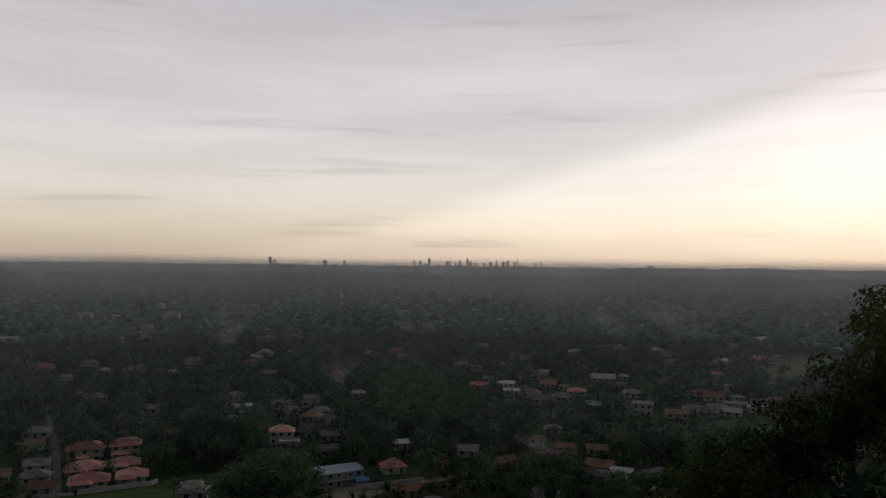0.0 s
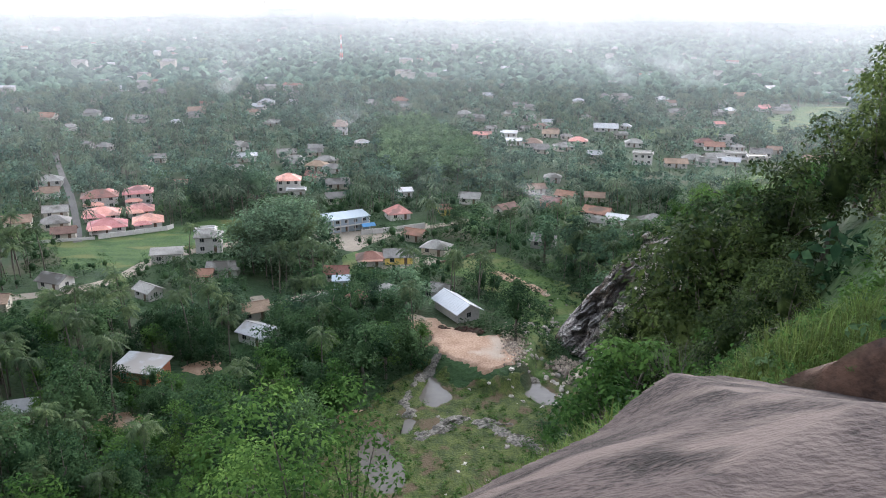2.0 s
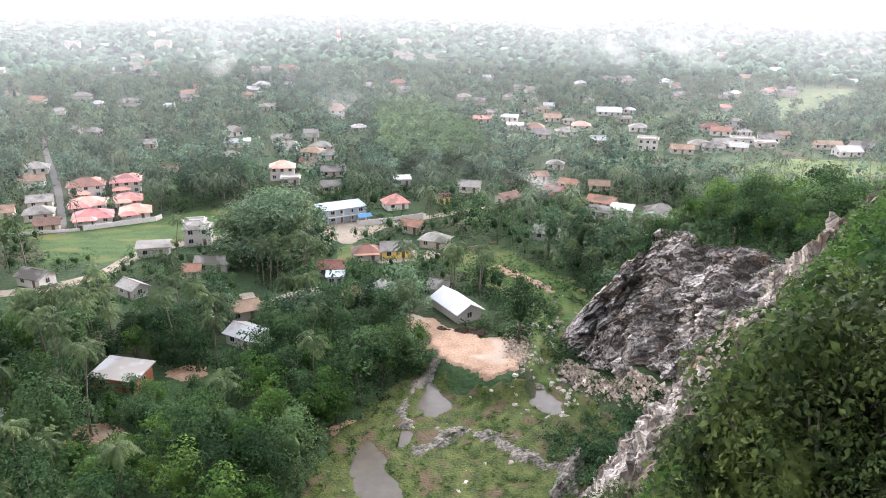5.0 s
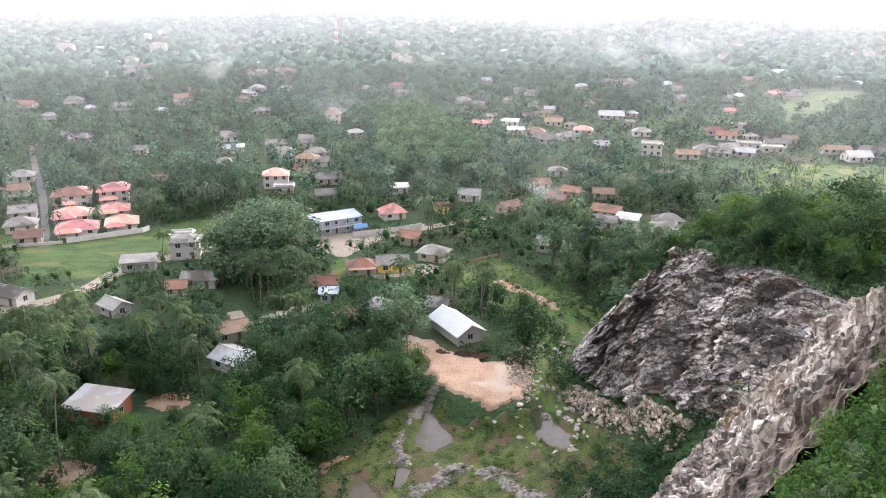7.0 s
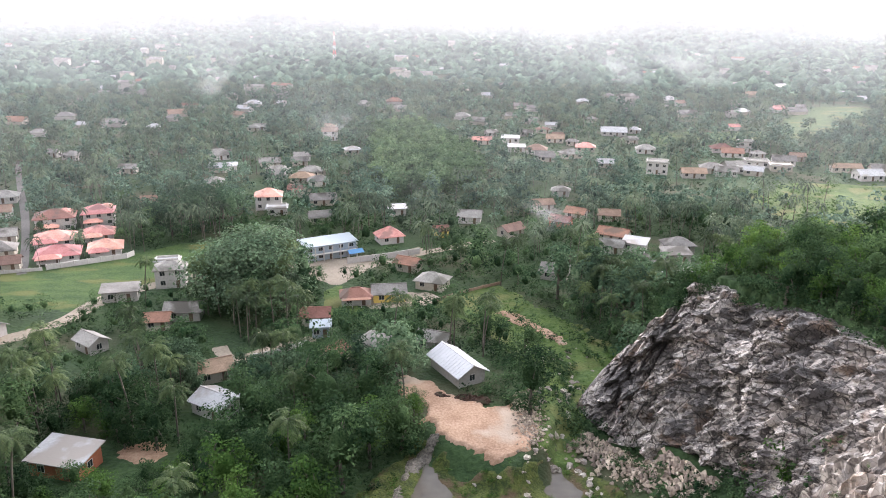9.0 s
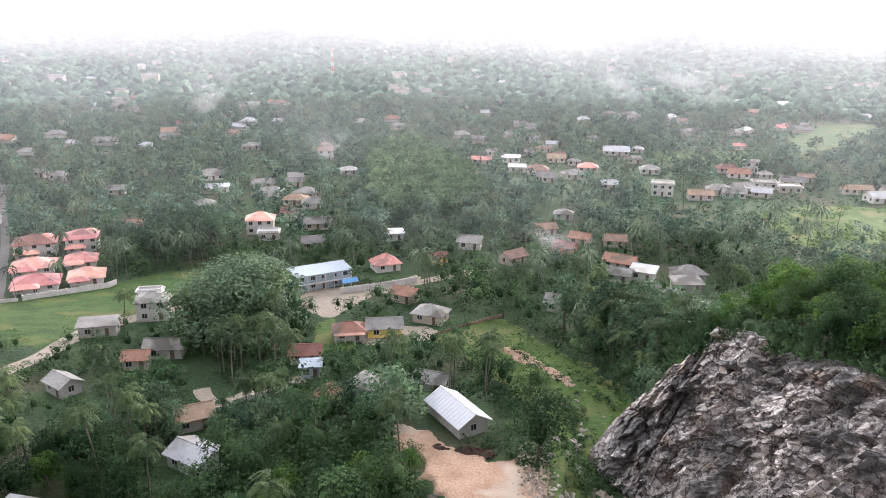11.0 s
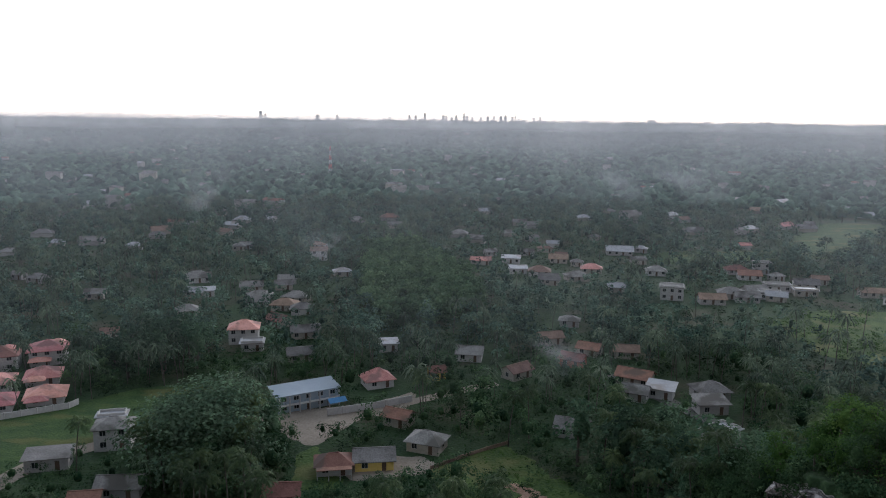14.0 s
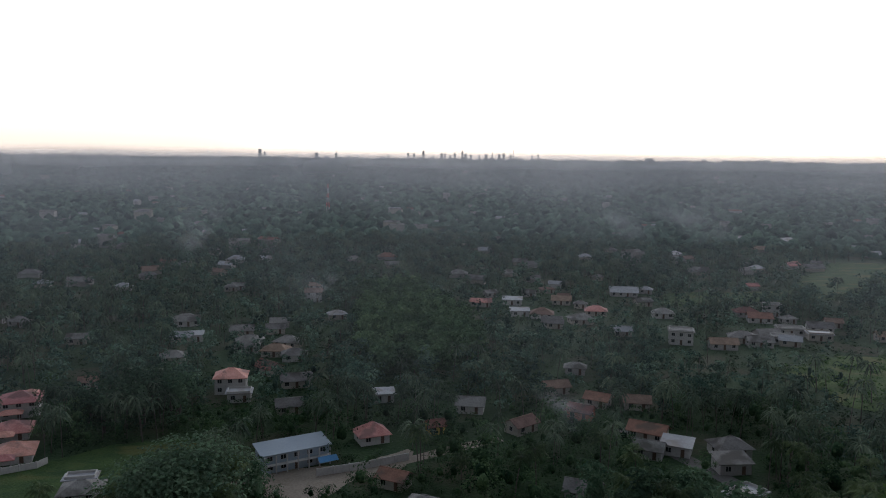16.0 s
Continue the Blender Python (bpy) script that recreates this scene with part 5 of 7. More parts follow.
def boundary_wall(pts, h, mat, label, thick=0.22):
    e = new("boundary_wall")
    e.matrix_world = pose(pts[0][0], pts[0][1], 0)
    tagged(e, label, "wall")
    for (x1, y1), (x2, y2) in zip(pts, pts[1:]):
        ln = math.hypot(x2 - x1, y2 - y1)
        n = max(1, int(ln / 3.0))
        for i in range(n):
            me = mesh_from("panel", *box_arrays(0, ln / n - 0.02, -thick / 2, thick / 2, -0.4, h), [mat])
            t = i / n
            part("panel", me, e, "", pose(x1 + (x2 - x1) * t - pts[0][0], y1 + (y2 - y1) * t - pts[0][1], float(land(x1, y1)), 0, 0, math.degrees(math.atan2(y2 - y1, x2 - x1))))
            part("pier", mesh_from("pier", *box_arrays(-0.16, 0.16, -0.16, 0.16, -0.4, h + 0.12), [mat]), e, "", pose(x1 + (x2 - x1) * t - pts[0][0], y1 + (y2 - y1) * t - pts[0][1], float(land(x1, y1))))


boundary_wall([(-29.5, 258.5), (-19, 263), (-9, 268.5)], 1.9, M["white"], "long white plastered wall along the street")
boundary_wall([(-113, 250), (-104, 255.5), (-95, 261), (-94, 264)], 1.6, M["white"], "white wall round the coral-roofed houses")
boundary_wall([(-138, 242), (-126, 245.5), (-114, 249.5)], 1.0, M["white"], "low whitewashed wall at the paddy's edge")
boundary_wall([(-3.2, 230.2), (2, 234.8), (9.1, 240.1), (14, 243.5)], 0.8, M["roof_brown"], "low brown-red fence along the meadow")
boundary_wall([(-41, 196.5), (-36, 199.5), (-31, 204)], 1.1, M["white"], "low pale wall beside the curving lane")


def coral_house(x, y, w, d, turn, storeys, label, roof="roof_pink"):
    e = house(x, y, w * 1.14, d * 1.16, turn, storeys, roof, "white", style="hip", rise=2.1, over=0.8, tall=0.9, label=label, clear=7, group="coral-roofed houses")
    part("porch_roof", mesh_from("porch_roof", *roof_arrays(w * 0.55, 3.0, 2.7, 0.9, 0.35, "hip"), [M["roof_pink"]]), e, "", pose(-w * 0.18, -d / 2 - 1.2, 0))
    for i in (-1, 1):
        part("porch_post", mesh_from("porch_post", *box_arrays(-0.1, 0.1, -0.1, 0.1, -0.3, 2.7), [M["white"]]), e, "", pose(-w * 0.18 + i * w * 0.22, -d / 2 - 2.3, 0))
    if storeys > 1:
        part("dormer_roof", mesh_from("dormer_roof", *roof_arrays(3.2, 3.0, 6.5, 0.9, 0.3, "hip"), [M["roof_pink"]]), e, "", pose(w * 0.25, d * 0.1, 0))


coral_house(-131, 291, 12, 9, 22, 2, "white two-storey house with a dark coral hip roof", "roof_red")
coral_house(-119.5, 298, 10, 9, 22, 2, "white two-storey house with a coral hip roof")
coral_house(-123, 274.5, 11.5, 8.5, 22, 1, "white bungalow with a coral tile roof")
coral_house(-112, 281, 8.5, 8, 22, 1, "small white bungalow with a coral roof")
coral_house(-114.5, 260, 11.5, 8.5, 22, 1, "white bungalow with an orange roof and porch")
coral_house(-103.5, 266.5, 9, 8, 22, 1, "white bungalow with an orange porch roof")

# houses up the valley
G = "roof_grey"
house(-67, 321, 11, 9, 10, 2, "roof_pink", "white", style="hip", label="white two-storey house with a pink roof", clear=10)
house(-62, 312, 8, 6, 10, 1, "roof_white", "white", style="flat", label="flat-roofed white annexe building")
house(-76, 377, 12, 8, 15, 1, G, "cream", style="hip", label="grey-roofed bungalow among palms")
house(-60, 341, 10, 7, -40, 1, "roof_red", "cream", label="bungalow with a dull red roof")
house(-55, 358, 10, 7, 10, 1, G, "white", style="hip", label="pale house with a grey hip roof")
house(-48, 327, 11, 7, 15, 1, G, "cream", label="grey-roofed house among palms")
house(-45, 302, 8.5, 6.5, 18, 1, G, "cream", label="small grey-roofed house near the meadow")
house(-114, 415, 12, 8, 20, 1, G, "white", style="hip", label="wide house with a grey hip roof")
house(-97, 353, 10, 7, 15, 1, G, "cream", style="hip", label="grey hip-roofed house under palms")
house(-100, 384, 8, 5, 15, 1, "roof_white", "white", style="mono", rise=0.8, label="white tin-roofed open shelter")
house(-72, 411, 9, 6, 10, 1, G, "white", label="small house with a weathered roof")
house(7, 305, 9, 7, -8, 1, G, "white", label="white house with a grey gabled roof", clear=8)
house(20, 289, 9, 6, 40, 1, "roof_brown", "cream", label="brown tiled house on bare earth", clear=8)
house(-3, 287, 5, 4.5, 20, 1, "roof_red", "yellow", label="small yellow hut with an orange roof")
house(29.5, 249, 8.5, 6.5, -20, 1, G, "greywall", label="grey sheet-roofed house among trees", clear=8)
house(53, 285, 11, 7, -30, 1, "roof_red", "cream", label="house with a rust-red tile roof", clear=9)
house(57.5, 275, 8, 6.5, -25, 1, "roof_white", "white", style="mono", rise=0.7, label="open house with a white sheet roof", clear=9)
house(50, 273, 8, 6, -25, 1, G, "greywall", label="long grey tin-roofed house")
house(70.5, 275, 10, 8, 8, 1, G, "greywall", style="hip", label="weathered grey hip-roofed house", clear=9)
house(67, 264.5, 9, 6, 5, 1, G, "greywall", style="mono", rise=0.9, label="grey sheet-roofed lean-to house", clear=8)
house(63.5, 247, 9, 6, 35, 1, "roof_white", "white", style="flat", label="low white flat-roofed house", clear=9)
house(62, 237, 6, 5, 20, 1, G, "cream", label="small grey-roofed house behind the cliff")
house(56, 309, 8.5, 6, -10, 1, "roof_brown", "cream", label="brown-roofed house in smoke")
house(45, 311, 8, 6, -30, 1, "roof_red", "cream", label="red-roofed house in smoke")
house(38, 300, 8, 6, -30, 1, "roof_red", "brick", label="brick house with a red roof")
house(34, 323, 9, 6, 15, 1, "roof_brown", "cream", label="long brown-roofed house among trees")
house(94, 390, 11, 9, -15, 2, G, "white", style="flat", label="white two-storey block with dark windows", clear=10)
house(108, 382, 12, 7, -5, 1, "roof_brown", "greywall", label="brown-roofed house beside a white block", clear=9)
house(146, 408, 13, 8, -12, 1, "roof_grey", "white", style="flat", label="low white house with a grey flat roof", clear=10)
house(154, 399, 11, 8, -12, 1, "roof_white", "cream", style="flat", label="low white house beside a yard", clear=10)
house(136, 392, 11, 8, -12, 1, G, "white", style="flat", label="flat-roofed pale cement house", clear=9)
house(124, 386, 11, 7, -8, 1, G, "greywall", label="long grey house by the meadow", clear=9)
house(143, 432, 12, 8, -12, 1, "roof_red", "white", label="white house with an orange roof")
house(96, 497, 17, 12, -8, 1, "roof_white", "greywall", rise=2.2, label="large hall with a white roof", clear=12)
house(70.5, 444, 11.5, 8, -8, 1, "roof_pink", "cream", style="hip", label="cream house with a pink hip roof", clear=11)
house(101, 440, 11, 8, -8, 1, G, "white", style="hip", label="white house with a grey hip roof", clear=9)
house(60, 425, 12, 9, 10, 1, G, "cream", style="hip", label="cream house with a wide grey roof", clear=9)
house(58, 470, 11, 8, -8, 1, "roof_brown", "cream", label="brown-roofed house among gardens")
house(44, 436, 12, 9, -8, 1, "roof_brown", "white", style="hip", label="long brown-roofed bungalow among gardens", clear=9)
house(46, 418, 10, 8, -8, 1, G, "white", label="white gabled house among gardens", clear=9)
house(33, 468, 11, 7, -8, 1, "roof_white", "white", style="mono", rise=0.8, label="white house with a bright tin roof", clear=9)
house(34, 440, 10, 6, 0, 1, "roof_white", "white", style="mono", rise=0.8, label="long shed with bright tin roof")
house(18, 462, 9, 6, 0, 1, "roof_pink", "cream", label="small house with a red roof")
house(-50, 429, 9, 7, 20, 1, "roof_white", "cream", style="hip", rise=1.3, label="hut with a bright white roof", clear=9)
house(-68, 470, 10, 7, 5, 2, "roof_brown", "white", label="two-storey house with a brown roof")
house(-168, 325, 11, 8, 20, 1, G, "white", style="hip", label="grey-roofed bungalow by the straight road")
house(-158, 304, 10, 7, 20, 1, "roof_brown", "white", label="brown-roofed bungalow by the straight road")
house(-133, 262, 10, 8, 22, 1, G, "cream", style="hip", label="grey hip-roofed house by the road", clear=8)
house(-124, 250, 8, 6, 22, 1, "roof_brown", "cream", label="small tiled house at the paddy's edge")
house(-140, 276, 9, 7, 22, 1, G, "cream", label="grey-roofed house beside the straight road")
house(-146, 262, 10, 7, 22, 1, "roof_brown", "cream", label="brown-roofed house by the paddy")

# smaller houses among the trees up the valley
house(-233, 472, 10, 7, 12, 1, G, "white", style="hip", label="pale house with a grey hip roof among palms", windows=False)
house(-143, 378, 8.5, 6, 10, 1, G, "cream", label="low grey-roofed house under palms")
house(-112, 322, 6, 5, 20, 1, "roof_brown", "cream", label="small brown-roofed hut among palms")
house(-19, 313, 7, 5, 12, 1, "roof_white", "white", style="mono", rise=0.6, label="small white shelter among palms")
house(44, 345, 8, 5.5, -12, 1, G, "greywall", style="hip", label="grey-roofed house in a small clearing", clear=7)
house(161, 413, 12, 8, -12, 1, G, "white", label="white house with a long grey roof", clear=8)
house(172, 423, 8, 6, -12, 1, "roof_brown", "cream", label="brown-roofed house beside white houses")
house(155, 447, 9, 7, -10, 2, "roof_grey", "white", style="flat", label="white two-storey house behind palms")
house(183, 397, 15, 6, -6, 1, "roof_brown", "cream", label="long dull pink-roofed house by the meadow", clear=8)
house(-77, 200, 7, 5, -35, 1, G, "greywall", label="grey sheet-roofed house under palms", clear=7)
house(-67, 212, 6, 5, 10, 1, "roof_red", "cream", label="small rusty-roofed house by the road")
house(-270, 515, 15.0, 10.2, -2, 1, "roof_red", "cream", style="gable", label="cream-walled house with dull red tile roof among trees", windows=False)
house(-251, 538, 13.9, 9.5, 13, 1, "roof_grey", "white", style="hip", label="white-walled house with weathered grey roof among trees", windows=False)
house(-224, 503, 9.4, 6.4, 10, 1, "roof_white", "cream", style="hip", label="cream-walled house with bright tin roof among trees", windows=False)
house(-207, 510, 15.0, 10.2, 9, 1, "roof_grey", "greywall", style="gable", label="bare cement house with weathered grey roof among trees", windows=False)
house(-176, 495, 10.2, 6.9, 15, 1, "roof_white", "greywall", style="hip", label="bare cement house with bright tin roof among trees", windows=False)
house(-184, 556, 14.6, 9.9, 30, 1, "roof_brown", "cream", style="gable", label="cream-walled house with brown tile roof among trees", windows=False)
house(-301, 704, 13.3, 9.1, 17, 1, "roof_white", "white", style="hip", label="white-walled house with bright tin roof among trees", windows=False)
house(-283, 705, 12.0, 8.2, -6, 1, "roof_white", "white", style="gable", label="white-walled house with bright tin roof among trees", windows=False)
house(-258, 684, 11.5, 7.8, 13, 1, "roof_grey", "greywall", style="hip", label="bare cement house with weathered grey roof among trees", windows=False)
house(-147, 612, 15.0, 10.2, 0, 1, "roof_white", "greywall", style="hip", label="bare cement house with bright tin roof among trees", windows=False)
house(-146, 584, 11.7, 8.0, -17, 1, "roof_white", "greywall", style="gable", label="bare cement house with bright tin roof among trees", windows=False)
house(-128, 617, 9.8, 6.7, -17, 1, "roof_white", "white", style="gable", label="white-walled house with bright tin roof among trees", windows=False)
house(-66, 619, 12.1, 8.2, 24, 1, "roof_grey", "greywall", style="hip", label="bare cement house with weathered grey roof among trees", windows=False)
house(-44, 636, 15.0, 10.2, 7, 1, "roof_red", "greywall", style="hip", label="bare cement house with dull red tile roof among trees", windows=False)
house(-37, 593, 11.5, 7.8, 9, 1, "roof_grey", "cream", style="gable", label="cream-walled house with weathered grey roof among trees", windows=False)
house(-68, 471, 7.3, 5.0, -4, 1, "roof_brown", "cream", style="gable", label="cream-walled house with brown tile roof among trees", windows=True)
house(-84, 395, 10.7, 7.3, 13, 1, "roof_grey", "cream", style="gable", label="cream-walled house with weathered grey roof among trees", windows=True)
house(-71, 399, 8.6, 5.8, 9, 1, "roof_grey", "cream", style="gable", label="cream-walled house with weathered grey roof among trees", windows=True)
house(-112, 412, 11.1, 7.5, 20, 1, "roof_grey", "white", style="gable", label="white-walled house with weathered grey roof among trees", windows=True)
house(-104, 383, 9.0, 6.1, -7, 1, "roof_white", "cream", style="gable", label="cream-walled house with bright tin roof among trees", windows=True)
house(-182, 407, 10.3, 7.0, -20, 1, "roof_grey", "greywall", style="hip", label="bare cement house with weathered grey roof among trees", windows=True)
house(-194, 413, 7.0, 4.8, -16, 1, "roof_grey", "greywall", style="gable", label="bare cement house with weathered grey roof among trees", windows=True)
house(-179, 536, 10.5, 7.2, 30, 1, "roof_grey", "greywall", style="hip", label="bare cement house with weathered grey roof among trees", windows=False)
house(-115, 502, 7.9, 5.4, -1, 1, "roof_grey", "white", style="gable", label="white-walled house with weathered grey roof among trees", windows=True)
house(-118, 497, 7.9, 5.4, 7, 1, "roof_grey", "cream", style="hip", label="cream-walled house with weathered grey roof among trees", windows=True)
house(-142, 553, 9.8, 6.6, -25, 1, "roof_brown", "cream", style="gable", label="cream-walled house with brown tile roof among trees", windows=False)
house(-73, 505, 7.8, 5.3, -13, 1, "roof_brown", "white", style="gable", label="white-walled house with brown tile roof among trees", windows=True)
house(-61, 377, 11.5, 7.8, -16, 1, "roof_grey", "cream", style="hip", label="cream-walled house with weathered grey roof among trees", windows=True)
house(-63, 364, 11.1, 7.6, -2, 1, "roof_brown", "cream", style="hip", label="cream-walled house with brown tile roof among trees", windows=True)
house(-75, 369, 10.2, 6.9, 4, 1, "roof_grey", "greywall", style="hip", label="bare cement house with weathered grey roof among trees", windows=True)
house(47, 766, 13.3, 9.0, 14, 1, "roof_grey", "white", style="hip", label="white-walled house with weathered grey roof among trees", windows=False)
house(30, 680, 12.8, 8.7, 2, 1, "roof_white", "cream", style="gable", label="cream-walled house with bright tin roof among trees", windows=False)
house(51, 614, 11.5, 7.8, -6, 1, "roof_grey", "cream", style="gable", label="cream-walled house with weathered grey roof among trees", windows=False)
house(102, 645, 12.2, 8.3, 10, 1, "roof_white", "cream", style="hip", label="cream-walled house with bright tin roof among trees", windows=False)
house(131, 689, 9.9, 6.7, -24, 1, "roof_grey", "cream", style="hip", label="cream-walled house with weathered grey roof among trees", windows=False)
house(18, 534, 13.2, 9.0, -22, 1, "roof_grey", "cream", style="gable", label="cream-walled house with weathered grey roof among trees", windows=False)
house(7, 556, 12.9, 8.8, -3, 1, "roof_grey", "greywall", style="hip", label="bare cement house with weathered grey roof among trees", windows=False)
house(39, 561, 11.3, 7.7, 22, 1, "roof_grey", "cream", style="hip", label="cream-walled house with weathered grey roof among trees", windows=False)
house(58, 601, 11.3, 7.7, 18, 1, "roof_grey", "white", style="gable", label="white-walled house with weathered grey roof among trees", windows=False)
house(55, 502, 8.5, 5.8, 15, 1, "roof_brown", "cream", style="hip", label="cream-walled house with brown tile roof among trees", windows=True)
house(15, 463, 7.0, 4.8, -14, 1, "roof_pink", "cream", style="gable", label="cream-walled house with pink tile roof among trees", windows=True)
house(92, 548, 7.0, 4.8, 29, 1, "roof_grey", "cream", style="hip", label="cream-walled house with weathered grey roof among trees", windows=False)
house(110, 504, 7.9, 5.4, -19, 1, "roof_white", "greywall", style="hip", label="bare cement house with bright tin roof among trees", windows=True)
house(73, 402, 9.3, 6.3, -6, 1, "roof_white", "cream", style="gable", label="cream-walled house with bright tin roof among trees", windows=True)
house(47, 415, 8.2, 5.6, -10, 1, "roof_grey", "cream", style="gable", label="cream-walled house with weathered grey roof among trees", windows=True)
house(275, 795, 15.0, 10.2, 16, 1, "roof_white", "greywall", style="gable", label="bare cement house with bright tin roof among trees", windows=False)
house(256, 705, 15.0, 10.2, -4, 1, "roof_brown", "cream", style="gable", label="cream-walled house with brown tile roof among trees", windows=False)
house(312, 782, 14.7, 10.0, 26, 1, "roof_white", "greywall", style="gable", label="bare cement house with bright tin roof among trees", windows=False)
house(344, 723, 11.4, 7.8, -4, 1, "roof_white", "white", style="gable", label="white-walled house with bright tin roof among trees", windows=False)
house(335, 682, 13.2, 9.0, -8, 1, "roof_white", "greywall", style="gable", label="bare cement house with bright tin roof among trees", windows=False)
house(175, 520, 7.7, 5.2, 8, 1, "roof_pink", "white", style="gable", label="white-walled house with pink tile roof among trees", windows=False)
house(207, 593, 11.8, 8.0, 30, 1, "roof_white", "cream", style="hip", label="cream-walled house with bright tin roof among trees", windows=False)
house(238, 609, 13.3, 9.1, 26, 1, "roof_pink", "white", style="gable", label="white-walled house with pink tile roof among trees", windows=False)
house(247, 597, 15.0, 10.2, 1, 1, "roof_grey", "cream", style="gable", label="cream-walled house with weathered grey roof among trees", windows=False)
house(142, 445, 12.2, 8.3, -3, 1, "roof_red", "greywall", style="hip", label="bare cement house with dull red tile roof among trees", windows=True)
house(155, 430, 7.7, 5.2, 11, 1, "roof_grey", "greywall", style="hip", label="bare cement house with weathered grey roof among trees", windows=True)
house(120, 393, 12.5, 8.5, -13, 1, "roof_grey", "cream", style="hip", label="cream-walled house with weathered grey roof among trees", windows=True)
house(132, 398, 11.5, 7.8, 10, 1, "roof_grey", "greywall", style="gable", label="bare cement house with weathered grey roof among trees", windows=True)
house(137, 388, 9.4, 6.4, -23, 1, "roof_white", "cream", style="gable", label="cream-walled house with bright tin roof among trees", windows=True)
house(99, 468, 9.5, 6.5, 9, 1, "roof_grey", "cream", style="gable", label="cream-walled house with weathered grey roof among trees", windows=True)
house(176, 640, 10.4, 7.1, 29, 1, "roof_brown", "white", style="gable", label="white-walled house with brown tile roof among trees", windows=False)
house(175, 667, 13.0, 8.8, 26, 1, "roof_white", "white", style="hip", label="white-walled house with bright tin roof among trees", windows=False)
house(163, 577, 15.0, 10.2, 2, 1, "roof_grey", "cream", style="gable", label="cream-walled house with weathered grey roof among trees", windows=False)
house(52, 540, 8.4, 5.7, 22, 1, "roof_grey", "greywall", style="gable", label="bare cement house with weathered grey roof among trees", windows=False)
house(61, 480, 7.4, 5.0, -10, 1, "roof_brown", "cream", style="gable", label="cream-walled house with brown tile roof among trees", windows=True)
house(44, 490, 7.5, 5.1, -22, 1, "roof_grey", "greywall", style="gable", label="bare cement house with weathered grey roof among trees", windows=True)
house(62, 520, 8.1, 5.5, -4, 1, "roof_white", "white", style="gable", label="white-walled house with bright tin roof among trees", windows=False)
house(23, 488, 7.5, 5.1, 26, 1, "roof_grey", "greywall", style="gable", label="bare cement house with weathered grey roof among trees", windows=True)
house(66, 460, 7.1, 4.8, -13, 1, "roof_grey", "cream", style="hip", label="cream-walled house with weathered grey roof among trees", windows=True)
house(198, 392, 13.5, 9.2, -10, 1, "roof_grey", "cream", style="gable", label="cream-walled house with weathered grey roof among trees", windows=True)
house(185, 381, 13.0, 8.8, 6, 1, "roof_white", "white", style="gable", label="white-walled house with bright tin roof among trees", windows=True)


# ---------------------------------------------------------------- where plants may stand
KEEP_OFF = [[(-33, 242), (-29, 243), (-20, 233), (-3, 234), (-1, 229), (-6, 223), (-31, 220)], PAD, FIELD, YARD, POND_A, POND_B, POND_C, FAR_FIELD, LEFT_FIELD, FAR_LEFT_FIELD]
ROADS = [[(-112, 198), (-99, 204), (-91, 214), (-86, 231), (-71, 245), (-44, 257)], [(-54, 212), (-49, 200), (-44, 196), (-37, 203), (-30, 207)], [(-118, 246), (-128, 266), (-150, 306), (-178, 353)],
         [(48, 292), (60, 268), (66, 254), (64, 240)], [(-22, 262), (-10, 268), (14, 283)]]
OPEN = [(x, y, 7) for x, y in ((-112, 228), (-100, 240), (-88, 238), (-80, 252), (-70, 264), (-118, 243), (-64, 276), (-100, 255), (2, 168), (8, 162), (-30, 236), (-93, 216), (16, 214), (24, 200), (-47, 203), (-24, 260), (-12, 268), (-112, 198), (-105, 201.5), (-98, 205))] + [(x, y, 7) for x, y, q in BARE]
EYE = (0.0, 60.0, 71.5)


def free(x, y, r):
    """Whether a plant of crown radius r may stand at each place."""
    ok = np.ones(x.shape, bool)
    for o in KEEP_OFF:
        ok &= ~inside(x, y, o)
    for line in ROADS:
        for a, b in zip(line, line[1:]):
            ok &= seg_dist(x, y, a, b) > 2.2 + 0.5 * r
    for hx, hy, hr in HOUSES:
        ok &= np.hypot(x - hx, y - hy) > (0.95 if 7 <= hr < 10 else 0.72) * hr + (0.5 if hr >= 7 else 0.35) * r
    return ok


def gardens(x, y, top, r):
    """Plants that leave the houses' southern gardens open."""
    ok = np.ones(x.shape, bool)
    for hx, hy, hr in HOUSES + OPEN:
        dx, dy = hx - EYE[0], hy - EYE[1]
        dist = math.hypot(dx, dy)
        t = ((x - EYE[0]) * dx + (y - EYE[1]) * dy) / (dist * dist)
        side = np.abs((x - EYE[0]) * dy - (y - EYE[1]) * dx) / dist
        line = EYE[2] + ((1.8 if hy < 285 else 3.0) - EYE[2]) * t
        ok &= ~((t > 0.3) & (t < 1) & (side < hr * 0.55 + (0.5 if hr >= 10 else 0.25) * r) & (top > line + (-1.5 if hr >= 10 else -0.3 if hr >= 7 else 0.4)))
    return ok


SPUR = [(18, 90, 35), (22, 94, 34), (26, 94, 39), (30, 97, 41), (31, 102, 39), (27, 101, 36), (16, 93, 30), (34, 104, 44), (38, 150, 6), (44, 150, 16), (34, 160, 5), (47, 143, 22)]


def bars_spur(x, y, top, r):
    """Whether a plant would stand before the bare rock."""
    for ey in (40, 46, 54):
        for tx, ty, tz in SPUR:
            if y >= ty or y <= ey:
                continue
            t = (y - ey) / (ty - ey)
            if abs(0.5 + (tx - 0.5) * t - x) < r * 0.7 and 71 + (tz - 71) * t < top:
                return True
    return False


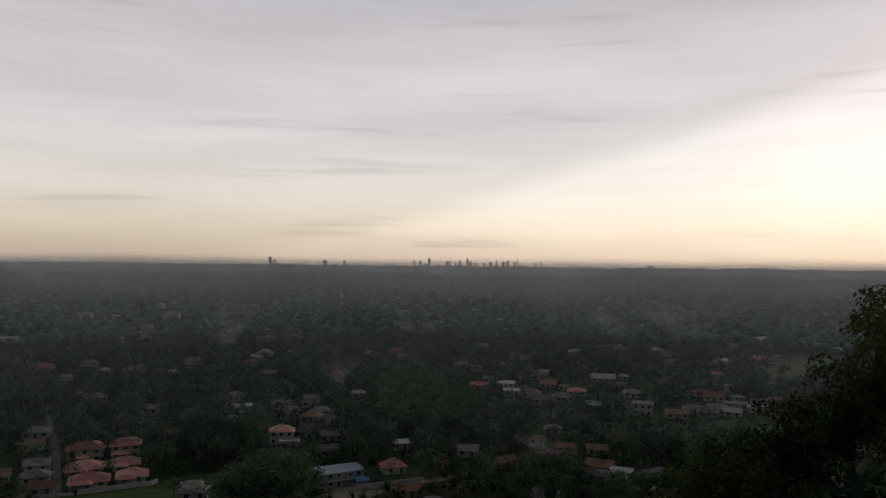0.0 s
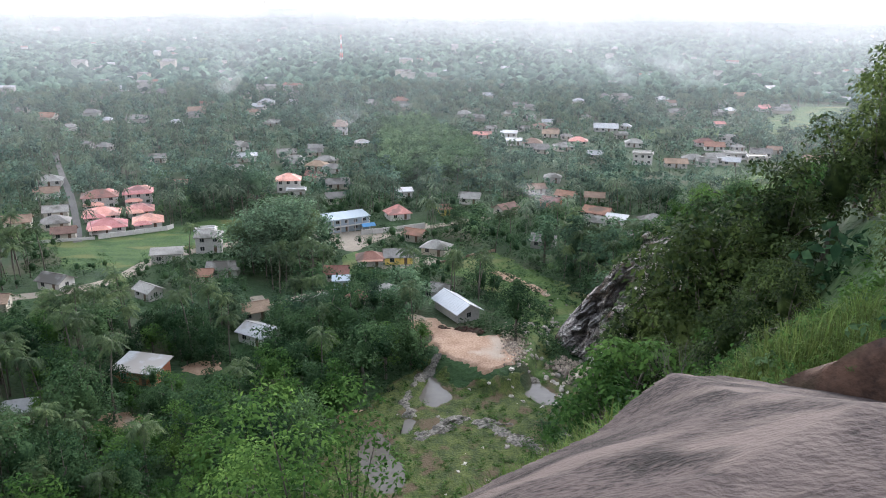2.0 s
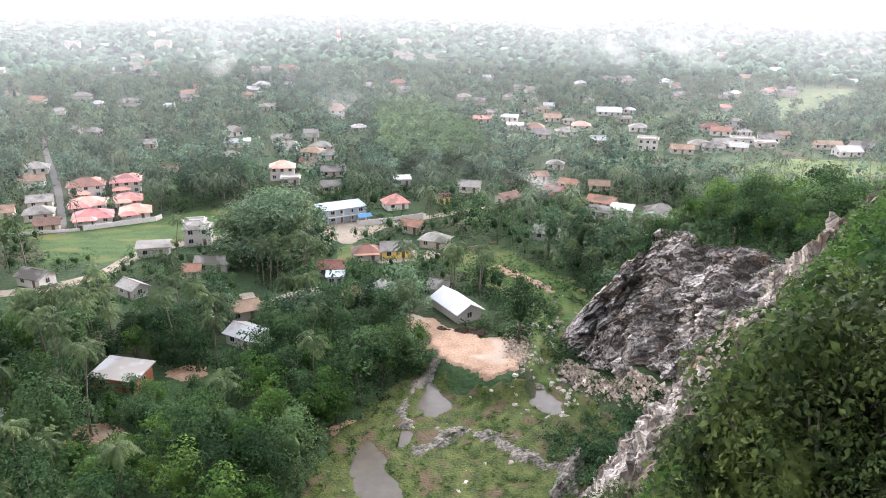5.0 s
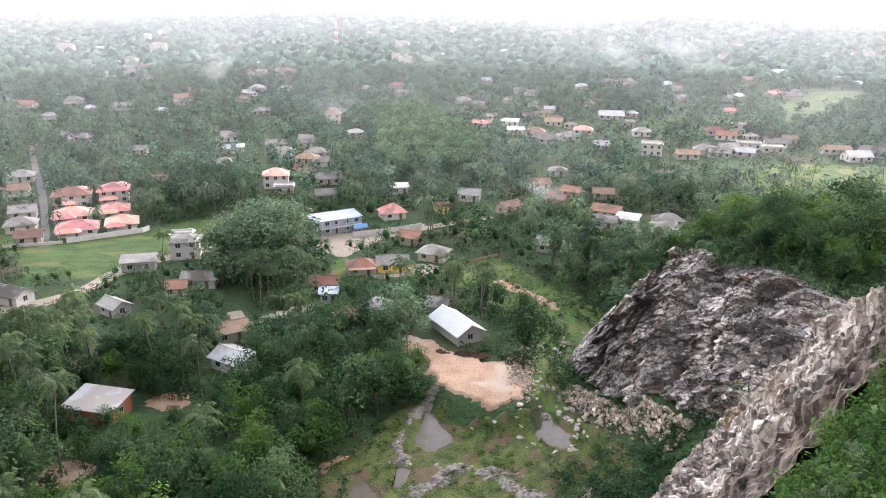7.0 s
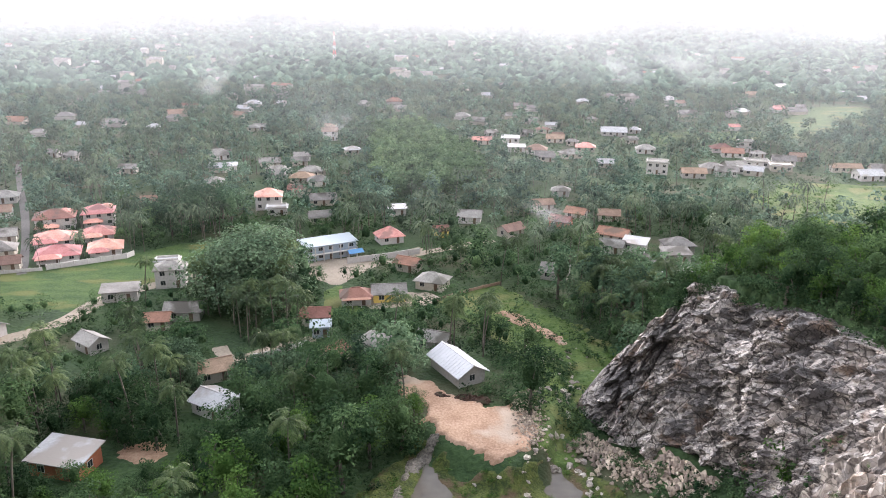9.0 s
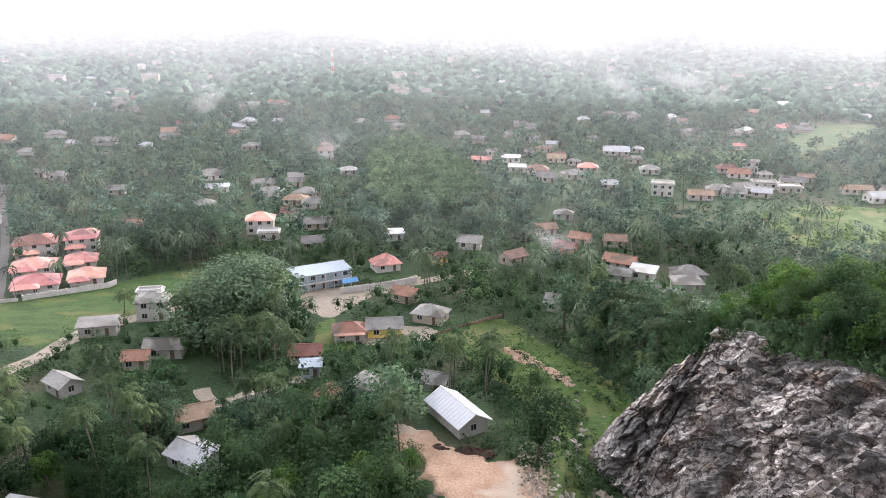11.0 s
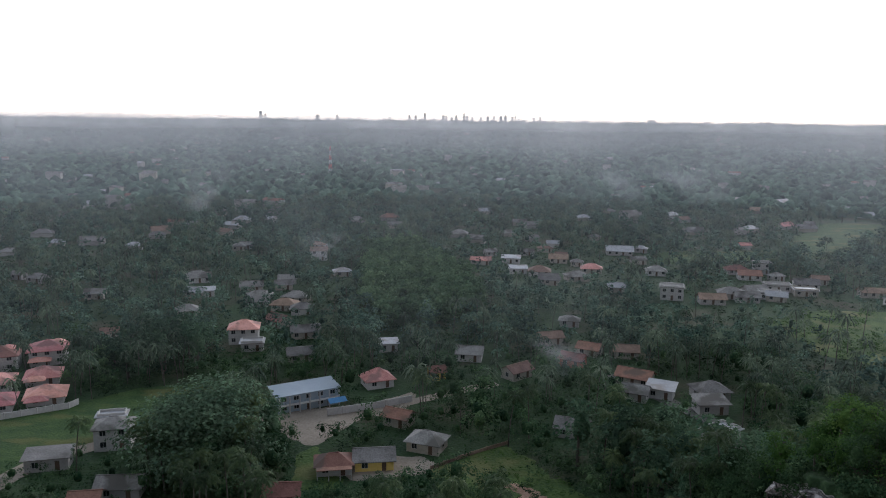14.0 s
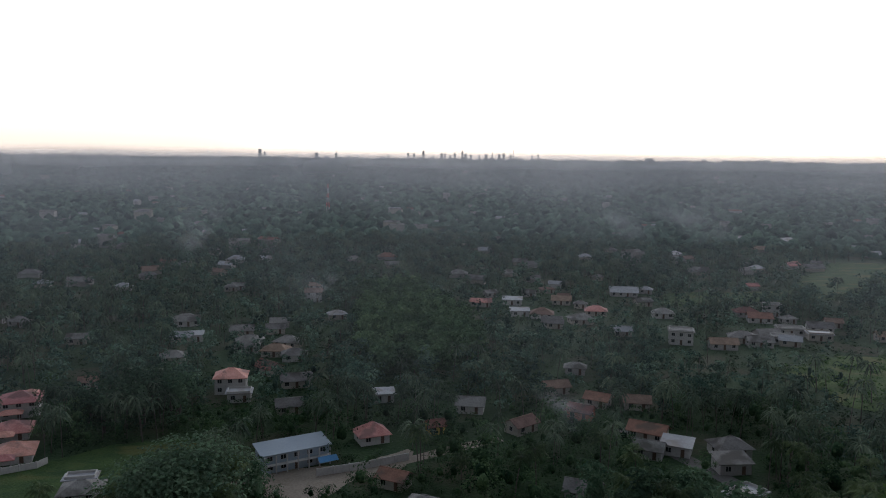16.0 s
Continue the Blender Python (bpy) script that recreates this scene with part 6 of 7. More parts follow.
# nearest plants, things of their own
HILL_TREES = [plant_kind("hillside_tree", "dense dark green tree on the rocky hillside", broadleaf_arrays(40 + i, 8.0, 2.9, 26, 78, 0.16, 14, low=0.15, core=0.5), M["bark"], M["leaf_hill"]) for i in range(4)]
SHRUBS = [plant_kind("shrub_tree", "leafy shrub tree beside the bare spur", broadleaf_arrays(46 + i, 8.0, 3.4, 20, 34, 0.24, 6, low=0.08), M["bark"], M[("leaf", "leaf_light")[i % 2]]) for i in range(4)]
LIGHT_TREES = [plant_kind("young_tree", "young tree with fresh bright green leaves", broadleaf_arrays(60 + i, 12.0, 2.3, 26, 130, 0.125, 16, low=0.42, girth=0.4), M["bark"], M["leaf_light"]) for i in range(2)]
AIRY_TREES = [plant_kind("young_tree", "slim airy tree with thin pale branches", broadleaf_arrays(64 + i, 12.0, 2.6, 26, 130, 0.095, 20, low=0.36, girth=0.35), M["bark"], M["leaf_light"]) for i in range(2)]
VALLEY_TREES = [plant_kind("broadleaf_tree", "dark green broadleaf tree in the valley", broadleaf_arrays(10 + i, 12.0, 5.0, 22, 17.0, 0.265, 5, low=0.16, core=0.6), M["bark"], M["leaf"]) for i in range(5)]
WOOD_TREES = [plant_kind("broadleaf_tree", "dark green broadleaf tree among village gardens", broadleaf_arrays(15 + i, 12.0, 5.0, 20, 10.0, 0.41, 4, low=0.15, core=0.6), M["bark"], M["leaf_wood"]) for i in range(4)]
BRIGHT_TREES = [plant_kind("broadleaf_tree", "bright green broadleaf tree near the quarry", broadleaf_arrays(20 + i, 10.0, 3.7, 20, 24, 0.25, 6, low=0.18, core=0.55), M["bark"], M["leaf_light"]) for i in range(3)]
GREAT_TREE = plant_kind("spreading_tree", "great spreading dark green tree by the lane", broadleaf_arrays(28, 19.0, 14.0, 90, 6.0, 0.42, 16, flat=0.62, low=0.14, core=0.5), M["bark"], M["leaf_soft"])
SLOPE_TREES = [k[:2] + ("hillside_tree",) + k[3:] for k in VALLEY_TREES]
SLOPE_BRIGHT = [k[:2] + ("hillside_tree",) + k[3:] for k in BRIGHT_TREES]
PALMS = [plant_kind("coconut_palm", "slender coconut palm with drooping green fronds", palm_arrays(30 + i, 11.0 + 1.3 * i, 24, 12, 3.8, 0.6), M["bark"], M["frond"], "fronds") for i in range(4)]

for x, y, top in ((10.6, 50, 61.5), (12.6, 46.6, 63.4), (9.0, 47.8, 59.5), (7.6, 45.5, 58.8), (12.6, 49.5, 63.6), (14.6, 44, 66.3), (16.5, 48, 67.5), (13.5, 41.5, 66.0), (18, 43, 69.6), (15.5, 53, 63), (19.5, 55, 64),
                  (12, 56, 57), (17, 61, 58.5), (22, 60, 62), (22.5, 50, 67), (26, 66, 60)):
    g = float(land(x, y))
    plant(HILL_TREES[rng.randrange(4)], x, y, max(top - g, 3.5) / 8.0 * 0.84, label="dense dark green tree on the rocky hillside", tall=1.18)
for x, y, top in ((16, 68, 52), (21, 73, 55), (28, 77, 56), (9, 61, 49.5)):
    if not bars_spur(x, y, top, 2.9):
        plant(HILL_TREES[rng.randrange(4)], x, y, max(top - float(land(x, y)), 3.0) / 8.0)
for x, y, top in ((9.4, 53, 58.5), (9.8, 52, 61.0), (11.0, 52, 62.6), (12.2, 51, 64.0), (13.4, 50, 65.6), (14.7, 49, 67.2), (16.2, 49, 68.8), (17.6, 51, 69.8), (11.5, 47, 62.5), (8.6, 41.6, 62.0), (10.6, 42.6, 62.8), (12.4, 41.0, 64.0)):
    plant(HILL_TREES[rng.randrange(4)], x, y, max(top - float(land(x, y)), 3.0) / 7.6 * 0.8, tall=1.24)
for k, (x, y, top) in enumerate(((5.5, 43.2, 60.4), (6.9, 44.2, 60.9), (8.6, 43.0, 61.6), (6.2, 45.8, 59.0))):
    plant(SHRUBS[1 + 2 * (k % 2)], x, y, max(top - float(land(x, y)), 2.0) / 7.6, label="bright leafy bush on the hill's shoulder")
for i in range(10):
    x, y = rng.uniform(17, 32), rng.uniform(33, 60)
    plant(HILL_TREES[rng.randrange(4)], x, y, rng.uniform(0.3, 0.55), label="low dense tree on the upper hillside")
for i in range(80):
    x, y = rng.uniform(30, 66), rng.uniform(72, 128)
    if inside(x, y, SPUR_PLAN) or inside(x, y, DARK_PLAN) or inside(x, y, FACE) or bars_spur(x, y, float(land(x, y)) + 5, 2.0) or y > 94 + 1.6 * (x - 34) or float(land(x, y)) > 58:
        continue
    plant(SHRUBS[rng.randrange(4)], x, y, rng.uniform(0.35, 0.7))
for x, y, top in ((-4.2, 43.8, 60), (-3.0, 46.8, 58.3), (-7.2, 47.5, 57), (4.2, 44.5, 56.0)):
    plant((AIRY_TREES if x < 5 else LIGHT_TREES)[rng.randrange(2)], x, y, max(top - float(land(x, y)), 3.5) / 12.0)
for x, y, top in ((12, 33.5, 67.2), (14.5, 36.5, 68.2), (17, 39, 69.8), (19, 34, 70.8), (15.5, 33, 69.5)):
    plant(HILL_TREES[rng.randrange(4)], x, y, max(top - float(land(x, y)), 3.0) / 8.0)

r = np.random.RandomState(21)
# cliff-top wood and lower slopes
n = 0
for i in range(900):
    x, y = r.uniform(-75, 95), r.uniform(58, 215)
    z = float(land(x, y))
    if z < 1.5 or n > 130:
        continue
    if inside(x, y, SPUR_PLAN) or inside(x, y, DARK_PLAN) or (22 < x < 72 and 66 < y < 126) or pit_cut(x, y) < float(hill(x, y)) + 1.0 or (abs(x) < 13 and y < 104):
        continue
    s = r.uniform(0.55, 0.95)
    top = z + 11 * s
    lim = 71.5 - 0.36 * max(y - 45, 0) if x < 20 else 70 - 0.2 * (y - 30)
    if bars_spur(x, y, top, 3.4 * s) or top > lim or (x > 25 and y > 140 and z > 20 and s > 0.75):
        continue
    plant((SLOPE_TREES if r.rand() < 0.7 else SLOPE_BRIGHT)[r.randint(3)], x, y, s, label="tree on the wooded hillside above the quarry" if x > 15 else "tree on the lower hillside")
    n += 1

# scrub and small trees along the cliff's crest
CREST = [(36, 174), (42, 170.5), (46, 160.5), (49.5, 153.5), (51, 144), (51.5, 130)]
for i in range(110):
    t = r.rand() * (len(CREST) - 1)
    k = int(t)
    px_, py_ = [CREST[k][c] + (CREST[k + 1][c] - CREST[k][c]) * (t - k) for c in (0, 1)]
    o = r.uniform(3.5, 34)
    x, y = px_ + 0.85 * o, py_ + 0.5 * o
    plant((SLOPE_BRIGHT if r.rand() < 0.65 else SLOPE_TREES)[r.randint(3)], x, y, r.uniform(0.45, 0.75) if o < 14 else r.uniform(0.65, 1.0), label="small leafy tree above the quarry cliff")
# valley woods near the quarry
pts = []
for i in range(11000):
    x, y = r.uniform(-135, 90), r.uniform(86, 300)
    pts.append((x, y))
pts = np.array(sorted(pts, key=lambda p: p[0] ** 2 * 0.4 + (p[1] - 90) ** 2))
size = r.uniform(0.75, 1.35, len(pts))
palm = r.rand(len(pts)) < np.clip(0.06 + 0.0036 * (pts[:, 1] - 160) + 0.26 * (pts[:, 0] < -35), 0.04, 0.55)
meads = inside(pts[:, 0], pts[:, 1], MEADOW) | inside(pts[:, 0], pts[:, 1], [(-26, 96), (26, 96), (48, 130), (34, 200), (16, 196), (14, 160), (-4, 166), (-15, 152), (-20, 136)]) | inside(pts[:, 0], pts[:, 1], [(3, 172), (20, 168), (26, 196), (12, 197), (7, 186)])
low = land(pts[:, 0], pts[:, 1]) - terrace(pts[:, 0], pts[:, 1]) < np.where(pts[:, 0] > 20, 8.0, 2.0)
low &= ~((pts[:, 1] > 225) & (np.abs(pts[:, 0] + 0.28 * pts[:, 1]) > 0.9 * pts[:, 1])) & ~meads


def fits(size):
    tops = np.where(palm, 16, 13 * size)
    return free(pts[:, 0], pts[:, 1], np.where(palm, 2, 4.5 * size)) & low & gardens(pts[:, 0], pts[:, 1], tops, 4 * size)


ok = fits(size)
small = fits(size * 0.5) & ~ok
size = np.where(small, size * 0.5, size)
ok |= small & ~palm
taken = []
# the great spreading tree by the lane, and the dark wood beyond the paddy
plant(GREAT_TREE, -49, 228, 1.08, turn=40, tall=0.85)
taken.append((-49, 228, 14))
for x, y, s in ((-60, 236, 1.15), (-38, 239, 1.0), (-90, 284, 1.3), (-81, 288, 1.35), (-72, 290, 1.3), (-97, 291, 1.2), (-88, 296, 1.3), (-78, 299, 1.3)):
    plant(WOOD_TREES[r.randint(4)], x, y, s, label="great spreading dark green tree by the lane" if x > -62 and y < 240 else "dark tree in the wood beyond the paddy")
    taken.append((x, y, 5 * s))
# the dark wood beyond the meadow
for x, y, s in ((28, 233, 1.25), (36, 226, 1.4), (41, 216, 1.3), (37, 238, 1.0), (46, 228, 1.3), (51, 216, 1.4), (55, 229, 0.9), (48, 240, 0.85), (59, 219, 1.0), (43, 206, 1.1), (56, 206, 1.15), (69, 226, 0.8), (68, 212, 1.2), (50, 197, 1.0), (62, 200, 1.1)):
    plant(WOOD_TREES[r.randint(4)], x, y, s, label="tall dark tree in the wood beyond the meadow")
    taken.append((x, y, 5 * s))
for x, y, s in ((8, 205, 0.8), (16, 195, 0.75), (11, 199, 0.6), (-14, 183, 0.7), (-14.5, 174, 1.1), (-21, 169, 1.25), (-26, 176, 1.15), (-19, 160, 1.0), (-30, 165, 1.1), (-22, 184, 1.0), (-36, 158, 1.0)):
    plant(VALLEY_TREES[r.randint(5)], x, y, s, label="round dark tree near the white-roofed shed")
    taken.append((x, y, 5 * s))
things = {"palm": 0, "tree": 0}
rest_palms, rest_trees = [], []
for (x, y), s, p, good in zip(pts, size, palm, ok):
    if not good:
        continue
    gap = (2.6 if p else 4.9 * s)
    if any((x - a) ** 2 + (y - b) ** 2 < (gap + c) ** 2 * 0.27 for a, b, c in taken):
        continue
    taken.append((x, y, gap))
    if p:
        if things["palm"] < 280:
            plant(PALMS[r.randint(4)], x, y, r.uniform(0.75, 1.05))
            things["palm"] += 1
        else:
            rest_palms.append((x, y))
    else:
        if things["tree"] < 270:
            bright = y < 170 and r.rand() < (0.6 if y < 140 else 0.35)
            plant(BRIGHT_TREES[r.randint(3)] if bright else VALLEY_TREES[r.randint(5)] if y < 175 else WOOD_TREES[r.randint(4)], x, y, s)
            things["tree"] += 1
        else:
            rest_trees.append((x, y, s))


def lump_tree(r):
    """A far crown: one uneven mound, open below."""
    sv, sf = cube_sphere(2)
    keep = (sv[sf][:, :, 2].mean(1) > 0.0)
    V = sv * (5.6, 5.0, 6.0) * r.uniform(0.7, 1.25, (len(sv), 1)) + (0, 0, 3.0)
    used, inv = np.unique(sf[keep], return_inverse=True)
    return V[used], inv.reshape(-1, 4)


GROVE = [(-46, 489), (-18, 507), (1, 444), (15, 405), (12, 353), (-5, 341), (-19, 334), (-34, 361)]


def far_woods():
    """The wooded plain beyond the village core, thinner in detail with distance."""
    rr = np.random.RandomState(33)
    cheap = [broadleaf_arrays(74 + i, 11.0, 4.4, 6, 3.2, 0.75, 0, low=0.15, core=0.5, fine=1)[1] for i in range(4)]
    lods = [broadleaf_arrays(70 + i, 11.0, 4.2, 9, 7.5, 0.52, 0, low=0.15, core=0.35, fine=2)[1] for i in range(4)]
    plod = [palm_arrays(80 + i, 13.0, 14, 3, 3.9, 0.85, 3) for i in range(3)]
    tiny = [lump_tree(np.random.RandomState(90 + i)) for i in range(4)]

    def field(d0, d1, spacing, a0=-34, a1=34):
        area = math.radians(a1 - a0) / 2 * (d1 ** 2 - d0 ** 2)
        n_ = int(area / spacing ** 2)
        d = np.sqrt(rr.uniform(d0 ** 2, d1 ** 2, n_))
        a = np.radians(rr.uniform(a0, a1, n_))
        return d * np.sin(a), 40 + d * np.cos(a)

    def placed(x, y, s, tall):
        return np.stack([x, y, land(x, y) - 0.3, s, tall, rr.uniform(0, 6.28, len(x))], -1)

    sets = []
    # middle distance
    x, y = field(205, 700, 6.2)
    s = rr.uniform(0.55, 1.2, len(x))
    grove = inside(x, y, GROVE)
    town = wobble(x, y, 45, 3.0)
    isp = (rr.rand(len(x)) < np.clip(0.36 + 0.35 * town, 0.1, 0.7)) & ~grove
    near = (x > -135) & (x < 90) & (y < 300)
    good = free(x, y, 4 * s) & (land(x, y) - terrace(x, y) < 4) & ~near & gardens(x, y, np.where(isp, 14, 10 * s), 4 * s)
    good &= ~(inside(x, y, RIGHT_MEADOW) & (rr.rand(len(x)) < 0.85))
    for k in range(4):
        for kind, band in ((lods, np.hypot(x, y - 60) < 340), (cheap, np.hypot(x, y - 60) >= 340)):
            for g, mi in ((grove, 3), (~grove, 0)):
                m = good & ~isp & band & g & (np.arange(len(x)) % 4 == k)
                sets.append((kind[k][0], kind[k][1], mi, placed(x[m], y[m], s[m], rr.uniform(0.8, 1.1, m.sum()))))
    for k in range(3):
        m = good & isp & (np.arange(len(x)) % 3 == k)
        P = placed(x[m], y[m], rr.uniform(0.55, 0.9, m.sum()), rr.uniform(0.9, 1.25, m.sum()))
        sets.append((plod[k][1][0], plod[k][1][1], 1, P))
        sets.append((plod[k][0][0], plod[k][0][1], 2, P))
    # the pale close-grown grove in the middle of the valley
    gx, gy = rr.uniform(-60, 60, 2600), rr.uniform(320, 560, 2600)
    m = inside(gx, gy, GROVE)
    for k in range(4):
        q = m & (np.arange(len(gx)) % 4 == k)
        sets.append((cheap[k][0], cheap[k][1], 3, placed(gx[q], gy[q], rr.uniform(0.75, 0.95, q.sum()), rr.uniform(0.95, 1.1, q.sum()))))
    # undergrowth between the trunks
    near_u, far_u = field(130, 300, 3.1), field(300, 620, 5.2)
    ux, uy = np.concatenate([near_u[0], far_u[0]]), np.concatenate([near_u[1], far_u[1]])
    m = free(ux, uy, 1.5 * np.ones(len(ux))) & (land(ux, uy) - terrace(ux, uy) < 4) & ~inside(ux, uy, MEADOW) & ~inside(ux, uy, RIGHT_MEADOW)
    close = uy - 40 < 255
    for (per, size), band in (((15, 0.25), close), ((6, 0.42), ~close)):
        under = crown_leaves(np.random.RandomState(97), make_clumps(np.random.RandomState(98), 3.0, 2.2, 4, 0.2), per, size, 0.8)
        q = m & band
        sets.append((under[0], under[1], 4, placed(ux[q], uy[q], rr.uniform(0.5, 1.2, q.sum()), rr.uniform(0.6, 1.1, q.sum()))))
    for q, k in ((rest_trees, 0),):
        if q:
            A = np.array(q)
            for j in range(3):
                B = A[j::3]
                v, f = broadleaf_arrays(78 + j, 11.0, 4.4, 13, 8.5, 0.34, 0, low=0.15, core=0.5, fine=2)[1]
                sets.append((v, f, 5, placed(B[:, 0], B[:, 1], B[:, 2], np.ones(len(B)))))
    if rest_palms:
        A = np.array(rest_palms)
        P = placed(A[:, 0], A[:, 1], rr.uniform(0.6, 0.85, len(A)), rr.uniform(0.95, 1.25, len(A)))
        sets.append((plod[0][1][0], plod[0][1][1], 1, P))
        sets.append((plod[0][0][0], plod[0][0][1], 2, P))
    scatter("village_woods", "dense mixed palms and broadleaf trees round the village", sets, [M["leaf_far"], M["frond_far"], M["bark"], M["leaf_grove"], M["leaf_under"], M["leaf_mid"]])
    # far plain
    sets = []
    for d0, d1, sp, sc in ((700, 1300, 9.8, 0.95), (1300, 2300, 17.5, 1.7), (2300, 4700, 40, 3.4)):
        x, y = field(d0, d1, sp)
        clear = wobble(x, y, 120, 5.0) + 0.5 * wobble(x, y, 40, 1.0)
        m0 = (clear < 1.1) & free(x, y, 4 * np.ones(len(x)))
        for k in range(4):
            m = m0 & (np.arange(len(x)) % 4 == k)
            sets.append((tiny[k][0], tiny[k][1], 0, placed(x[m], y[m], sc * rr.uniform(0.7, 1.25, m.sum()), rr.uniform(0.6, 1.2, m.sum()) / (0.6 + 0.4 * sc))))
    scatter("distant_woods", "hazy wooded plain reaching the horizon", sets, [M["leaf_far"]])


far_woods()


def grown(poly, by):
    """The plan of a patch, made larger all round."""
    cx, cy = [sum(p[k] for p in poly) / len(poly) for k in (0, 1)]
    out = []
    for px, py in poly:
        d = math.hypot(px - cx, py - cy)
        out.append((px + (px - cx) * by / d, py + (py - cy) * by / d))
    return out


def low_growth():
    """Bushes and tall grass on the hill, in the quarry and at the fields' edges."""
    rr = np.random.RandomState(44)
    bush = [crown_leaves(np.random.RandomState(100 + i), make_clumps(np.random.RandomState(110 + i), 1.6, 1.1, 6, 0.25), 44, 0.17, 0.75) for i in range(3)]
    sets = []
    NB = 5200
    x, y = rr.uniform(-60, 75, NB), rr.uniform(30, 230, NB)
    z = land(x, y)
    h, c = hill(x, y), pit_cut(x, y)
    above = z - terrace(x, y)
    clear = ~inside(x, y, grown(PAD, 0.8))
    near_dome = (y < 33.5) | ((y < 37) & (x < 4))
    lane = (np.abs(x + 1) < 12) & (y < 104)
    okh = (above > 2) & (c > h - 0.3) & ~near_dome & ~inside(x, y, SPUR_PLAN) & ~inside(x, y, DARK_PLAN)
    okv = (above <= 2) & free(x, y, 3.5 * np.ones(NB)) & (rr.rand(NB) < 0.75) & ~inside(x, y, [(-20, 112), (24, 112), (24, 160), (-6, 160)])
    okc = (c < h) & (above > 3) & (rr.rand(NB) < 0.03) & ~inside(x, y, SPUR_PLAN)
    m0 = (okh | okv | okc) & clear
    m0 &= ~np.array([16 < a < 40 and 76 < b < 92 and bars_spur(a, b, c_ + 1.8, 1.2) for a, b, c_ in zip(x, y, z)])
    s = np.where(lane, rr.uniform(0.35, 0.8, NB), rr.uniform(0.5, 1.5, NB))
    s = np.where(y < 40, np.minimum(s, 0.5), s)
    for k in range(3):
        m = m0 & (np.arange(NB) % 3 == k)
        sets.append((bush[k][0], bush[k][1], k % 2, np.stack([x[m], y[m], z[m] - 0.2, s[m], rr.uniform(0.7, 1.2, m.sum()), rr.uniform(0, 6.28, m.sum())], -1)))
    scatter("bushes", "tangled green bushes on hillside and valley floor", sets, [M["leaf_mid"], M["leaf_under"]], "bush")
    # gully bushes between spur and cliff
    B = []
    for i in range(1500):
        bx, by = rr.uniform(24, 62), rr.uniform(76, 122)
        if inside(bx, by, SPUR_PLAN) or inside(bx, by, DARK_PLAN) or inside(bx, by, FACE) or bx < 20 + 0.5 * (by - 76) or bars_spur(bx, by, float(land(bx, by)) + 1.2, 1.0):
            continue
        B.append((bx, by, float(land(bx, by)) - 0.2, rr.uniform(0.5, 1.3), 0.9, rr.rand() * 6.28))
    for i in range(130):
        t = rr.rand()
        bx, by = 21 + 13 * t + rr.normal(0, 2.5), 126 + 16 * t + rr.normal(0, 5)
        B.append((bx, by, float(land(bx, by)) - 0.2, rr.uniform(0.9, 2.0), 1.0, rr.rand() * 6.28))
    for i in range(60):
        bx, by = rr.uniform(35, 43.5), rr.uniform(136, 150)
        B.append((bx, by, float(land(bx, by)) - 0.2, rr.uniform(0.7, 1.5), 1.0, rr.rand() * 6.28))
    for i in range(70):
        bx, by = rr.uniform(4, 30), rr.uniform(186, 236)
        if not inside(bx, by, MEADOW):
            B.append((bx, by, float(land(bx, by)) - 0.2, rr.uniform(0.6, 1.6), 1.0, rr.rand() * 6.28))
    for i in range(620):
        top = along(CLIFF_TOP[1:], rr.rand())
        o = rr.uniform(1.2, 15)
        bx, by = top.x + 0.85 * o, top.y + 0.5 * o
        keep = smooth01((o - 4) / 5)
        bz = top.z * (1 - keep) + float(hill(bx, by)) * keep
        if (40.2 < top.x < 44.8 and o < 5) or (49.5 < bx < 66 and 165 < by < 174.5):
            continue
        B.append((bx, by, max(float(land(bx, by)), bz) - 0.6, rr.uniform(0.7, 1.7), 1.0, rr.rand() * 6.28))
    for i in range(330):
        bx, by = (rr.uniform(4, 24), rr.uniform(173, 199)) if i < 210 else (rr.uniform(17, 28), rr.uniform(117, 143))
        if inside(bx, by, grown(PAD, 1.5)) or inside(bx, by, SPUR_PLAN) or (bx < 9 and by > 179 + 1.3 * (bx - 5)) or inside(bx, by, POND_C):
            continue
        B.append((bx, by, float(land(bx, by)) - 0.2, rr.uniform(0.5, 1.5), 0.9, rr.rand() * 6.28))
    scatter("gully_bushes", "thick green bushes below the cliff", [(bush[0][0], bush[0][1], 0, B)], [M["leaf_mid"]], "bush")
    T = []
    for i in range(520):
        bx, by = rr.uniform(116, 232), rr.uniform(284, 374)
        if inside(bx, by, RIGHT_MEADOW) and wobble(np.array(bx), np.array(by), 9.0) > -0.2:
            T.append((bx, by, float(land(bx, by)) + 0.1, rr.uniform(0.8, 2.6), rr.uniform(0.5, 1.0), rr.rand() * 6.28))
    for i in range(900):
        bx, by = rr.uniform(-20, 28), rr.uniform(106, 160)
        if inside(bx, by, PIT_FLOOR) and not any(inside(bx, by, o) for o in (POND_A, POND_B, POND_C)) and wobble(np.array(bx), np.array(by), 2.5) > -0.25:
            T.append((bx, by, float(land(bx, by)) + 0.2, rr.uniform(0.3, 0.8), rr.uniform(0.5, 0.9), rr.rand() * 6.28))
    for i in range(500):
        bx, by = rr.uniform(-2, 36), rr.uniform(180, 240)
        if inside(bx, by, MEADOW):
            T.append((bx, by, float(land(bx, by)), rr.uniform(0.25, 0.8), rr.uniform(0.5, 0.9), rr.rand() * 6.28))
    scatter("tufts", "low green tufts on quarry floor and meadow", [(bush[1][0], bush[1][1], 0, T)], [M["leaf_light"]], "bush")
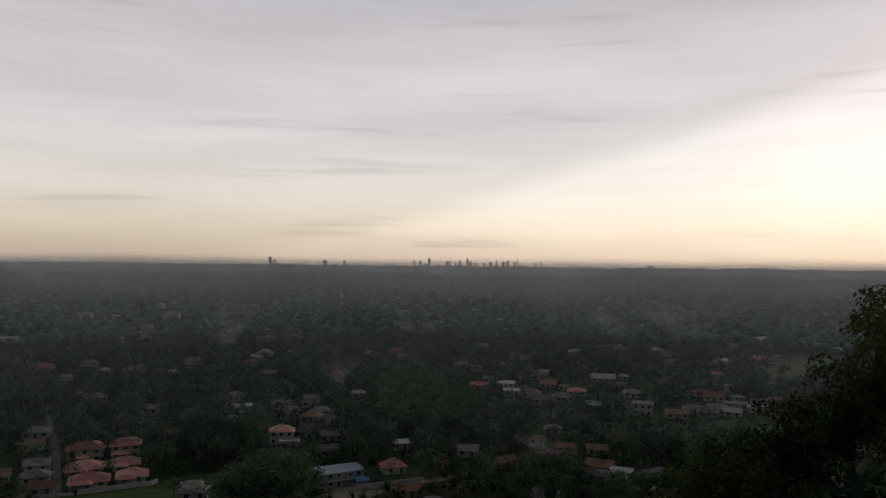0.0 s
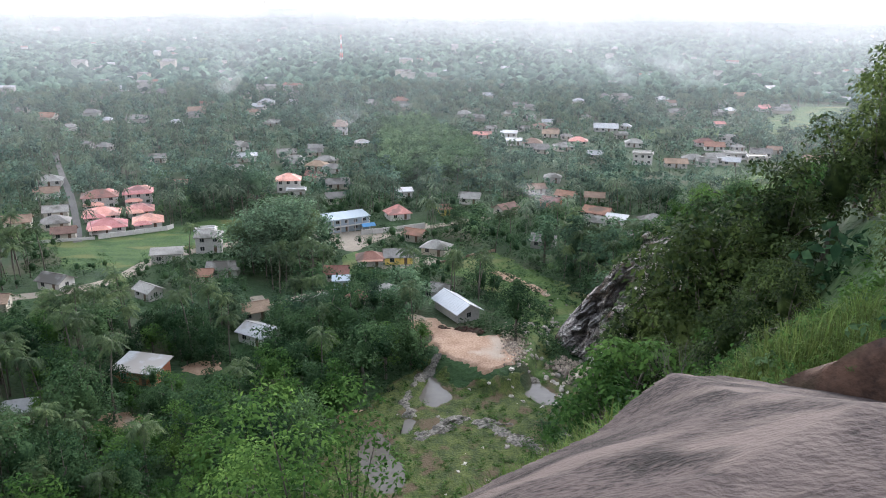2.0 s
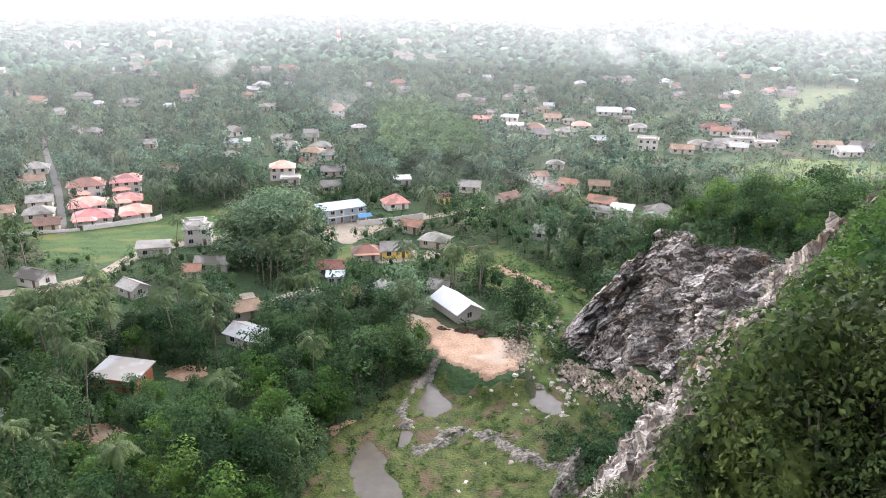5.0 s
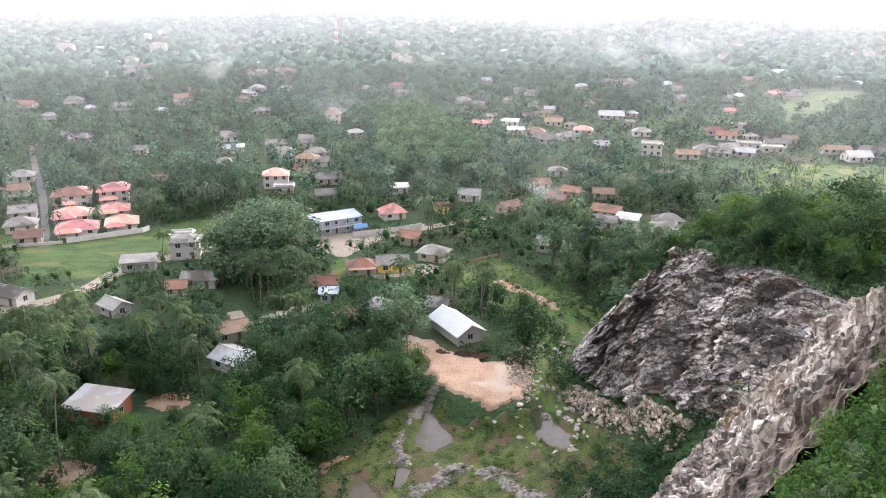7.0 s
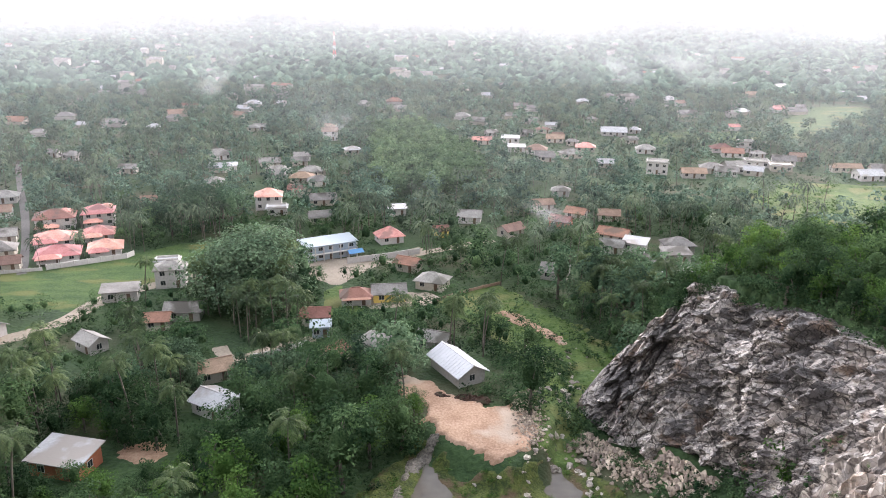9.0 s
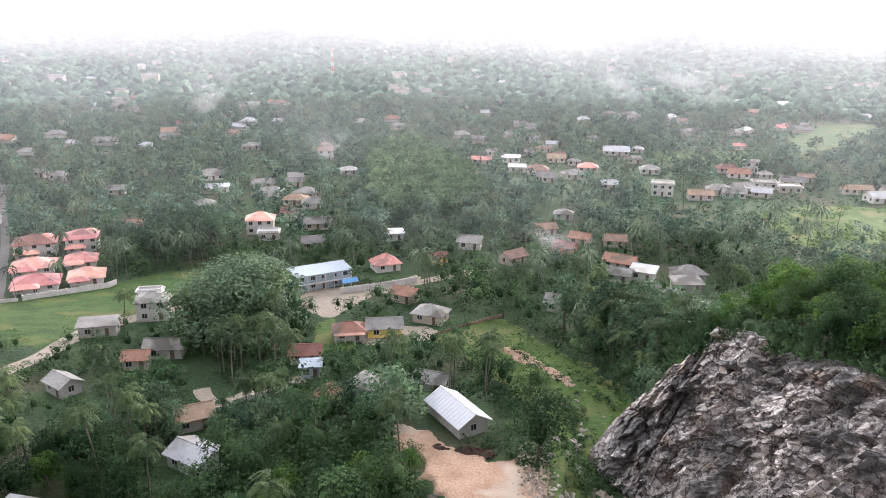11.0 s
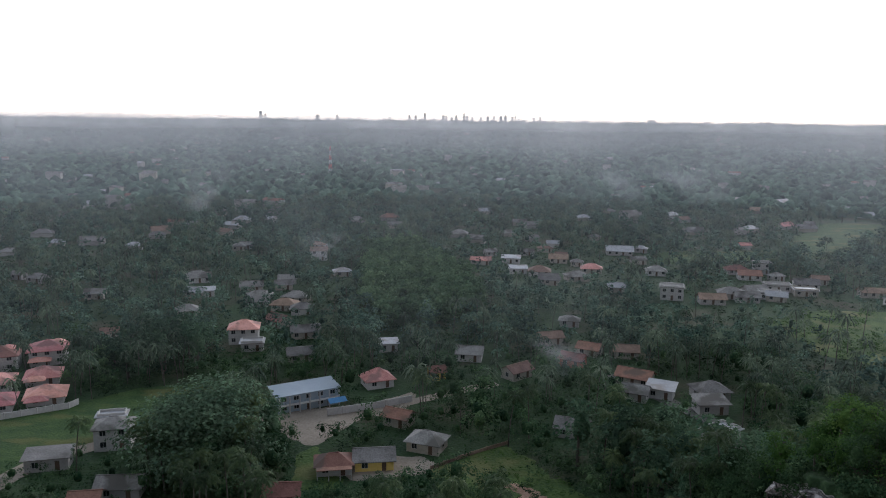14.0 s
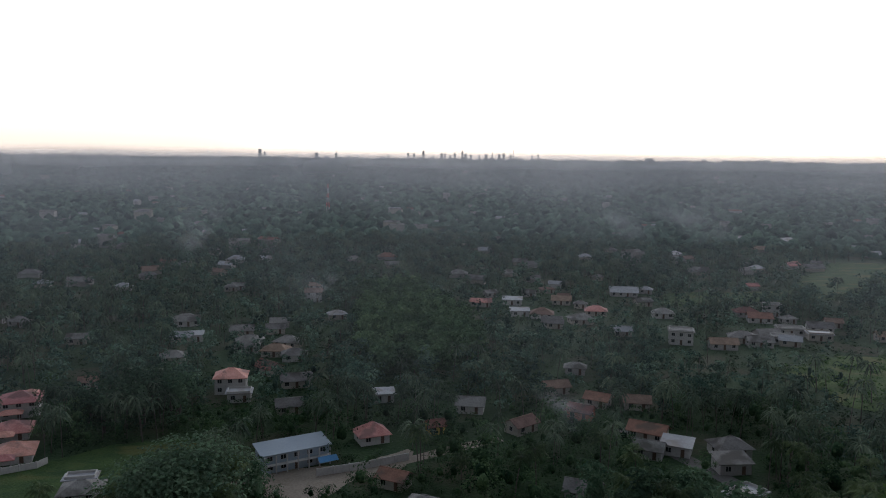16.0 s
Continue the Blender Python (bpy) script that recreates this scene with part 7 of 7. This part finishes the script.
    fine = crown_leaves(np.random.RandomState(140), make_clumps(np.random.RandomState(141), 1.0, 0.7, 7, 0.2), 170, 0.078, 0.8)
    S = []
    for i in range(260):
        bx = rr.uniform(3.5, 16)
        by = dome_edge(bx) + rr.uniform(1.2, 7)
        S.append((bx, by, float(land(bx, by)) - 0.05, rr.uniform(0.3, 0.75), rr.uniform(0.6, 1.1), rr.rand() * 6.28))
    for i in range(170):
        bx, by = rr.uniform(4.5, 15), rr.uniform(30, 34)
        S.append((bx, by, float(land(bx, by)) + 0.2, rr.uniform(0.08, 0.4), 0.8, rr.rand() * 6.28))
    for i in range(900):
        bx, by = rr.uniform(11, 36), rr.uniform(58, 86)
        if inside(bx, by, SPUR_PLAN) or (inside(bx, by, DARK_PLAN) and (rr.rand() < 0.6 or by > 78)):
            continue
        S.append((bx, by, float(land(bx, by)) - 0.1, rr.uniform(0.8, 2.2), rr.uniform(0.7, 1.1), rr.rand() * 6.28))
    for i in range(220):
        bx, by = rr.uniform(5, 15), rr.uniform(37, 43.5)
        S.append((bx, by, float(land(bx, by)) - 0.1, rr.uniform(0.5, 1.1), rr.uniform(0.7, 1.1), rr.rand() * 6.28))
    for i in range(620):
        bx, by = rr.uniform(12.5, 27), rr.uniform(62, 79)
        if inside(bx, by, DARK_PLAN) and by > 76.5:
            continue
        S.append((bx, by, max(float(land(bx, by)), float(hill(bx, by)) - 0.4) - 0.1, rr.uniform(0.9, 1.9), rr.uniform(0.7, 1.1), rr.rand() * 6.28))
    for i in range(70):
        bx, by = rr.uniform(17, 40), rr.uniform(88, 118)
        if inside(bx, by, SPUR_PLAN) and wobble(np.array(bx), np.array(by), 3.0) > 0.1:
            S.append((bx, by, float(min(hill(bx, by), pit_cut(bx, by))) + 0.3, rr.uniform(0.4, 0.9), 0.8, rr.rand() * 6.28))
    scatter("hilltop_shrubs", "small leafy shrubs among the hilltop grass", [(fine[0], fine[1], 0, S)], [M["leaf_light"]], "bush")
    # grass blades
    tv, tq = [], []
    for i in range(7):
        a = i * 0.9 + 0.3 * math.sin(i * 5)
        dx, dy = math.cos(a), math.sin(a)
        out, hi = 0.6 + 0.5 * math.sin(i * 2.3) ** 2, 0.8 + 0.3 * math.cos(i * 1.7)
        b = len(tv)
        for o, h, w in ((0.04, 0, 0.010), (0.12 * out, 0.45 * hi, 0.009), (0.30 * out, 0.74 * hi, 0.006), (0.52 * out, 0.80 * hi, 0.002)):
            tv += [(o * dx - w * dy, o * dy + w * dx, h), (o * dx + w * dy, o * dy - w * dx, h)]
        tq += [(b + 2 * k, b + 2 * k + 1, b + 2 * k + 3, b + 2 * k + 2) for k in range(3)]
    for count, x0, x1, y0, y1, big, thin in ((11000, 1, 15, 28.3, 37, 1.0, 16.0), (2600, 5, 20, 34.5, 39, 1.5, 60.0)):
        gx, gy = rr.uniform(x0, x1, count), rr.uniform(y0, y1, count)
        edge = dome_edge(gx) + 0.2 + 2.6 * smooth01((gx - 4.2) / 1.5) * (1 + 0.5 * wobble(gx, gy, 0.7))
        hum = wobble(gx, gy, 0.55 * big, 2.0)
        m = (gy > edge) & (gx > 1.2) & (rr.rand(count) < np.clip(1.2 - (gy - 30) / thin, 0.1, 1)) & (hum > -0.5)
        P = np.stack([gx[m], gy[m], land(gx[m], gy[m]) - 0.05, big * np.clip(0.52 + 0.36 * hum[m], 0.2, 1.0) * rr.uniform(0.7, 1.25, m.sum()), rr.uniform(0.7, 1.2, m.sum()), rr.uniform(0, 6.28, m.sum())], -1)
        scatter("tall_grass", "tall fresh green grass on the hilltop slope", [(np.array(tv), np.array(tq), 0, P)], [M["grass"]], "grass")
    # dry twigs on the bare soil
    V, F, n_ = [], [], 0
    for i in range(26):
        bx, by = rr.uniform(4.5, 13), rr.uniform(28.5, 33)
        a, ln = rr.rand() * 6.28, rr.uniform(0.25, 1.0)
        bz = float(land(bx, by)) + 0.12
        v_, f_ = tube([(bx, by, bz), (bx + ln * 0.5 * math.cos(a), by + ln * 0.5 * math.sin(a), bz + 0.12 * rr.rand()), (bx + ln * math.cos(a + 0.4), by + ln * math.sin(a + 0.4), bz + 0.1 * rr.rand())], [0.014, 0.011, 0.006], 4)
        V.append(v_)
        F.append(f_ + n_)
        n_ += len(v_)
    tw = new("twigs", mesh_from("twigs", np.concatenate(V), np.concatenate(F), [M["bark"]]))
    tagged(tw, "dry grey twigs lying on bare soil", "twigs", kind="stuff")
    gx, gy = rr.uniform(-20, 26, 2200), rr.uniform(108, 158, 2200)
    m = inside(gx, gy, PIT_FLOOR) & ~inside(gx, gy, POND_A) & ~inside(gx, gy, POND_B) & ~inside(gx, gy, POND_C)
    P = np.stack([gx[m], gy[m], land(gx[m], gy[m]), rr.uniform(0.6, 1.3, m.sum()), rr.uniform(0.6, 1.2, m.sum()), rr.uniform(0, 6.28, m.sum())], -1)
    scatter("quarry_grass", "rough grass and reeds on the quarry floor", [(np.array(tv), np.array(tq), 0, P)], [M["grass"]], "grass")


low_growth()


def bare_shrub(x, y, h, seed):
    """A half-dead shrub of thin pale branches."""
    rr = random.Random(seed)
    V, F, n = [], [], 0

    def grow(p, d, ln, rad, depth):
        nonlocal n
        q = p + d * ln * 0.5 + Vector((rr.uniform(-1, 1), rr.uniform(-1, 1), 0)) * ln * 0.08
        e = p + d * ln + Vector((rr.uniform(-1, 1), rr.uniform(-1, 1), 0.2)) * ln * 0.12
        tv, tf = tube([p, q, e], [rad, rad * 0.8, rad * 0.55], 4)
        V.append(tv)
        F.append(tf + n)
        n += len(tv)
        if depth:
            for k in range(3):
                nd = (d + Vector((rr.uniform(-1, 1), rr.uniform(-1, 1), rr.uniform(-0.3, 0.7))) * 0.75).normalized()
                grow(p.lerp(e, rr.uniform(0.5, 1)), nd, ln * rr.uniform(0.5, 0.8), rad * 0.55, depth - 1)
    for k in range(3):
        grow(Vector((0, 0, -0.1)), Vector((rr.uniform(-0.5, 0.5), rr.uniform(-0.5, 0.5), 1)).normalized(), h * 0.42, 0.016 * h / 2, 3)
    ob = new("bare_shrub", mesh_from("bare_shrub", np.concatenate(V), np.concatenate(F), [M["twig"]], smooth=True))
    ob.matrix_world = pose(x, y, float(land(x, y)))
    tagged(ob, "half-dead shrub with thin pale bare branches", "shrub", "bare shrubs on the hilltop")


for x, y, h, s in ((6.8, 39.5, 2.2, 1), (13.5, 39.5, 2.4, 4)):
    bare_shrub(x, y, h, s)

# ---------------------------------------------------------------- far things


def mast(x, y, h):
    """Red and white lattice telecom mast."""
    e = new("telecom_mast")
    e.matrix_world = pose(x, y, float(land(x, y)))
    tagged(e, "tall red and white lattice telecom mast", "tower")
    n = 7
    for i in range(n):
        z0, z1 = h * i / n, h * (i + 1) / n
        w0, w1 = 2.2 * (1 - 0.75 * i / n), 2.2 * (1 - 0.75 * (i + 1) / n)
        V, F = [], []
        C0 = [Vector((a * w0, b * w0, z0)) for a, b in ((-1, -1), (1, -1), (1, 1), (-1, 1))]
        C1 = [Vector((a * w1, b * w1, z1)) for a, b in ((-1, -1), (1, -1), (1, 1), (-1, 1))]
        bars = []
        for k in range(4):
            j = (k + 1) % 4
            bars += [(C0[k], C1[k], 0.16), (C0[k], C1[j], 0.1), (C0[j], C1[k], 0.1), (C1[k], C1[j], 0.1)]
        for a, b, t in bars:
            d = (b - a).normalized()
            s = d.orthogonal().normalized() * t
            u = d.cross(s).normalized() * t
            m_ = len(V)
            for p in (a, b):
                V += [p + s, p + u, p - s, p - u]
            F += [(m_ + q, m_ + (q + 1) % 4, m_ + 4 + (q + 1) % 4, m_ + 4 + q) for q in range(4)]
        part("lattice_section", mesh_from("lattice_section", V, F, [M["redpaint"] if i % 2 == 0 else M["white"]]), e)
    for k in range(3):
        part("antenna_drum", mesh_from("antenna_drum", *box_arrays(-0.5, 0.5, -0.9, -0.3, 0, 1.4), [M["white"]]), e, "", pose(0, 0, h * (0.8 + 0.05 * k), 0, 0, 120 * k))


mast(-149.5, 1027, 40)


def distant_town():
    """Far roofs: two-slope houses joined as one, too small to pick apart."""
    rr = np.random.RandomState(55)
    V, F, I, n = [], [], [], 0
    for i in range(460):
        d = 560 + 3200 * rr.rand() ** 1.5
        a = math.radians(rr.uniform(-33, 33))
        x, y = d * math.sin(a), 40 + d * math.cos(a)
        if wobble(np.array(x), np.array(y), 60, 2.0) < -0.05 or any(math.hypot(x - hx, y - hy) < hr + 6 for hx, hy, hr in HOUSES):
            continue
        if any(inside(x, y, o) for o in (FAR_FIELD, LEFT_FIELD, FAR_LEFT_FIELD)):
            continue
        big = rr.rand() < 0.12
        w, dd, h = rr.uniform(6, 10) * (1.8 if big else 1), rr.uniform(5, 7), rr.uniform(3, 6) + (5 if big else 0) + (d > 1200) * rr.uniform(0, 5)
        c, s = math.cos(rr.uniform(-0.6, 0.6)), math.sin(rr.uniform(-0.6, 0.6))
        z = float(land(x, y)) + (2 if d > 900 else 0)
        bv, bf = box_arrays(-w / 2, w / 2, -dd / 2, dd / 2, -3, h)
        rv, rf = roof_arrays(w, dd, h, dd * 0.22, 0.5, "gable")
        for vv, ff, mi in ((bv, bf, rr.choice([0, 1, 1])), (rv, rf, rr.choice([2, 3, 3, 3, 3, 4]))):
            V += [(x + p[0] * c - p[1] * s, y + p[0] * s + p[1] * c, z + p[2]) for p in vv]
            F += [tuple(k + n for k in q) for q in ff]
            I += [mi] * len(ff)
            n += len(vv)
    ob = new("distant_roofs", mesh_from("distant_roofs", V, F, [M["cream"], M["greywall"], M["roof_red"], M["roof_grey"], M["roof_white"]], I))
    tagged(ob, "scattered pale roofs and walls among distant trees", "buildings", kind="stuff")


distant_town()


def skyscraper(px, w, h, step=0.0, spire=0.0, dist=4600.0):
    """A far tower. px: bearing as the sideways slope, w and h in metres."""
    x, y = px * dist, dist + 22
    e = new("skyscraper")
    z = float(land(x, y))
    e.matrix_world = pose(x, y, z)
    tagged(e, "hazy grey tower block in the distant city", "building", "distant skyline")
    part("tower", mesh_from("tower", *box_arrays(-w / 2, w / 2, -w / 2, w / 2, -20, h), [M["city"]]), e)
    if step:
        part("upper_tower", mesh_from("upper_tower", *box_arrays(-w * 0.3, w * 0.3, -w * 0.3, w * 0.3, h + 0.01, h + step), [M["city"]]), e)
    if spire:
        part("spire", mesh_from("spire", *box_arrays(-1.2, 1.2, -1.2, 1.2, h + step + 0.02, h + step + spire), [M["city"]]), e)


for px, w, h, st, sp in ((-0.246, 16, 58, 0, 0), (-0.240, 10, 40, 4, 0), (-0.212, 9, 22, 0, 6), (-0.198, 9, 30, 0, 5), (-0.172, 20, 44, 0, 0), (-0.146, 12, 44, 4, 0), (-0.158, 24, 22, 0, 0), (-0.130, 22, 28, 0, 0)):
    skyscraper(px, w, h, st, sp)
for px, w, h, st, sp in ((-0.118, 9, 36, 0, 0), (-0.086, 14, 26, 0, 0), (-0.078, 14, 32, 6, 0), (-0.052, 12, 46, 0, 0), (-0.044, 14, 44, 0, 0), (-0.032, 14, 56, 6, 0), (-0.020, 12, 30, 0, 0)):
    skyscraper(px, w, h, st, sp)
for px, w, h, st, sp in ((-0.008, 16, 48, 0, 0), (-0.004, 10, 44, 4, 0), (0.003, 12, 36, 0, 0), (0.009, 12, 44, 8, 0), (0.019, 11, 58, 6, 0), (0.023, 16, 46, 0, 0), (0.030, 12, 38, 0, 0), (0.041, 10, 36, 0, 0)):
    skyscraper(px, w, h, st, sp)
for px, w, h, st, sp in ((0.050, 16, 42, 0, 0), (0.058, 9, 40, 14, 0), (0.067, 16, 44, 0, 0), (0.073, 14, 48, 0, 0), (0.082, 12, 42, 0, 0), (0.086, 6, 44, 0, 26), (0.110, 12, 40, 0, 0), (0.118, 10, 44, 4, 0)):
    skyscraper(px, w, h, st, sp)
for px, w, h, st, sp in ((-0.40, 8, 20, 0, 0), (-0.315, 4, 48, 0, 4), (-0.30, 4, 46, 0, 0), (0.17, 18, 16, 0, 0), (0.263, 40, 26, 0, 0), (0.09, 10, 30, 0, 0), (0.125, 18, 20, 0, 0)):
    skyscraper(px, w, h, st, sp)


def veil(radius, amount, low, top, white=0.58, cool=0.0):
    """A curved translucent sheet added across the plain to imitate distance haze, faded at its foot."""
    V, F = [], []
    n = 96
    for i in range(n + 1):
        a = radians(-80 + 160 * i / n)
        rad = radius * (1 + 0.10 * math.sin(i * 0.37 + radius) + 0.05 * math.sin(i * 0.83 + 2 * radius))
        for z in (-5, top * 0.5, top):
            V.append((rad * math.sin(a), 40 + rad * math.cos(a), z))
        if i:
            k = 3 * i
            F += [(k - 3, k, k + 1, k - 2), (k - 2, k + 1, k + 2, k - 1)]
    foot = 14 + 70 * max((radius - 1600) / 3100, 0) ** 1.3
    ob = new("haze_sheet", mesh_from("haze_sheet", V, F, [veil_material("mist", amount, low, top, white, cool, foot)], smooth=True))
    tagged(ob, "translucent sheet standing in for haze over the plain", "mist", kind="stuff")


# stacked sheets build up the haze, denser with distance
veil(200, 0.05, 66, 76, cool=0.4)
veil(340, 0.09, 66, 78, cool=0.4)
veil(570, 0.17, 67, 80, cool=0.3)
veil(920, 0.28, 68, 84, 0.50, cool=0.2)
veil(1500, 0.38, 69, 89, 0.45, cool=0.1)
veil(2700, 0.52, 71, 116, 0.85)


def smoke_material():
    """Drifting smoke: thin lit scatter that frays at its edges."""
    m = bpy.data.materials.new("smoke")
    m.use_nodes = True
    nt = m.node_tree
    nt.nodes.clear()
    N, L = nt.nodes.new, nt.links.new
    out, mix, tr = N("ShaderNodeOutputMaterial"), N("ShaderNodeMixShader"), N("ShaderNodeBsdfTransparent")
    both, di, tl = N("ShaderNodeMixShader"), N("ShaderNodeBsdfDiffuse"), N("ShaderNodeBsdfTranslucent")
    for s in (di, tl):
        s.inputs[0].default_value = (0.88, 0.90, 0.93, 1)
    both.inputs[0].default_value = 0.5
    L(di.outputs[0], both.inputs[1])
    L(tl.outputs[0], both.inputs[2])
    tc = N("ShaderNodeTexCoord")
    sub_ = N("ShaderNodeVectorMath")
    sub_.operation = "SUBTRACT"
    sub_.inputs[1].default_value = (0.5, 0.5, 0.42)
    L(tc.outputs["Generated"], sub_.inputs[0])
    mp = N("ShaderNodeMapping")
    mp.inputs["Scale"].default_value = (2.0, 0.0, 2.0)
    L(sub_.outputs[0], mp.inputs[0])
    ln = N("ShaderNodeVectorMath")
    ln.operation = "LENGTH"
    L(mp.outputs[0], ln.inputs[0])
    fall = N("ShaderNodeMapRange")
    fall.interpolation_type = "SMOOTHSTEP"
    fall.inputs["From Min"].default_value, fall.inputs["From Max"].default_value = 0.05, 0.95
    fall.inputs["To Min"].default_value, fall.inputs["To Max"].default_value = 1, 0
    L(ln.outputs["Value"], fall.inputs[0])
    nz = N("ShaderNodeTexNoise")
    nz.inputs["Scale"].default_value, nz.inputs["Detail"].default_value = 3.2, 5
    L(tc.outputs["Generated"], nz.inputs[0])
    nr = N("ShaderNodeMapRange")
    nr.inputs["From Min"].default_value, nr.inputs["From Max"].default_value = 0.32, 0.72
    nr.inputs["To Min"].default_value, nr.inputs["To Max"].default_value = 0.0, 0.30
    L(nz.outputs[0], nr.inputs[0])
    mul = N("ShaderNodeMath")
    mul.operation = "MULTIPLY"
    L(fall.outputs[0], mul.inputs[0])
    L(nr.outputs[0], mul.inputs[1])
    L(mul.outputs[0], mix.inputs[0])
    L(tr.outputs[0], mix.inputs[1])
    L(both.outputs[0], mix.inputs[2])
    L(mix.outputs[0], out.inputs[0])
    return m


SMOKE = smoke_material()


def smoke(x, y, w, h, lean, label):
    """A plume that rises from a fire and leans with the air."""
    V, F = [], []
    for i in range(11):
        t = i / 10
        for j in range(9):
            u = j / 8 - 0.5
            V.append((u * w * (0.35 + 0.9 * t) + lean * t * t, 3 * math.sin(3 * u + 4 * t), h * t))
            if i and j:
                k = i * 9 + j
                F.append((k, k - 1, k - 10, k - 9))
    ob = new("smoke_plume", mesh_from("smoke_plume", V, F, [SMOKE], smooth=True))
    ob.matrix_world = pose(x, y, float(land(x, y)) + 1)
    tagged(ob, label, "smoke", "smoke from garden fires", "stuff")


smoke(-188, 610, 60, 50, 18, "white smoke drifting from a fire among trees")
smoke(37, 281, 20, 15, -9, "bluish smoke from a fire between houses")
smoke(159, 700, 60, 45, -25, "pale smoke haze above distant trees")
smoke(225, 690, 110, 50, -40, "wide pale smoke above distant trees")
smoke(-190, 1750, 190, 90, 120, "broad white smoke on the far plain")
smoke(-70, 450, 30, 22, 10, "thin smoke over a garden")
